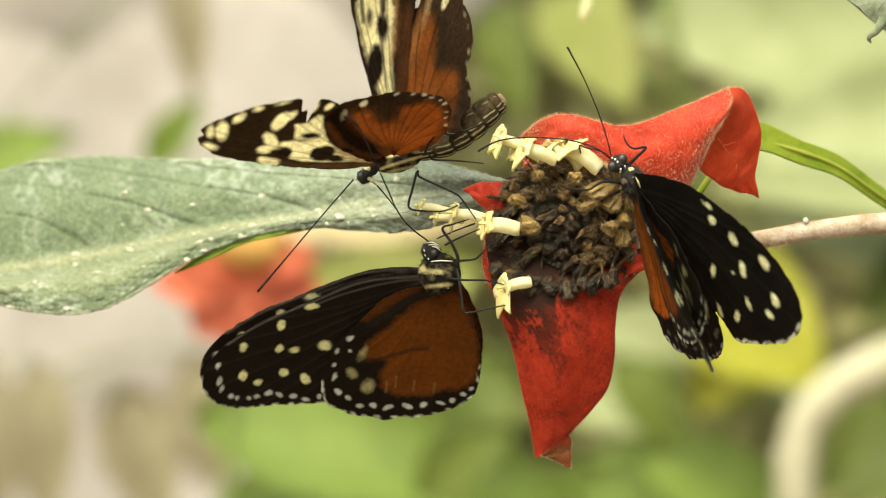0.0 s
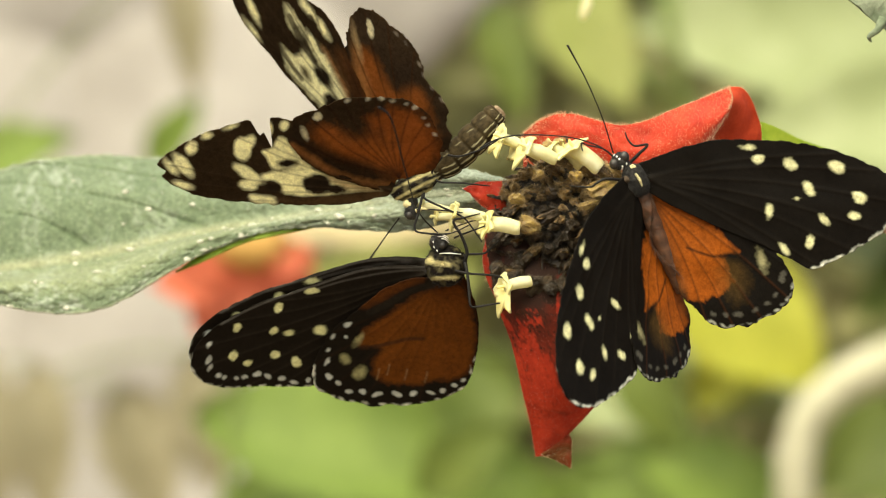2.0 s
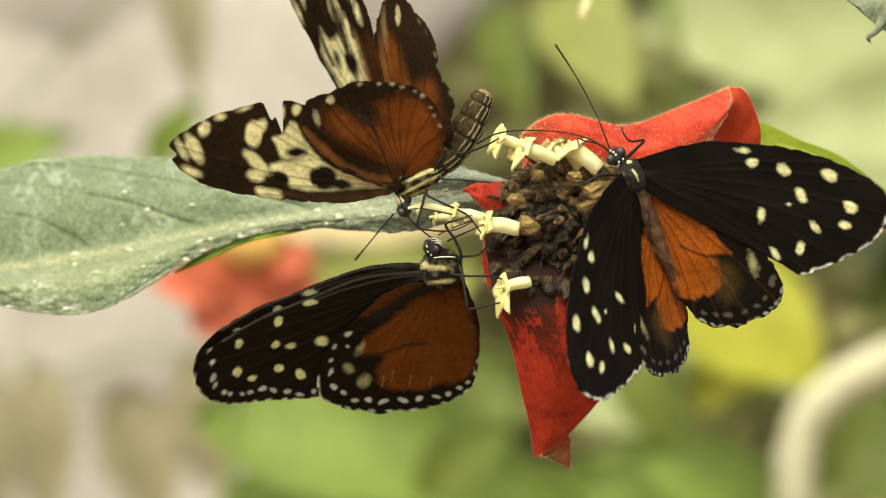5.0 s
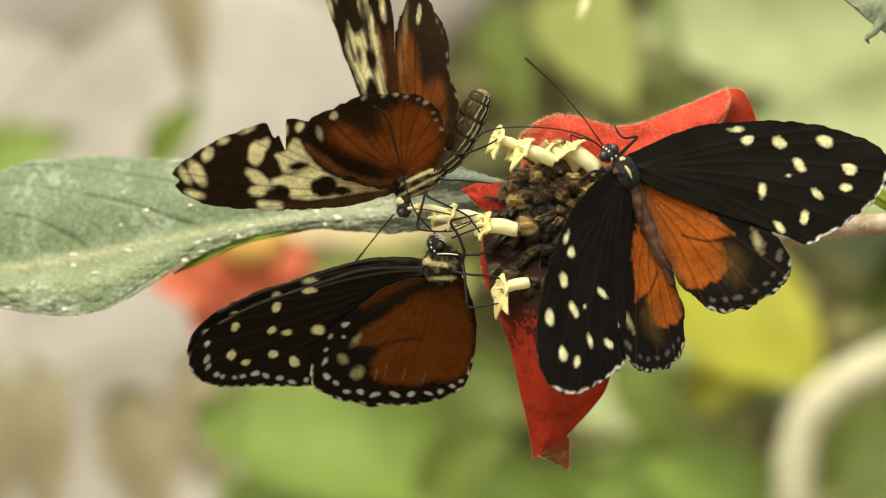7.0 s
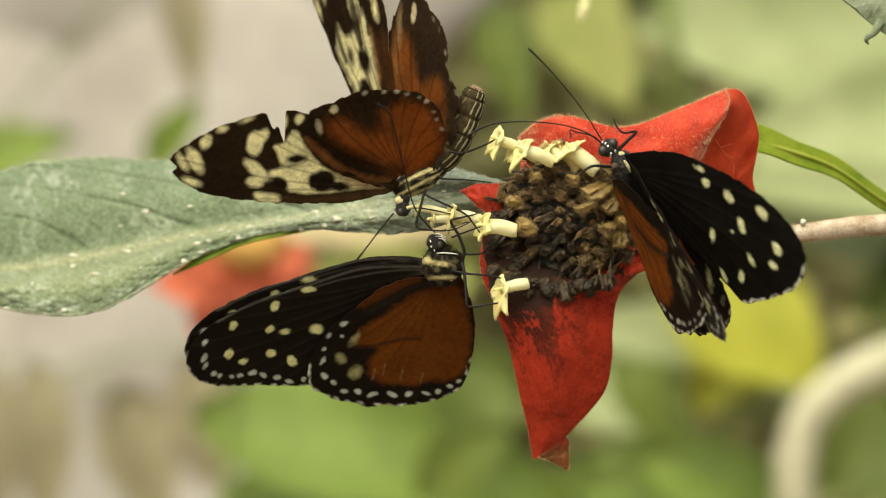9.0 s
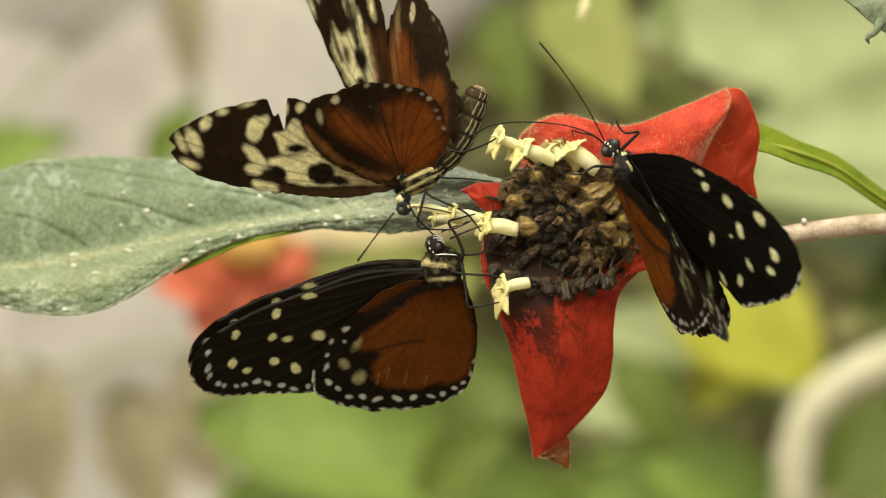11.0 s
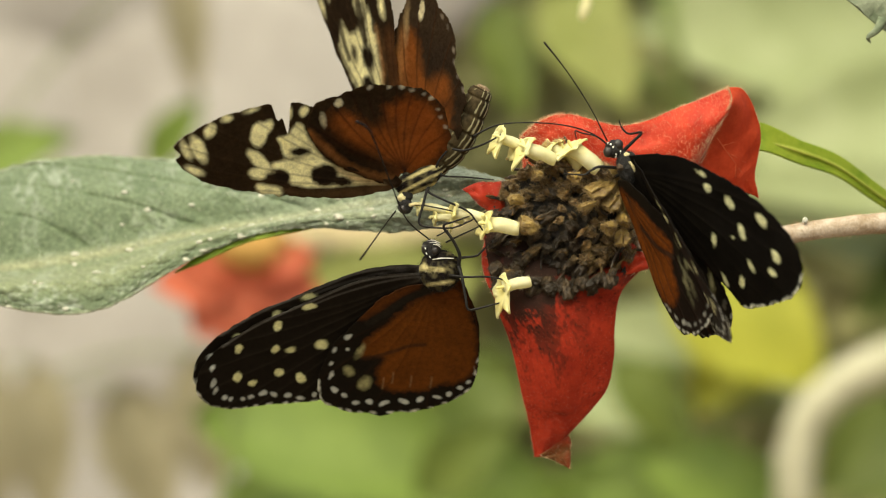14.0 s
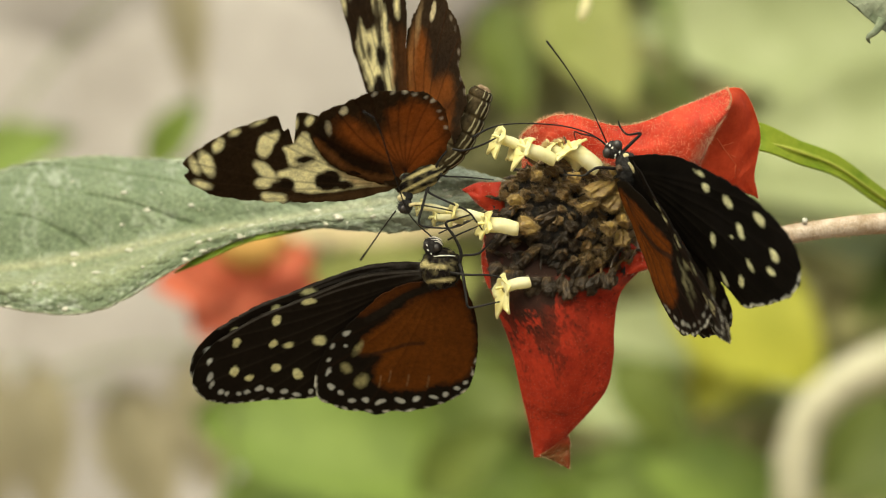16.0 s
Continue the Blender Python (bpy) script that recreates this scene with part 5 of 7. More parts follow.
def wing(name, outline, center, front, back, veins, parent, label, seed, mirror=1, scallop=0.25, scales=None, camber=1.0, n=330, k=54):
    """A thin wing in its own plane (millimetres), both faces with scales; front is the face towards -y."""
    rim = spline(outline, n, closed=True)
    gap = np.hypot(*(np.roll(rim, -1, 0) - rim).T)
    arc = np.cumsum(gap)
    c = np.array(center, float)
    out = (rim - c) / np.linalg.norm(rim - c, axis=1, keepdims=True)
    rim = rim + out * ((noise2(arc, arc * 0, 0.7, seed)[:, None] - 0.5) * 2 * scallop + (noise2(arc, arc * 0, 2.2, seed + 1)[:, None] - 0.5) * scallop)
    s = (np.linspace(0, 1, k + 1)[1:]) ** 0.8
    uv = np.concatenate([c[None]] + [c + (rim - c) * q for q in s])
    u, v = uv.T
    y = camber * (-0.0011 * (u - c[0]) ** 2 + 0.0016 * (v - c[1]) ** 2) + (noise2(u, v, 0.22, seed + 5) - 0.5) * 0.5 * camber
    for line in veins:
        pts = spline(line, 20)
        d = np.full(u.shape, 1e9)
        for (ax, ay), (bx, by) in zip(pts, pts[1:]):
            dx, dy = bx - ax, by - ay
            t = np.clip(((u - ax) * dx + (v - ay) * dy) / (dx * dx + dy * dy + 1e-12), 0, 1)
            d = np.minimum(d, np.hypot(u - ax - t * dx, v - ay - t * dy))
        y = y - 0.07 * np.exp(-(d / 0.35) ** 2)
    m = len(u)
    thick = 0.07
    verts = np.concatenate([np.stack([u * mirror, y - thick, v], 1), np.stack([u * mirror, y + thick, v], 1)]) / 1000
    faces = []
    ring = lambda q: 1 + q * n + np.arange(n)
    nx = lambda a: np.roll(a, -1)
    tri = np.stack([np.zeros(n, int), ring(0), nx(ring(0))], 1)
    quads = np.concatenate([np.stack([ring(q), ring(q + 1), nx(ring(q + 1)), nx(ring(q))], 1) for q in range(k - 1)])
    edge = np.stack([ring(k - 1), ring(k - 1) + m, nx(ring(k - 1)) + m, nx(ring(k - 1))], 1)
    flip = mirror < 0
    F = lambda a: a[:, ::-1] if flip else a
    faces = F(tri).tolist() + F(quads).tolist() + F(tri[:, ::-1] + m).tolist() + F(quads[:, ::-1] + m).tolist() + F(edge).tolist()
    mesh = bpy.data.meshes.new(name)
    mesh.from_pydata(verts.tolist(), [], faces)
    mesh.polygons.foreach_set("use_smooth", [True] * len(mesh.polygons))
    tint = mesh.attributes.new("tint", "FLOAT_COLOR", "POINT")
    cols = np.concatenate([front(u, v), back(u, v)])
    tint.data.foreach_set("color", np.concatenate([cols, np.ones((2 * m, 1))], 1).ravel())
    return link_mesh(name, mesh, scales or M_WING, parent, label)


def fan(root, ends, bow=0.08):
    """Veins from a root to points on the margin."""
    out = []
    for e in ends:
        mx, my = (root[0] + e[0]) / 2, (root[1] + e[1]) / 2
        out.append([root, (mx - bow * (e[1] - root[1]), my + bow * (e[0] - root[0])), e])
    return out


# spotted species: black forewing with cream spots, orange and black hindwing
FORE = [(1, 0.8), (7, 4.2), (14, 6.6), (21, 7.4), (29, 7.4), (36, 6.4), (43, 4.2), (46.5, 1.8), (47.5, -1.5), (46, -5.5), (42.5, -9), (37.5, -12.2), (33.2, -14.4), (29, -12.8), (23, -10.6), (15, -7.8), (5, -3.6)]
HIND = [(1.5, -2), (3.2, -6.5), (6.7, -13.3), (10, -20), (12.3, -22.8), (15.7, -25.5), (19.2, -26.1), (23.2, -25.1), (27.2, -22.8), (29.8, -19.6), (30.3, -17.2), (29.0, -14.8), (26.5, -11.6), (22, -7.4), (14, -3.5), (7, -1)]
FORE_VEINS = fan((3, -0.5), [(36, 6), (43, 3.6), (46.5, -1.5), (44.5, -7), (40, -10.5), (34, -13.6), (26, -11.6)], 0.03)
HIND_VEINS = fan((4, -4), [(11, -21.5), (15, -25), (20, -25.8), (25, -24), (29.5, -20), (30.5, -15)], 0.04)


def spotted_fore_top(u, v):
    p = Painter(u, v, BLACK, 3)
    for line in FORE_VEINS:
        p.vein(line, (0.012, 0.009, 0.006), 0.1, 0.5)
    for s in ((20.9, 6.0, 1.3, 0.55, 2), (22.7, 4.1, 1.2, 0.95, 10), (28.4, 3.6, 1.4, 1.0, -35), (36.3, 3.7, 1.5, 1.05, -40), (31.8, -0.4, 1.4, 0.75, -52), (29.8, -2.2, 0.45, 0.35, 0),
              (40.6, -1.2, 1.45, 1.0, -35), (39.9, -4.4, 0.95, 0.75, -20), (34.8, -5.4, 1.25, 0.75, -40), (25.2, -4.8, 1.35, 0.75, 85), (32.6, -9.5, 1.35, 0.8, 80), (28.4, -11.4, 1.2, 0.6, -45)):
        p.spot(s[0], s[1], s[2] * 0.9, s[3] * 0.88, s[4])
    p.dots([(47.2, -1.5), (45.8, -5.6), (42.3, -9.1), (37.3, -12.2), (33.4, -14.2)], 12, 0.7, 0.24, WHITE, 0.0, 0.97, 4, 1.0)
    return p.done()


def spotted_hind_top(u, v):
    p = Painter(u, v, BLACK, 5)
    p.area([(2, -3), (9.5, -4.4), (14.7, -7.3), (17.4, -10), (19.2, -12.6), (17.2, -13.6), (18.6, -16), (18.4, -19.2), (15.0, -21.6), (12, -21.6), (9.6, -18.2), (6.6, -12.6), (3.6, -7)], ORANGE, 0.4, 1.4)
    # orange runs out between the veins in short teeth
    for a, b, c, d in ((18.4, -11.0, 20.2, -12.4), (18.0, -16.4, 19.6, -17.8)):
        p.vein([(a, b), ((a + c) / 2, (b + d) / 2 - 0.1), (c, d)], ORANGE, 0.3, 0.6)
    p.area([(1.5, -3), (4.5, -5), (8, -12), (11, -19), (10, -21), (6.5, -14), (3, -7)], (0.12, 0.045, 0.013), 1.2, 0.6, 0.8)
    p.spot(19.4, -17.2, 3.2, 2.0, -70, (0.10, 0.055, 0.014), 1.6, 1.6, 0.55)
    for line in HIND_VEINS[1:5]:
        p.vein(line, (0.045, 0.015, 0.005), 0.11, 0.7)
    p.vein([(11, -12.5), (15.5, -13.6), (19, -13.2)], BLACK, 0.22, 0.8)
    p.spot(19.2, -13.4, 1.2, 0.5, -10, BLACK, 0.4, 0.8)
    p.spot(24.4, -13.7, 1.4, 0.6, -70, (0.5, 0.46, 0.24), 0.6, 0.7, 0.6)
    p.dots([(28.2, -15.5), (26.8, -20), (22, -23.3), (16, -24.0)], 8, 0.6, 0.4, (0.16, 0.15, 0.12), 0, 1, 2, 0.45)
    p.dots([(30.2, -17), (29.5, -19.6), (27, -22.7), (23, -25), (19, -25.9), (15.6, -25.3)], 14, 0.35, 0.14, WHITE, 0, 1, 8, 0.55)
    return p.done()


def spotted_fore_under(u, v):
    p = Painter(u, v, (0.008, 0.0055, 0.0035), 7)
    p.area([(3, -3), (8, -2.6), (14, -3.6), (19, -5.5), (15, -7.6), (8, -7), (4, -5)], DEEP_ORANGE, 1.2, 1.0, 0.8)
    for line in FORE_VEINS:
        p.vein(line, (0.022, 0.016, 0.011), 0.12, 0.6)
    for s in ((20.9, 6.0, 1.2, 0.5, 2), (22.7, 4.1, 1.2, 0.8, 10), (28.4, 3.6, 1.2, 0.9, -35), (36.3, 3.7, 1.3, 0.9, -40), (31.8, -0.4, 1.3, 0.75, -52), (29.8, -2.2, 0.6, 0.45, 0),
              (40.6, -1.2, 1.3, 1.0, -35), (38.9, -4.4, 1.05, 0.6, -20), (34.8, -5.4, 1.2, 0.8, -40), (25.2, -4.8, 1.35, 0.95, 85), (32.6, -9.5, 1.4, 0.9, 80)):
        p.spot(*s)
    p.dots([(44, 2.8), (44.8, -1), (43.2, -5.6), (40, -8.6), (36, -11.0), (33, -12.6)], 10, 0.75, 0.42, (0.6, 0.62, 0.56), 0, 1, 3, 0.9)
    p.dots([(46.9, 0.5), (47.2, -1.5), (45.8, -5.6), (42.3, -9.1), (37.3, -12.2), (33.4, -14.2)], 13, 0.6, 0.28, WHITE, 0, 0.97, 14, 0.9)
    return p.done()


def spotted_hind_under(u, v):
    p = Painter(u, v, (0.008, 0.0055, 0.0035), 9)
    p.area([(2, -3), (9.5, -5), (15, -8), (18.5, -10.5), (17, -14.0), (18.6, -17.6), (17.4, -20.5), (14, -22.0), (11, -20.6), (8, -16.2), (5, -11), (3, -7)], DEEP_ORANGE, 0.6, 1.0)
    p.vein([(8, -9), (13, -11.5), (18, -12.4)], (0.02, 0.014, 0.01), 0.6, 0.8)
    for line in HIND_VEINS:
        p.vein(line, (0.02, 0.012, 0.008), 0.14, 0.6)
    for s in ((20.6, -9.2, 1.0, 0.6, -60), (23.6, -12.3, 1.0, 0.7, -70), (21.8, -16.2, 1.1, 0.7, -60)):
        p.spot(*s, color=(0.36, 0.34, 0.18), soft=0.4, rough=0.7, strength=0.5)
    for x, z in ((21.2, -13.4), (22.4, -14.2), (23.6, -15.2), (24.2, -17.4), (22.8, -19.2)):
        p.spot(x, z, 0.4, 0.9, 35, (0.26, 0.25, 0.14), 0.5, 0.8, 0.45)
    p.dots([(28.6, -12), (29.2, -16.2), (27.6, -20), (24, -23), (19.6, -24.2), (15.6, -23.6), (13, -22.2)], 12, 0.6, 0.36, (0.34, 0.34, 0.29), 0, 1, 6, 0.75)
    p.dots([(31, -16.5), (29.9, -19.5), (27, -22.7), (23, -25), (19, -25.9), (15.6, -25.3)], 13, 0.55, 0.25, WHITE, 0, 1, 9, 0.8)
    return p.done()


# the hanging one: wings shaped to fit the camera's view, forewing behind a fuller hindwing
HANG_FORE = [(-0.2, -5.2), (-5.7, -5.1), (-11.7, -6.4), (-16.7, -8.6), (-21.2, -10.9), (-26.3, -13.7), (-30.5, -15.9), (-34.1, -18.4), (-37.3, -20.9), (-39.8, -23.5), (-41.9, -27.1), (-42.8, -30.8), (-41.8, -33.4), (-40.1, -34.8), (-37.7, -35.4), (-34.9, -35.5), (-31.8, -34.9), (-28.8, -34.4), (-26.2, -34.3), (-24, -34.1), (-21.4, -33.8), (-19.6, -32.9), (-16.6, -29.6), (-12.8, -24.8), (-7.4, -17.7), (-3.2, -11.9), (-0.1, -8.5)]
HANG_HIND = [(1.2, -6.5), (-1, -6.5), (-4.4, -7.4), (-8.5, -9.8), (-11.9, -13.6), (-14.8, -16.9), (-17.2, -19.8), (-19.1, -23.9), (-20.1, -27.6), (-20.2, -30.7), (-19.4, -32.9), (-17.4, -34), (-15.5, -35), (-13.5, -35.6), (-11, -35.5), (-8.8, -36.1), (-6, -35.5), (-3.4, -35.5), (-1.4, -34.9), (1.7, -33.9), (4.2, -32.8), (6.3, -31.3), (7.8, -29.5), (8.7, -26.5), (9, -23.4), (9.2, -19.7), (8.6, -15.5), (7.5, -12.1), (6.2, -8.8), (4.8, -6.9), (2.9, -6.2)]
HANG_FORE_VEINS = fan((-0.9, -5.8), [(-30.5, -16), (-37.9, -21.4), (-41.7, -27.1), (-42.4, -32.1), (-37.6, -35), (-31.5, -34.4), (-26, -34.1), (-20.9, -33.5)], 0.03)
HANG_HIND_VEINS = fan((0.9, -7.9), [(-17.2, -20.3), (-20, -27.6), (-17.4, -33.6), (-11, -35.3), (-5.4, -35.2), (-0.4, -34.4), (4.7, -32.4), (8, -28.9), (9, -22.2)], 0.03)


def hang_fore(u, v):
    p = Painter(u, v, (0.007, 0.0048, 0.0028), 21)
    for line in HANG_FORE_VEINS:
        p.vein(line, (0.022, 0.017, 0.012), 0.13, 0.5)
    # grey lines paint the silvery gloss of the leading veins
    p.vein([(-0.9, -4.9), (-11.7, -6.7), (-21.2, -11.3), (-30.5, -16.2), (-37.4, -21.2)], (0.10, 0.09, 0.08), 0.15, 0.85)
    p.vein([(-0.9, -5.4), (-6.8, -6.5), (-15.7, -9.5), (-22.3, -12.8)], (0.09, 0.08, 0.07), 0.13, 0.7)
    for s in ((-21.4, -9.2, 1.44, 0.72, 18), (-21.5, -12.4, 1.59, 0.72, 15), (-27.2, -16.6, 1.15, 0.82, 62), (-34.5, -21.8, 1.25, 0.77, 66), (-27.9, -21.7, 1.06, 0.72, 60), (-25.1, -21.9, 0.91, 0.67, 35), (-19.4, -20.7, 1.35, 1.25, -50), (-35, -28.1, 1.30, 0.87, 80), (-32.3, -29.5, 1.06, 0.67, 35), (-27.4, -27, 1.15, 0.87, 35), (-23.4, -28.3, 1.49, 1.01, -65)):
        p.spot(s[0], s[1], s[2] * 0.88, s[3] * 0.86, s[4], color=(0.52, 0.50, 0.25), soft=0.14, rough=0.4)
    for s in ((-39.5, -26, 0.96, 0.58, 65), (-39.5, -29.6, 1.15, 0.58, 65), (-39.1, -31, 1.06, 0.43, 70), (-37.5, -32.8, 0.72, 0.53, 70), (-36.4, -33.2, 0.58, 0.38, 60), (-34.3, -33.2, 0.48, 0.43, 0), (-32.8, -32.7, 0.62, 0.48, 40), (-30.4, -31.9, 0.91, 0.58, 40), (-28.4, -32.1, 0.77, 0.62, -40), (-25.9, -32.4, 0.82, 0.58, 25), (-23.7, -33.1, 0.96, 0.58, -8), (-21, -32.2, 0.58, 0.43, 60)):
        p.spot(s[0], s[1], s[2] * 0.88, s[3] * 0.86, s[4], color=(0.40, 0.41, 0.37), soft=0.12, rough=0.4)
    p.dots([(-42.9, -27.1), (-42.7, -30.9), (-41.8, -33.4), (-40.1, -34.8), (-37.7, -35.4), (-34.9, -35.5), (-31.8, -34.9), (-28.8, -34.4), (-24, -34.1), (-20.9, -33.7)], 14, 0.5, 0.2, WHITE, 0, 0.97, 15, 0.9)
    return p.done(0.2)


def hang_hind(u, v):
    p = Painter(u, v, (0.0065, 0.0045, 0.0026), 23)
    # orange and pale marks darkened beyond the dull underside to carry its shade
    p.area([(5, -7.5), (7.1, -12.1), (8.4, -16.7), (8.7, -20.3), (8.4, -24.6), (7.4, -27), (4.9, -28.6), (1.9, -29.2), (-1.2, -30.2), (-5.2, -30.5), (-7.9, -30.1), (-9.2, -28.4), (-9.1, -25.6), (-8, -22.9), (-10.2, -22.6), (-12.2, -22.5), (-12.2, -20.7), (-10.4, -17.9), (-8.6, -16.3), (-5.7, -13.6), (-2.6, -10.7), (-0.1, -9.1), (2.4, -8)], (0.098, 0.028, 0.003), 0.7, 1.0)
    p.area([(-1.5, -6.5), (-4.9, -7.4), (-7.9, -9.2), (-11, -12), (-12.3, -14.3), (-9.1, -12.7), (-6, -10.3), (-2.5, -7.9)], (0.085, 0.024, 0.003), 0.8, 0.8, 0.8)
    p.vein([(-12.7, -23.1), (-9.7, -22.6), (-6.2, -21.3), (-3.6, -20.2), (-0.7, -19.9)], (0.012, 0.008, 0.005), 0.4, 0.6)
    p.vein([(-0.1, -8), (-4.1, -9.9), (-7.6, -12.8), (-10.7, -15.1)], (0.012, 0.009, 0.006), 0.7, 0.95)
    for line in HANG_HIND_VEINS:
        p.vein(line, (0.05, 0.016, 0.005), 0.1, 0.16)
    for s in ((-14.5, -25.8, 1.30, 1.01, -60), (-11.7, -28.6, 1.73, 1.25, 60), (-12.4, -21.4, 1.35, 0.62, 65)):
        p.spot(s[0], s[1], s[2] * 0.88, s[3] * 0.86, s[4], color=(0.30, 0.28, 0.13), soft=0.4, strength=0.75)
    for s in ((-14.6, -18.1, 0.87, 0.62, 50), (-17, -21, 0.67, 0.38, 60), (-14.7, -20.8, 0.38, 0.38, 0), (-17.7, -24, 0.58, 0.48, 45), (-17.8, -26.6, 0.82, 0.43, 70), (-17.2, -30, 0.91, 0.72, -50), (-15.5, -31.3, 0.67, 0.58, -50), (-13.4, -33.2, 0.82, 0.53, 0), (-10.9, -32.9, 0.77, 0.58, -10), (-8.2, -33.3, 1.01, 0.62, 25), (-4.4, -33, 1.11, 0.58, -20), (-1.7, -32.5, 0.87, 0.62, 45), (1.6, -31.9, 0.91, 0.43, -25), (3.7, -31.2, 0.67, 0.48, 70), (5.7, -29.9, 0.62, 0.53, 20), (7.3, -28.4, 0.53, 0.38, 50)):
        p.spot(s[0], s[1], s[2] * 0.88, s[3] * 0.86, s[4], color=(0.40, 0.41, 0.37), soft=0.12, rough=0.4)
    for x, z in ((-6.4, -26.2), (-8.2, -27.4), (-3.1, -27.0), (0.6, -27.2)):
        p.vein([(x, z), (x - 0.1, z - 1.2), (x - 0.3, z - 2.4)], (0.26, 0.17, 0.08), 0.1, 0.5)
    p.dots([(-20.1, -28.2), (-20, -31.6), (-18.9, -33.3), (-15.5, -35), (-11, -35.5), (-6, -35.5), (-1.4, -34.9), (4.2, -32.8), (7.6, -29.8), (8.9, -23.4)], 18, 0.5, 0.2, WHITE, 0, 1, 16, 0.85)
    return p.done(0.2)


# worn species: cream and brown-black forewing, rust hindwing
WORN_FORE = [(-1.8, -3.0), (-2.9, -4.4), (-6.4, -5.2), (-11.0, -6.0), (-15.6, -6.0), (-19.7, -5.7), (-23.1, -5.4), (-28.1, -4.7), (-32.2, -3.9), (-36.8, -2.5), (-40.1, -0.9), (-43.1, 1.8), (-42.6, 3.0), (-43.8, 4.9), (-40.7, 7.2), (-38.4, 8.5), (-35.7, 9.6), (-32.1, 10.4), (-30.2, 11.1), (-27.1, 11.6), (-26.5, 10.1), (-25.5, 8.8), (-24.7, 8.9), (-24.1, 7.5), (-23.5, 6.1), (-23.4, 8.5), (-23.4, 11.3), (-22.5, 11.9), (-20.5, 11.7), (-18.8, 10.8), (-15.2, 8.2), (-9.8, 3.3), (-5.2, -0.5)]
WORN_HIND = [(-2.0, -1.3), (-3.0, -3.5), (-6.6, -3.1), (-11.0, -1.2), (-15.4, 1.2), (-18.6, 4.2), (-20.3, 7.1), (-20.3, 9.1), (-19.8, 10.7), (-18.7, 12.1), (-16.9, 12.9), (-14.9, 13.3), (-13.0, 14.2), (-10.1, 15.0), (-6.8, 15.1), (-3.4, 14.9), (-0.4, 14.2), (1.8, 13.2), (3.6, 11.5), (5.0, 9.2), (5.9, 6.9), (6.1, 4.3), (5.6, 2.2), (4.9, 0.3), (2.9, -1.0), (0.4, -1.7)]
WORN_FORE_VEINS = fan([(-3.2, -3.5)][0], [(-32.6, -3.7), (-42.2, 1.2), (-43.3, 4.7), (-38.4, 8.3), (-32.1, 10.2), (-27.1, 11.4), (-23.3, 6.4)], 0.04)
WORN_HIND_VEINS = fan([(-1.6, -0.9)][0], [(-19.8, 8.1), (-16.9, 12.6), (-13.1, 14.0), (-10.5, 14.7), (-7.8, 14.9), (-4.7, 14.7), (-1.7, 14.2), (1.4, 13.0), (4.0, 10.2), (5.7, 6.4)], 0.05)
WORN_BLACK, WORN_CREAM = (0.036, 0.021, 0.010), (0.88, 0.80, 0.46)


def worn_fore(u, v):
    p = Painter(u, v, WORN_BLACK, 31)
    for area in ([(-25.2, 5.5), (-23.5, 6.2), (-22.2, 8.1), (-20.9, 7.5), (-19.6, 5.0), (-16.7, 1.4), (-20.4, 1.8), (-23.7, 2.0), (-24.5, 3.9)],
                 [(-25.7, 0.9), (-22.0, 1.5), (-16.7, 1.4), (-14.0, -0.2), (-9.2, -2.2), (-4.9, -3.5), (-9.1, -3.6), (-14.1, -3.8), (-18.2, -3.9), (-21.6, -3.2), (-23.4, -1.9), (-25.4, -0.3)],
                 [(-28.2, -2.9), (-24.0, -3.9), (-24.1, -5.2), (-27.7, -4.6)]):
        p.area(area, WORN_CREAM, 0.35, 0.4)
    p.area([(-14.4, -0.2), (-10.1, -1.8), (-4.9, -3.4), (-7.4, -3.6), (-11.3, -2.8)], (0.36, 0.19, 0.07), 0.6, 0.5, 0.7)
    p.area([(-24.0, -4.1), (-17.4, -4.5), (-9.1, -4.0), (-3.8, -3.9), (-3.3, -4.8), (-11.0, -5.9), (-19.7, -5.6)], (0.09, 0.05, 0.022), 0.4, 0.4, 0.9)
    for s in ((-21.1, 2.9, 1.82, 0.81, 0), (-16.2, -1.6, 2.6, 2.05, -12), (-13.2, -2.7, 2.3, 0.95, -15), (-24.0, -1.6, 1.70, 1.21, -30)):
        p.spot(*s, color=BROWN_BLACK, soft=0.3, rough=0.5)
    for s in ((-28.7, 6.2, 2.23, 1.46, 85), (-27.4, 7.4, 1.38, 0.97, 60), (-28.2, 1.3, 2.91, 1.01, -42), (-28.4, -1.0, 1.54, 1.05, -20), (-37.5, 7.2, 1.30, 0.97, 70), (-39.3, 3.9, 2.67, 1.13, -62), (-39.8, 0.0, 1.78, 0.73, -25), (-41.5, 3.7, 1.94, 0.65, -60), (-34.7, 9.2, 0.97, 0.57, 15), (-30.5, 10.5, 1.05, 0.32, 15), (-21.0, 10.3, 0.89, 0.77, 60), (-23.5, 9.9, 0.89, 0.40, 80)):
        p.spot(*s, color=WORN_CREAM, soft=0.3, rough=0.3)
    for line in WORN_FORE_VEINS:
        p.vein(line, (0.05, 0.03, 0.015), 0.1, 0.6)
    return p.done(0.24)


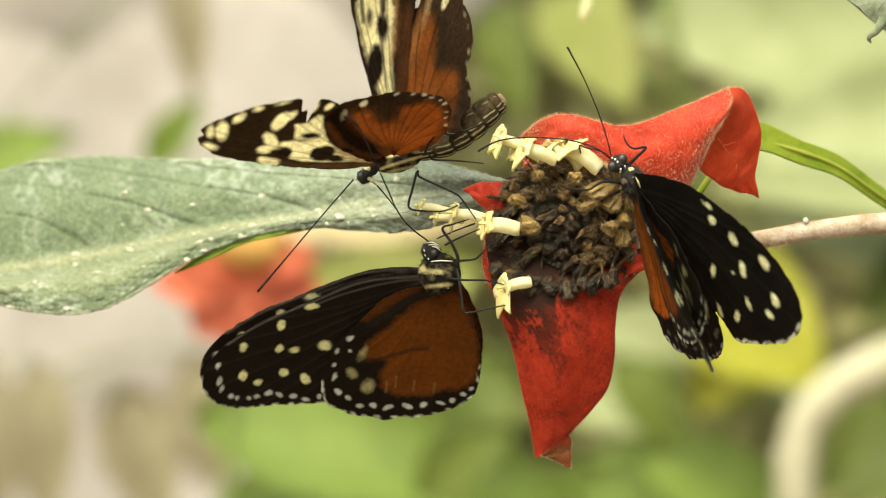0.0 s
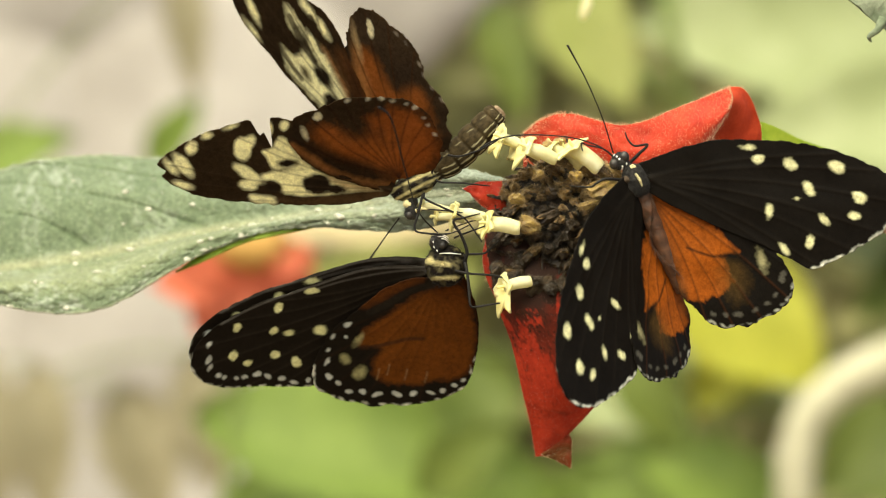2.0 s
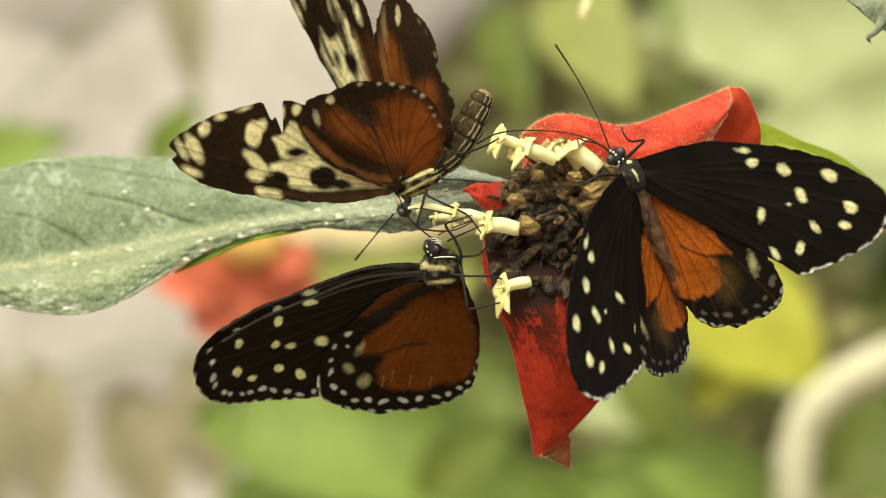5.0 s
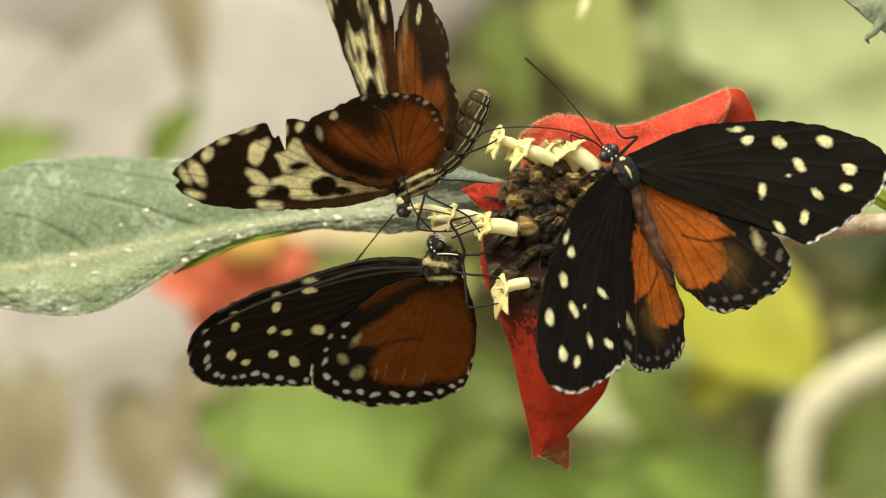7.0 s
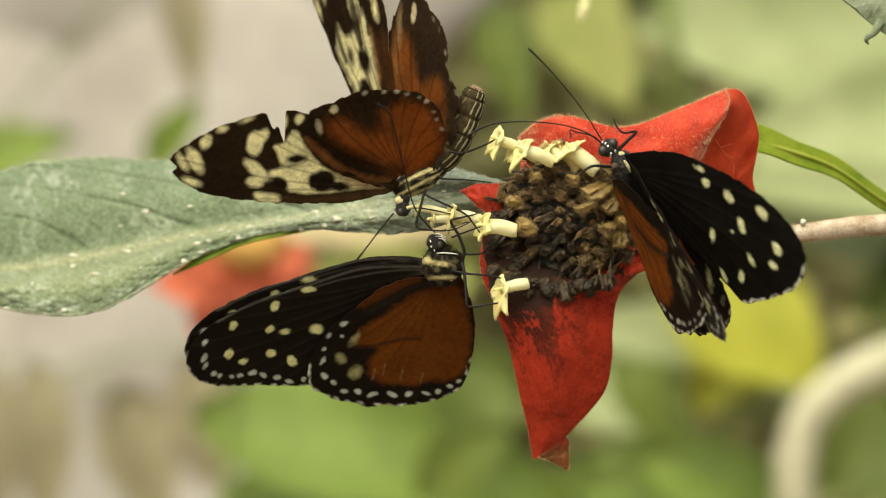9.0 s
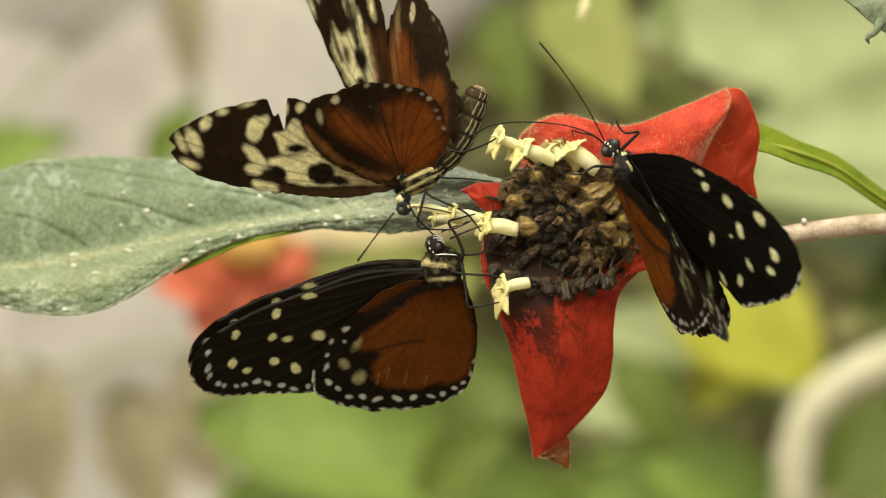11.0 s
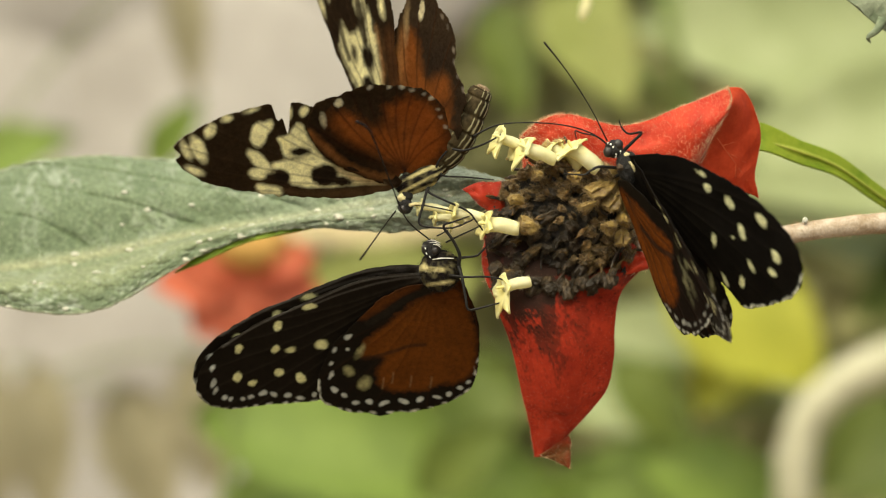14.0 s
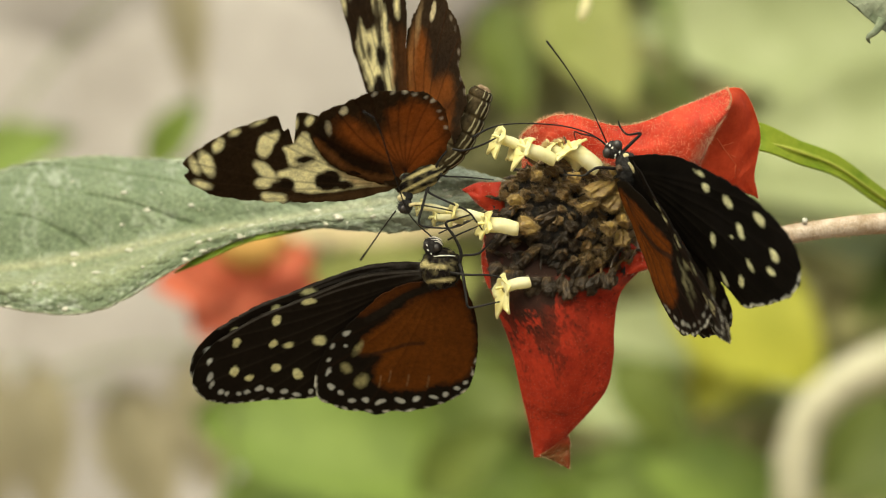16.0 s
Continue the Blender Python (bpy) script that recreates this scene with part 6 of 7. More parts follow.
def worn_hind(u, v):
    p = Painter(u, v, WORN_BLACK, 33)
    p.area([(-15.8, 9.2), (-13.8, 9.9), (-11.9, 9.0), (-10.1, 7.6), (-6.9, 7.6), (-6.0, 10.6), (-4.4, 11.6), (-2, 12.3), (0.5, 11.8), (2.5, 10.9), (3.9, 9.4), (5, 7.2), (5.4, 4.5), (4.5, 1.7), (2.1, -0.6), (-2, -0.8), (-3.6, 0.4), (-6.9, 2.3), (-10.9, 4.0), (-14.6, 6.4)], RUST, 1.7, 2.0)
    p.area([(-15.8, 8.8), (-11.5, 8.0), (-7, 6.6), (-3, 6.4), (-4, 1), (-9, 3.6), (-14, 6.2)], (0.30, 0.10, 0.02), 2.4, 1.5, 0.35)
    p.area([(-17, 6.9), (-13.5, 4.6), (-9, 2.6), (-4.6, 0.2), (-3.6, -1), (-8.4, 0.6), (-13, 2.8), (-16.6, 5.4)], (0.05, 0.022, 0.009), 0.9, 1.0, 0.85)
    p.area([(-20.3, 6.9), (-18.4, 4.3), (-15.0, 1.5), (-10.6, -0.9), (-5.0, -2.8), (-3.6, -2.0), (-8.1, -1.0), (-12.5, 1.1), (-16.1, 4.0), (-18.8, 6.5)], (0.30, 0.12, 0.035), 0.5, 0.6)
    for s in ((-8.2, 8.8, 1.70, 1.38, -20), (-4.6, 7.7, 0.9, 0.6, 80), (-2.1, 5.5, 0.7, 0.5, 40)):
        p.spot(*s, color=WORN_BLACK, soft=1.1, rough=1.2, strength=0.7)
    for line in WORN_HIND_VEINS:
        p.vein(line, (0.035, 0.014, 0.007), 0.11, 0.75)
    for s in ((-15.0, 11.9, 0.73, 0.69, 0), (-17.6, 8.9, 1.21, 0.49, -75)):
        p.spot(*s, color=(0.66, 0.58, 0.38))
    for s in ((-6.1, 14.7, 0.40, 0.32, 0), (-3.8, 14.6, 0.40, 0.32, 0), (-1.8, 14.1, 0.40, 0.32, 0), (0.4, 13.3, 0.40, 0.32, 0), (1.9, 12.5, 0.40, 0.32, 0), (3.4, 10.4, 0.40, 0.32, 0), (4.0, 9.0, 0.40, 0.32, 0), (5.2, 7.1, 0.40, 0.32, 0), (-9.7, 14.8, 0.40, 0.32, 0)):
        p.spot(*s, color=(0.62, 0.56, 0.42), strength=0.8)
    return p.done(0.3)


FAR_FORE = [(-1, -1), (-5.7, -1.2), (-12.9, 5.0), (-20, 11.6), (-24.7, 17.2), (-29.3, 23.3), (-33, 28.6), (-34, 33), (-33, 37.4), (-30, 39.2), (-25, 37.8), (-20, 35.6), (-15.8, 33.7), (-12.6, 31.6), (-10, 27.9), (-8.4, 21.8), (-6.7, 15.2), (-4, 7.4)]
FAR_HIND = [(-2, -1), (-4.4, 2), (-7.4, 10.8), (-9.4, 17.4), (-9.2, 24.1), (-7.4, 29.5), (-4.6, 32), (-0.7, 32), (3.4, 29.2), (7.4, 24.5), (8.3, 19.4), (10.8, 16.6), (11.6, 13.9), (10.3, 11.4), (10.8, 8.9), (9, 6.4), (5.8, 4), (2, 1)]
FAR_FORE_VEINS = fan((-3, 1), [(-30, 25), (-33, 33), (-29, 38.4), (-22, 36), (-15, 32.6), (-10, 27)], 0.04)
FAR_HIND_VEINS = fan((0, 2), [(-7.6, 27), (-3, 31.4), (2, 29.8), (6.8, 24.8), (9.6, 17.4), (10.4, 9.6)], 0.03)


def far_fore(u, v):
    p = Painter(u, v, WORN_BLACK, 41)
    p.area([(-8, 4.5), (-14, 8.4), (-20, 13.6), (-24, 18.8), (-24.4, 22.6), (-21.4, 22), (-18, 24.5), (-15.6, 25.6), (-13.4, 22), (-11.6, 15), (-8, 8)], WORN_CREAM, 0.8, 1.0)
    p.spot(-16.2, 18.8, 1.6, 2.7, 20, BROWN_BLACK, 0.6, 0.8)
    p.spot(-15.2, 11.2, 2.4, 4.2, 12, BROWN_BLACK, 0.5, 0.6)
    p.spot(-20.5, 19.0, 1.2, 1.6, 30, WORN_BLACK, 0.7, 0.8, 0.9)
    for s in ((-19.9, 28.6, 1.4, 3.6, 20), (-22.8, 20.6, 1.3, 3.2, 25), (-16.9, 24, 1.2, 3.2, 8), (-13.2, 28.3, 0.8, 2.0, 30), (-16, 32, 0.9, 2.2, 30), (-29.6, 31.3, 0.9, 3.0, 15), (-30.9, 26.8, 0.7, 2.2, 35)):
        p.spot(*s, color=WORN_CREAM, soft=0.5)
    p.spot(-18.4, 25.0, 0.8, 4.2, 22, WORN_BLACK, 0.6, 0.8, 0.9)
    p.vein([(-8, 5), (-14.5, 15), (-18, 24)], WORN_BLACK, 0.3, 0.6)
    p.vein([(-17.4, 21.5), (-19.2, 25), (-20.8, 30)], WORN_BLACK, 0.7, 0.75)
    p.vein([(-14.6, 24), (-15.4, 27), (-15.8, 30)], WORN_BLACK, 0.8, 0.8)
    p.vein([(-21.6, 17.6), (-23.6, 21.4), (-26.4, 27)], WORN_BLACK, 0.6, 0.7)
    p.area([(-11.4, 13.5), (-13.2, 20.5), (-14.4, 24.5), (-12.6, 23), (-11, 17)], (0.42, 0.20, 0.07), 0.9, 0.8, 0.7)
    p.area([(-5, 5), (-9, 14), (-11, 24), (-8, 22), (-5, 12)], (0.15, 0.06, 0.02), 1.2, 0.8, 0.8)
    for line in FAR_FORE_VEINS:
        p.vein(line, (0.05, 0.03, 0.015), 0.14, 0.6)
    return p.done(0.35)


def far_hind(u, v):
    p = Painter(u, v, (0.055, 0.034, 0.018), 43)
    p.area([(-3, 2), (-7, 11), (-8.6, 18), (-6.4, 24.6), (-3, 23.4), (-1.4, 18.6), (0.6, 16.4), (3.6, 18.4), (6.6, 17.2), (7.6, 12), (7.4, 7), (3, 2)], (0.29, 0.095, 0.02), 1.3, 1.4)
    p.area([(-7.6, 11), (-9, 18), (-7.4, 25), (-5.8, 20), (-6, 13)], (0.38, 0.18, 0.06), 1.2, 0.8, 0.8)
    p.spot(3.4, 20.6, 2.4, 3.4, -35, (0.045, 0.028, 0.016), 1.2, 1.2, 0.9)
    p.spot(5.5, 12.6, 1.2, 0.8, 20, (0.07, 0.03, 0.015), 0.8, 0.8, 0.7)
    for line in FAR_HIND_VEINS:
        p.vein(line, (0.06, 0.025, 0.01), 0.16, 0.75)
    p.spot(-2.4, 28.7, 0.7, 1.5, -5, (0.75, 0.66, 0.42))
    p.spot(-6.2, 26.0, 0.5, 2.2, 5, (0.6, 0.42, 0.2), 0.6, 0.4, 0.8)
    p.dots([(3.6, 28.2), (7, 24), (8.2, 19.4), (10.6, 16)], 6, 0.45, 0.3, (0.5, 0.42, 0.3), 0, 1, 4, 0.6)
    return p.done(0.35)


def V3(x, z, y=0.0):
    return Vector((x / 1000, y / 1000, z / 1000))


def limb(name, pts, radii, parent, mat=None, label=""):
    return part(name, tube([V3(*p) for p in pts], [r / 1000 for r in radii], 7, len(pts) * 6), mat or M_BLACK, parent, label)


def fuzz(name, center, radii, turn, count, length, mat, parent, seed):
    rnd = random.Random(seed)
    spots = []
    for _ in range(count):
        d = Vector((rnd.gauss(0, 1), rnd.gauss(0, 1), rnd.gauss(0, 1))).normalized()
        spots.append((Vector(center) + turn @ Vector([d[i] * radii[i] * 0.97 for i in range(3)]), turn @ Vector([d[i] / radii[i] for i in range(3)])))
    return part(name, hairs(spots, length, 0.000035, seed), mat, parent, smooth=False)


def banded_body(name, center, radii, turn, cream, parent, seed):
    """A furry body part with pale scale bands; cream(x, y, z) tells where, on the unit ball."""
    bm = ball((0, 0, 0), (1, 1, 1), None, 0, 0, 5)
    co = np.array([v.co[:] for v in bm.verts])
    bm.free()
    wob = (noise2(co[:, 0] * 2, co[:, 2] * 2 + co[:, 1], 1.5, seed) - 0.5) * 0.35 + (noise2(co[:, 0] * 9, co[:, 2] * 9 + co[:, 1] * 5, 1.0, seed + 1) - 0.5) * 0.3
    k = np.clip(cream(co[:, 0], co[:, 1], co[:, 2]) + wob * 1.0, 0, 1)[:, None] * 0.85
    base = np.array((0.008, 0.006, 0.005)) * (0.6 + noise2(co[:, 0] * 14, co[:, 2] * 14, 1.0, seed + 2))[:, None]
    tint = base * (1 - k) + np.array((0.56, 0.48, 0.22)) * k
    ob = part(name, ball(center, radii, turn, 0.08, seed, 5), M_WING, parent)
    layer = ob.data.attributes.new("tint", "FLOAT_COLOR", "POINT")
    layer.data.foreach_set("color", np.concatenate([tint, np.ones((len(tint), 1))], 1).ravel())
    return ob


def head(center, r, parent, eyes, dotted=True, seed=0, eye=1.0):
    """Head with two big eyes, palps and pale dots."""
    h = part("head", ball(center, (r, r * 0.9, r), None, 0.12, seed, 3), M_FUR, parent)
    for e in eyes:
        part("eye", ball(Vector(center) + Vector(e) * r, (r * 0.56 * eye, r * 0.45 * eye, r * 0.62 * eye), None, 0, 0, 3), M_EYE, h)
    rnd = random.Random(seed)
    if dotted:
        bm = bmesh.new()
        for _ in range(12):
            d = Vector((rnd.uniform(-1, 1), -rnd.uniform(0.35, 1), rnd.uniform(-1, 1))).normalized()
            ball(Vector(center) + Vector((d.x * r, d.y * r * 0.93, d.z * r)), (r * 0.13, r * 0.08, r * 0.15), None, 0, 0, 1, bm)
        part("white_dots", bm, M_WHITE_DOT, h)
    fuzz("fur", center, (r, r * 0.9, r), Matrix.Identity(3), 160, 0.0006, M_FUR, h, seed + 1)
    return h


def abdomen(pts, radii, parent, mat, label="", rings=True, pale=None):
    """A segmented tail end."""
    n = 46
    bm = tube([V3(*p) for p in pts], [r / 1000 for r in radii], 16, n)
    bm.verts.ensure_lookup_table()
    path = spline([V3(*p) for p in pts], n)
    for i in range(n):
        k = 1.0 - (0.10 if i % 6 == 0 else 0.03 if i % 6 in (1, 5) else 0)
        for v in bm.verts[i * 16:(i + 1) * 16]:
            v.co = Vector(path[i]) + (v.co - Vector(path[i])) * k
    a = part("abdomen", bm, mat, parent, label)
    if pale:
        for off in pale:
            for i in range(3, n - 8, 6):
                q = [Vector(path[i + s]) + Vector(off) * (1 + 0.03 * math.sin(s)) for s in (0, 3, 5)]
                part("side_stripe", tube(q, [0.00012, 0.0002, 0.0001], 6, 10), M_STRIPE, a)
    return a


def striped_abdomen(pts, radii, parent, label):
    """A segmented tail end with broken pale lines along the side that turns down."""
    n, sides, rings = 96, 96, 7
    path = spline([V3(*p) for p in pts], n)
    f = np.linspace(0, 1, n)
    rad = np.interp(f, np.linspace(0, 1, len(radii)), radii) / 1000
    seg = (f * rings) % 1.0
    rad = rad * (1 - 0.10 * np.exp(-(np.minimum(seg, 1 - seg) / 0.07) ** 2) + 0.03 * np.sin(np.pi * seg))
    q = np.linspace(0, 2 * np.pi, sides, endpoint=False)
    verts, tint = [], []
    for k in range(n):
        d = Vector(path[min(k + 1, n - 1)] - path[max(k - 1, 0)]).normalized()
        face = (Vector((0, -1, 0)) + d * d.y).normalized()
        side = face.cross(d) if face.cross(d).x > 0 else d.cross(face)
        for a in q:
            verts.append(tuple(Vector(path[k]) + (face * math.cos(a) + side * math.sin(a)) * rad[k]))
    F, A = np.meshgrid(f, np.degrees(q), indexing="ij")
    S = (F * rings) % 1.0
    A = (A + 180) % 360 - 180
    tone = 0.55 + 0.9 * noise2(F * 40, A / 9, 1.0, 3)
    col = np.array((0.050, 0.036, 0.017)) * tone[..., None]
    wob = (noise2(F * 30, A / 12, 1.0, 5) - 0.5) * 7

    def lay(k, c):
        return col * (1 - k[..., None]) + np.array(c) * k[..., None]
    col = lay(np.clip((A - 18) / 30, 0, 1) * 0.7, (0.016, 0.012, 0.008))
    for at, wide, gap in ((16, 2.0, 0.12), (40, 3.0, 0.06), (64, 3.4, 0.06), (90, 5.0, 0.05), (-34, 2.0, 0.5)):
        k = np.clip(1.6 - np.abs(A - at - wob - 7 * (S - 0.5)) / wide, 0, 1) * np.clip((S - gap) * 9, 0, 1) * np.clip((0.97 - S) * 12, 0, 1)
        col = lay(k * (0.85 if at > 0 else 0.3), (0.50, 0.46, 0.28))
    col = lay(np.clip((F - 0.95) / 0.03, 0, 1) * 0.85, (0.30, 0.18, 0.11))
    idx = np.arange(n * sides).reshape(n, sides)
    nx = np.roll(idx, -1, axis=1)
    faces = np.stack([idx[:-1], nx[:-1], nx[1:], idx[1:]], -1).reshape(-1, 4).tolist() + [idx[0].tolist(), idx[-1][::-1].tolist()]
    mesh = bpy.data.meshes.new("abdomen")
    mesh.from_pydata(verts, [], faces)
    mesh.polygons.foreach_set("use_smooth", [True] * len(mesh.polygons))
    layer = mesh.attributes.new("tint", "FLOAT_COLOR", "POINT")
    layer.data.foreach_set("color", np.concatenate([col.reshape(-1, 3), np.ones((n * sides, 1))], 1).ravel())
    bm = bmesh.new()
    bm.from_mesh(mesh)
    bmesh.ops.recalc_face_normals(bm, faces=bm.faces)
    bm.to_mesh(mesh)
    bm.free()
    return link_mesh("abdomen", mesh, M_WING, parent, label)


BUTTERFLIES = {}


def feeding_butterfly():
    """Wings opening and closing, on the side of the flower head."""
    b = new("butterfly")
    BUTTERFLIES["feeder"] = b
    b.location = P(31.7, 12.3)
    tagged(b, "black butterfly with cream spots and orange hindwings, opening its wings", "butterfly", "butterflies on the flower")
    d = Vector((0.44, 0.2, -0.88)).normalized()
    t = axis_turn(d)
    th = part("thorax", ball(V3(1.9, -0.8, -1.6), (0.0033, 0.0019, 0.0022), t, 0.12, 1, 4), M_FUR, b)
    fuzz("fur", V3(1.9, -0.8, -1.6), (0.0033, 0.0019, 0.0022), t, 700, 0.0009, M_FUR, th, 3)
    part("collar_spot", ball(V3(1.2, 1.6, -2.9), (0.0006, 0.0004, 0.0005), None, 0.2, 1, 2), M_CREAM, th)
    part("side_stripe", tube([V3(1.6, 0.4, -3.4), V3(2.3, -0.6, -3.6), V3(2.8, -1.8, -3.3)], [0.0002, 0.0003, 0.0001], 6, 10), M_CREAM, th)
    part("shoulder_patch", ball(V3(0.3, -0.5, -2.9), (0.0009, 0.0005, 0.0007), None, 0.3, 2, 3), M_BROWN, th)
    head(V3(-1.0, 2.7, -1.6), 0.0016, b, [(-0.62, -0.45, -0.35), (0.45, -0.5, 0.45)], True, 5)
    tail = abdomen([(2.8, -2.6, -0.8), (5.0, -8, 0.2), (8.0, -15, 1.6), (10.2, -20.4, 2.6)], [1.3, 1.55, 1.5, 0.9], b, M_ABDOMEN, "dark rusty brown abdomen")
    tail_fur = []
    for k in range(520):
        f, q = (k * 0.618) % 1.0, k * 2.4
        tail_fur.append((V3(2.8 + 7.2 * f + 1.35 * math.cos(q), -2.8 - 17.4 * f + 0.5 * math.cos(q), -0.8 + 3.2 * f - 1.45 * abs(math.sin(q))), (math.cos(q) * 0.5 + 0.4, -abs(math.sin(q)), -0.9)))
    part("fur", hairs(tail_fur, 0.0011, 0.00004, 6), M_ABDOMEN, tail, smooth=False)
    a1 = limb("antenna", [(0, 0, 0), (0.6, 6.4, -1.5), (0.5, 13.8, -3), (-0.2, 20.4, -4.5)], [0.14, 0.11, 0.11, 0.2], b)
    BUTTERFLIES["feeder_antenna"] = a1
    limb("antenna", [(-2.0, 3.4, -1.5), (-5, 5.4, -2.5), (-10, 6.8, -3.5), (-17, 7.2, -4), (-22, 6.6, -4.2), (-25.6, 4.8, -4)], [0.15, 0.13, 0.12, 0.12, 0.14, 0.22], b)
    limb("proboscis", [(-1.8, 3.2, -1.6), (-4, 4.8, -2.6), (-6.6, 5.4, -3), (-7.8, 5.8, -3), (-7.6, 4.4, -3)], [0.2, 0.16, 0.14, 0.13, 0.1], b)
    limb("foreleg", [(0.6, 2.2, -0.6), (2.4, 4.0, -1), (3.9, 5.6, -1), (1.6, 5.4, -1.4), (0.4, 6.6, -1.2), (0.0, 7.8, -1)], [0.34, 0.3, 0.24, 0.2, 0.16, 0.1], b)
    limb("middle_leg", [(-0.6, -0.6, -1.6), (-3.6, -0.5, -3.4), (-5.2, -1.2, -4), (-6.4, -1.9, -4), (-10, -1.7, -4)], [0.3, 0.26, 0.22, 0.18, 0.1], b)
    limb("hind_leg", [(0.4, -1.6, 1), (-4, -4, 1.5), (-7, -5.5, 2)], [0.3, 0.22, 0.12], b)
    for side, m in (("right", 1), ("left", -1)):
        hind = wing("hindwing", HIND, (17, -14), spotted_hind_top, spotted_hind_under, HIND_VEINS, b, "", 5, m, 0.42)
        hind.name = "hindwing"
        fore = wing("forewing", FORE, (28, -2.5), spotted_fore_top, spotted_fore_under, FORE_VEINS, b, "", 3, m, 0.24)
        BUTTERFLIES["feeder_" + side] = (fore, hind)


def mm_shift(x, y, z):
    return Matrix.Translation((x / 1000, y / 1000, z / 1000))


def hanging_butterfly():
    """Wings folded, hanging below the leaf with its head up."""
    b = new("butterfly")
    BUTTERFLIES["hanger"] = b
    b.location = P(-2.5, -0.54)
    tagged(b, "folded-winged black and orange butterfly with white-dotted wing margins", "butterfly", "butterflies on the flower")
    o = lambda px, py, y=0.0: ((px - 75.9), (44.64 - py), y)
    c = V3(*o(78.0, 48.3, 0.5))
    band = lambda x, y, z: (np.clip(1.3 - np.abs(z - 0.02 + 0.1 * x) / 0.12, 0, 1) * np.clip((0.35 - x) * 4, 0, 1) + np.clip(1.2 - np.abs(z + 0.62 - 0.12 * x) / 0.12, 0, 1) * np.clip((0.8 - np.abs(x)) * 4, 0, 1)
                            + np.clip(1.2 - np.hypot(x + 0.78, z - 0.22) / 0.16, 0, 1))
    th = banded_body("thorax", c, (0.0037, 0.0025, 0.0037), Matrix.Identity(3), band, b, 2)
    fuzz("fur", c, (0.0037, 0.0025, 0.0037), Matrix.Identity(3), 700, 0.0009, M_FUR, th, 13)
    part("cream_fur", hairs([(c + V3(x, z, -2.5 * math.sqrt(max(0, 1 - (x / 3.7) ** 2 - (z / 3.7) ** 2))), (x, -3, z - 3)) for x, z in
                             [(-2.6 + 0.04 * k, 0.15 + 0.35 * math.sin(k * 2.7)) for k in range(70)] + [(-1.6 + 0.1 * k, -2.3 + 0.2 * math.sin(k * 1.9)) for k in range(36)]],
                            0.0007, 0.00004, 19), M_CREAM, th, "tufts of cream scales")
    part("shoulder_line", tube([c + V3(-1.4, 1.9, -2.3), c + V3(0.4, 2.1, -2.45), c + V3(2.4, 2.1, -1.9)], [0.00006, 0.00013, 0.00007], 6, 12), M_WHITE_DOT, th)
    h = head(V3(*o(76.4, 44.5, -0.3)), 0.0017, b, [(0.40, -0.66, -0.2), (-0.6, -0.45, 0.1)], False, 15, 0.72)
    for k in range(3):
        limb("palp_stripe", [o(75.7 + k * 0.35, 43.1 + k * 0.35, -1.4), o(76.8 + k * 0.3, 43.0 + k * 0.4, -1.95), o(78.0 + k * 0.1, 43.5 + k * 0.45, -1.5)], [0.05, 0.10, 0.05], b, M_WHITE_DOT)
    for x, z in ((75.3, 44.3), (75.5, 45.2), (76.1, 45.8)):
        limb("cheek_stripe", [o(x, z, -1.6), o(x + 0.15, z + 0.3, -1.8)], [0.11, 0.08], b, M_WHITE_DOT)
    abdomen([o(79.5, 50, 9), o(81, 54, 14), o(82, 59, 20), o(82, 64, 26)], [1.6, 1.7, 1.5, 0.8], b, M_BROWN, "brown-black abdomen between the wings")
    limb("antenna", [o(76.0, 42.8, -1.5), o(72.1, 39.5, -9), o(69.4, 33.4, -17), o(67.3, 28.0, -25), o(65.9, 25.3, -29), o(64.1, 24.3, -31)], [0.15, 0.13, 0.13, 0.14, 0.18, 0.24], b)
    limb("antenna", [o(77.4, 42.2, 0), o(80.4, 40.7, 1), o(84, 39.2, 1.5)], [0.14, 0.12, 0.18], b)
    limb("proboscis", [o(79, 43.4, -1.6), o(81, 42.4, -2.4), o(85.2, 40.5, -3.2)], [0.18, 0.16, 0.1], b)
    limb("foreleg", [o(81.2, 47.4, -1.4), o(81.4, 45.6, -2.2), o(80.2, 43, -2.6), o(78.6, 40.6, -3), o(80.4, 39.8, -3), o(83.2, 38.8, -2.6)], [0.34, 0.32, 0.28, 0.24, 0.18, 0.1], b)
    limb("middle_leg", [o(81, 46.4, -1.2), o(81.6, 46.1, -1.6), o(84.2, 45.8, -2), o(85.2, 45.1, -2), o(86.6, 43.6, -2)], [0.3, 0.24, 0.2, 0.18, 0.1], b)
    limb("middle_leg", [o(79.6, 49.2, -1.8), o(82.4, 49.5, -2.6), o(86.6, 49.5, -3), o(89.8, 50.2, -3)], [0.28, 0.22, 0.18, 0.1], b)
    limb("hind_leg", [o(81.2, 47.6, -1.6), o(81.8, 49.6, -2.4), o(82.4, 53, -2.8), o(82.8, 55.1, -3), o(84, 55.2, -3), o(87.2, 54.4, -3), o(90.2, 53.7, -3)], [0.32, 0.3, 0.26, 0.22, 0.2, 0.16, 0.1], b)
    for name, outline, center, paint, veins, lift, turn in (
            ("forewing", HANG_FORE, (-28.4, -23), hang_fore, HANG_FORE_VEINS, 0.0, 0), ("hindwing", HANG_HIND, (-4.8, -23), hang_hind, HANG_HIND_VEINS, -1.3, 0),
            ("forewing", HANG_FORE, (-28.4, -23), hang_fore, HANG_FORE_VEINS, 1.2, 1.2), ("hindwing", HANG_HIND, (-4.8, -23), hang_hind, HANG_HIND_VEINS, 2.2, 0)):
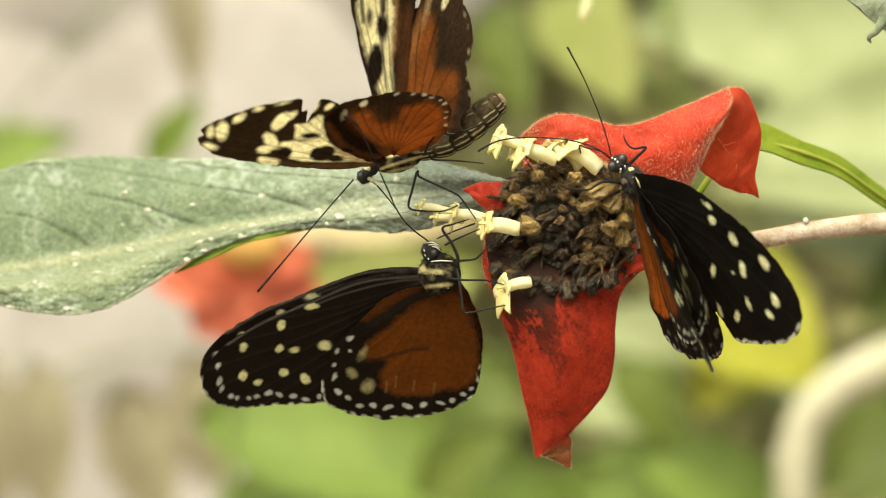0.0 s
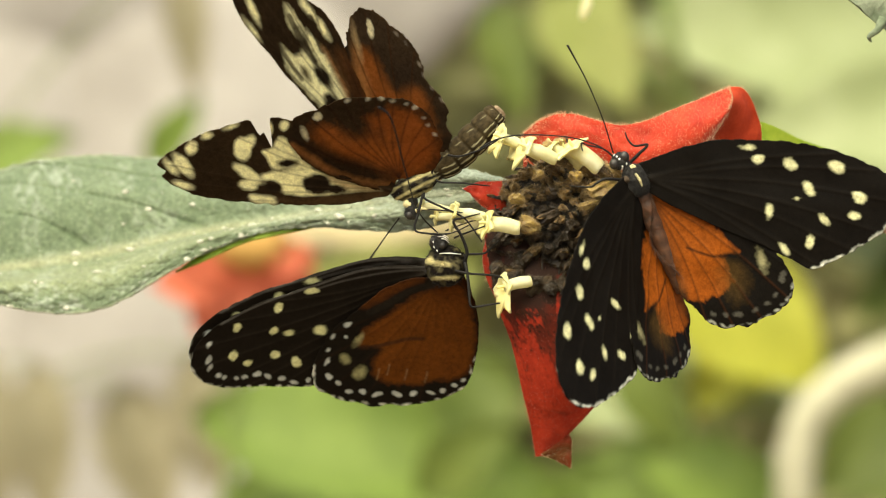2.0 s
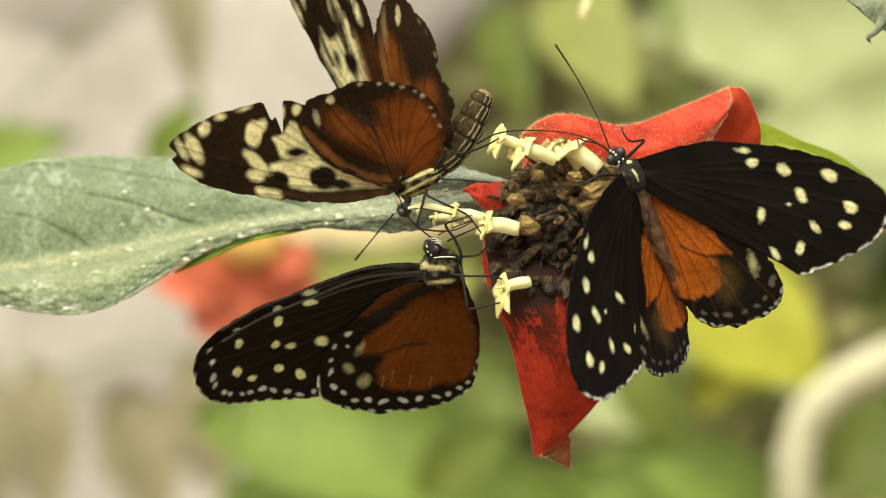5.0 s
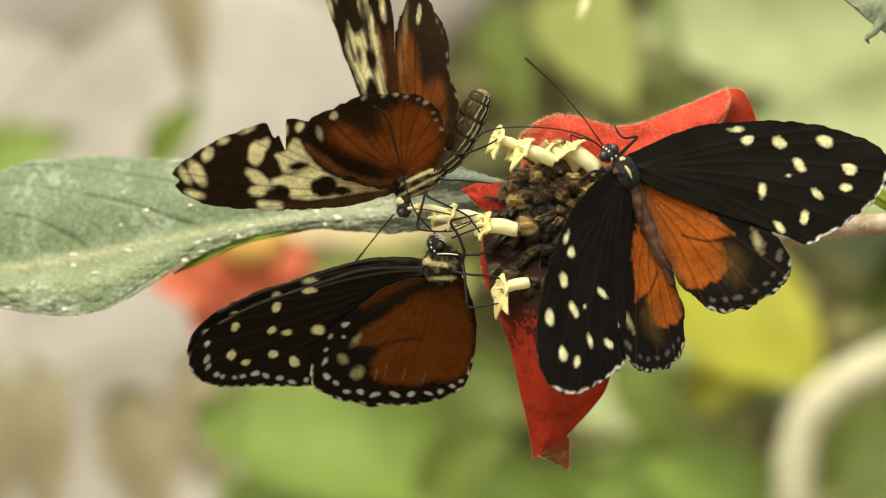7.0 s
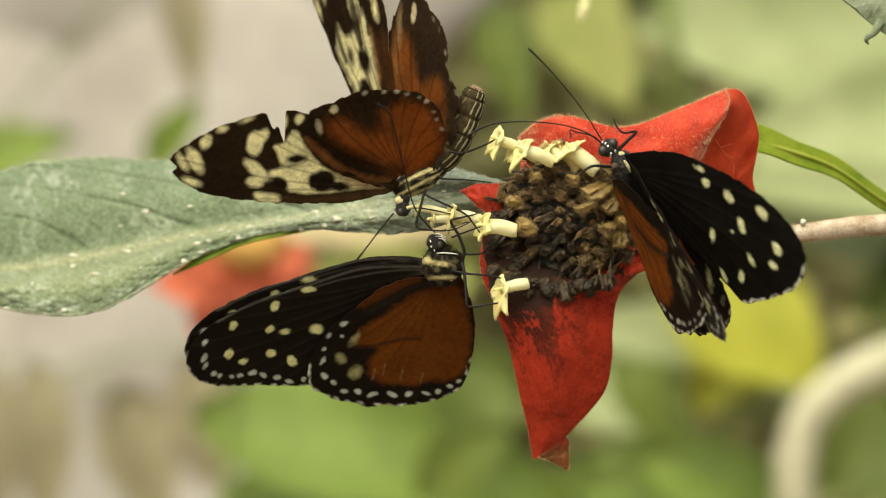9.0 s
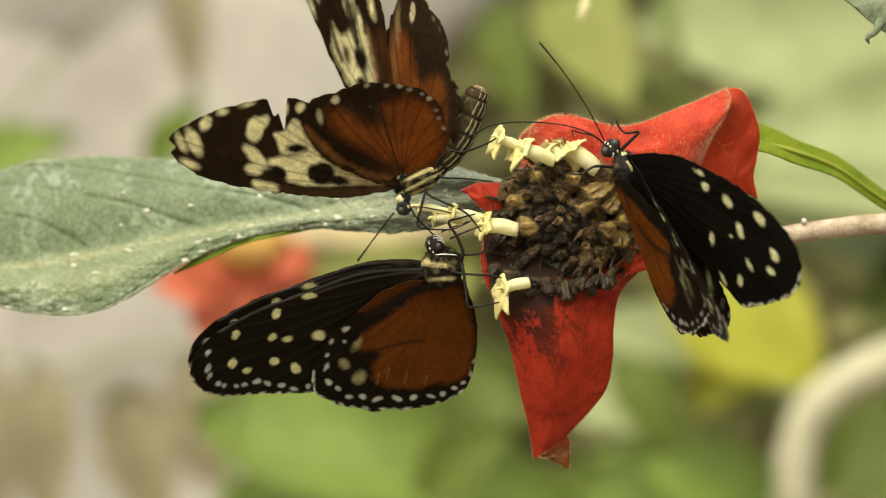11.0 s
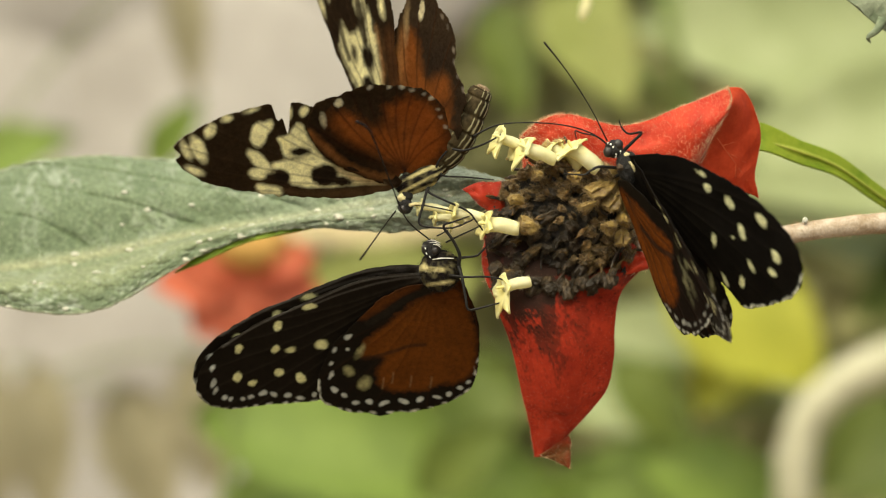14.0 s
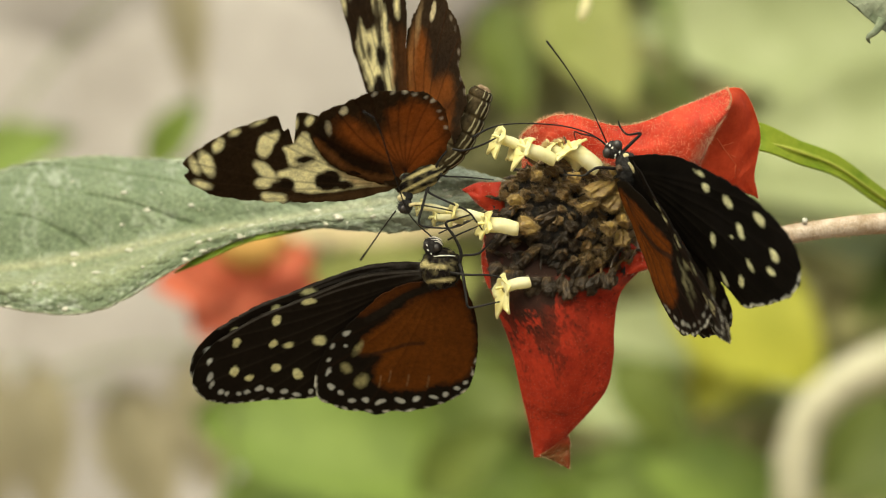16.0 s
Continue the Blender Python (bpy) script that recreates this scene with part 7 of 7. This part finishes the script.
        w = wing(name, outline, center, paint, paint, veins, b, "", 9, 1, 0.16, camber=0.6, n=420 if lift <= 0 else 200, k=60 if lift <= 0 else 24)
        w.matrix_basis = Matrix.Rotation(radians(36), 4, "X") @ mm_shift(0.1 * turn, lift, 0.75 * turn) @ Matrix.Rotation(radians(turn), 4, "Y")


def worn_butterfly():
    """Frayed wings half raised, standing on the florets."""
    b = new("butterfly")
    BUTTERFLIES["worn"] = b
    b.location = P(-6.4, 15.1)
    tagged(b, "worn cream, brown and rust butterfly with frayed half-raised wings", "butterfly", "butterflies on the flower")
    o = lambda px, py, y=0.0: ((px - 72.0), (29.0 - py), y)
    t = axis_turn(Vector((0.9, -0.1, 0.38)))
    c = V3(*o(73.6, 32.0, 0.6))
    band = lambda x, y, z: np.clip(1.3 - np.abs(z - 0.40 - 0.1 * x) / 0.17, 0, 1) * np.clip((x + 0.5) * 3, 0.25, 1) + np.clip(1.2 - np.abs(z + 0.35 - 0.15 * x) / 0.15, 0, 1) + np.clip(1.0 - np.abs(z + 0.85) / 0.16, 0, 1) + np.clip((x - 0.6) * 3, 0, 1) * (z > 0.1)
    th = banded_body("thorax", c, (0.0044, 0.0021, 0.0022), t, band, b, 3)
    BUTTERFLIES["worn_thorax"] = th
    fuzz("fur", c, (0.0044, 0.0021, 0.0022), t, 350, 0.0007, M_FUR, th, 23)
    h = head(V3(0, 0, 0), 0.0013, b, [(-0.3, -0.55, -0.35), (0.5, -0.2, 0.1)], False, 25)
    part("collar", ball(V3(-0.5, 1.6, 0.2), (0.0009, 0.0008, 0.0008), None, 0.2, 4, 3), M_CREAM, h)
    part("neck", ball(V3(0.2, 2.0, 0.6), (0.0011, 0.0011, 0.0014), None, 0.2, 4, 3), M_FUR, h)
    part("palp", tube([V3(0.8, 0.2, -1), V3(2.0, 0.5, -1.6), V3(2.8, 0.2, -1.6)], [0.00035, 0.0003, 0.0001], 6, 8), M_CREAM, h)
    limb("proboscis", [(0.9, 0.2, -0.9), (3, 0.2, -1.6), (6.4, -0.4, -2), (9, -1, -2)], [0.16, 0.14, 0.13, 0.1], h)
    BUTTERFLIES["worn_head"] = h
    a = striped_abdomen([(-1.6, -1.2, 0.6), (2.2, 2.6, 0.5), (5.0, 7.6, 0), (7.2, 12.6, -0.6), (7.7, 13.7, -0.7)], [1.8, 2.6, 2.85, 2.2, 1.5], b, "olive-brown abdomen with broken pale side stripes")
    part("tail_tip", ball(V3(7.75, 13.75, -0.7), (0.0005, 0.0012, 0.0012), axis_turn((0.42, 0, 0.9)), 0.4, 6, 3), M_TAIL_TIP, a)
    BUTTERFLIES["worn_tail"] = a
    ant = limb("antenna", [(0, 0, 0), (-5.6, -6.4, 0), (-11.4, -13.2, 0), (-17.2, -20, 0)], [0.15, 0.12, 0.13, 0.24], b)
    BUTTERFLIES["worn_antenna"] = ant
    limb("middle_leg", [o(77.4, 30.6, 0), o(78.2, 31.4, -0.6), o(82, 31.6, -1), o(87, 32.1, -1)], [0.22, 0.18, 0.16, 0.1], b)
    limb("middle_leg", [o(75.4, 33.4, -0.6), o(75.6, 34.4, -1.5), o(78.4, 35.8, -2), o(82.2, 37.6, -2.4), o(83.8, 39.4, -2.6), o(85.6, 42, -2.8)], [0.24, 0.22, 0.2, 0.18, 0.15, 0.1], b)
    limb("foreleg", [o(75.2, 33.6, -0.8), o(74.4, 36.8, -2), o(73.8, 39.8, -2.4), o(76, 40.5, -2.6), o(80, 40.5, -2.8), o(83.4, 39.0, -2.8)], [0.26, 0.24, 0.2, 0.18, 0.14, 0.1], b)
    limb("hind_leg", [o(76.6, 30.4, -0.4), o(77.2, 28.8, -1), o(78.6, 27.0, -1)], [0.22, 0.2, 0.16], b)
    limb("hind_leg", [o(79.6, 26.6, 0.4), o(82, 26.8, 0), o(86, 25.4, -1), o(89, 23.6, -1)], [0.24, 0.2, 0.18, 0.1], b)
    nh = wing("hindwing", WORN_HIND, (-6.7, 6.2), worn_hind, worn_hind, WORN_HIND_VEINS, b, "frayed rust-orange hindwing with dark margin", 13, 1, 0.3, M_WORN_WING)
    nf = wing("forewing", WORN_FORE, (-21.9, -0.3), worn_fore, worn_fore, WORN_FORE_VEINS, b, "torn cream and brown-black forewing", 11, 1, 0.26, M_WORN_WING, n=420)
    fh = wing("hindwing", FAR_HIND, (0, 17), far_hind, far_hind, FAR_HIND_VEINS, b, "frayed rust-orange hindwing with dark margin", 16, 1, 0.5, M_WORN_WING)
    ff = wing("forewing", FAR_FORE, (-18, 22), far_fore, far_fore, FAR_FORE_VEINS, b, "cream and brown-black forewing", 18, 1, 0.2, M_WORN_WING)
    BUTTERFLIES["worn_near"], BUTTERFLIES["worn_far"] = (nf, nh), (ff, fh)


background()
flowering_plant()
feeding_butterfly()
hanging_butterfly()
worn_butterfly()
scene.frame_set(1)


def motions():
    at = lambda x, z, y=0: Matrix.Translation((x / 1000, y / 1000, HEIGHT + z / 1000))
    mm = lambda x, y, z, *turn: pose(x / 1000, y / 1000, z / 1000, *turn)
    lift = lambda y: Matrix.Translation((0, y / 1000, 0))
    walk(BUTTERFLIES["feeder"], [(t, at(x, z, -2.5)) for t, x, z in FEEDER_AT])
    for key, rows in (("feeder_right", FEEDER_RIGHT), ("feeder_left", FEEDER_LEFT)):
        fore, hind = BUTTERFLIES[key]
        walk(fore, [(t, mm(*r)) for t, *r in rows])
        if key == "feeder_left":
            walk(hind, [(t, mm(*r)) for t, *r in FEEDER_LEFT_HIND])
        else:
            walk(hind, [(t, mm(*r) @ lift(0.5)) for t, *r in rows])
    walk(BUTTERFLIES["feeder_antenna"], [(t, mm(-2.1, -1, 4.1, 0, -a, 0)) for t, a in
         ((0, 22.5), (1.5, 23.5), (4, 22.5), (6.5, 41), (7, 42), (9, 39), (11.5, 33), (12.5, 32.5), (14.5, 33), (16, 31))])
    walk(BUTTERFLIES["hanger"], [(t, Matrix.Translation((0, 0, HEIGHT)) @ mm(*r)) for t, *r in HANGER])
    walk(BUTTERFLIES["worn"], [(t, at(x, z)) for t, x, z in WORN_AT])
    for key, rows, gap in (("worn_near", WORN_NEAR, -0.5), ("worn_far", WORN_FAR, 0.5)):
        fore, hind = BUTTERFLIES[key]
        walk(fore, [(t, mm(*r)) for t, *r in rows])
        walk(hind, [(t, mm(*r) @ lift(gap)) for t, *r in rows])
    walk(BUTTERFLIES["worn_tail"], [(t, mm(5.2, 3.2, -0.4, 0, a, 0)) for t, a in WORN_TAIL])
    walk(BUTTERFLIES["worn_thorax"], [(t, mm(x, y, z, 0, a, 0)) for t, x, y, z, a in
         ((0, -1.3, 1.8, 0.9, 10), (0.5, -1.2, 1.8, 0.8, 9), (1, -0.9, 1.5, 0.6, 7), (1.5, -0.6, 1.0, 0.3, 4), (2, 0, 0, 0, 0), (16, 0, 0, 0, 0))])
    walk(BUTTERFLIES["worn_head"], [(t, mm(x, 0, z, 0, a, 0)) for t, x, z, a in
         ((0, -6.1, -5.4, 40), (0.5, -5.8, -5.6, 36), (1, -4.8, -6, 28), (1.5, -3.6, -6.6, 22), (2, 1.2, -7.8, -6), (2.5, 0.6, -8, -3), (3, -0.6, -7.9, 0), (16, -0.7, -7.8, 0))])
    walk(BUTTERFLIES["worn_antenna"], [(t, mm(x, -0.5, z, 0, 0, 0) @ Matrix.Rotation(radians(tilt), 4, (0.76, 0, -0.65)) @ Matrix.Rotation(radians(turn), 4, "Y")) for t, x, z, tilt, turn in
         ((0, -8.0, -5.9, 5, 0), (0.5, -7.6, -6, 8, 0), (1, -6.4, -6.8, 30, -5), (1.5, -5.0, -7.8, 60, -10), (2, -1.0, -8.8, 66, -1), (3, -2.5, -8.6, 65, 1), (9, -2.4, -8.6, 65, 0), (16, -2.4, -8.6, 65, -1))])


motions()
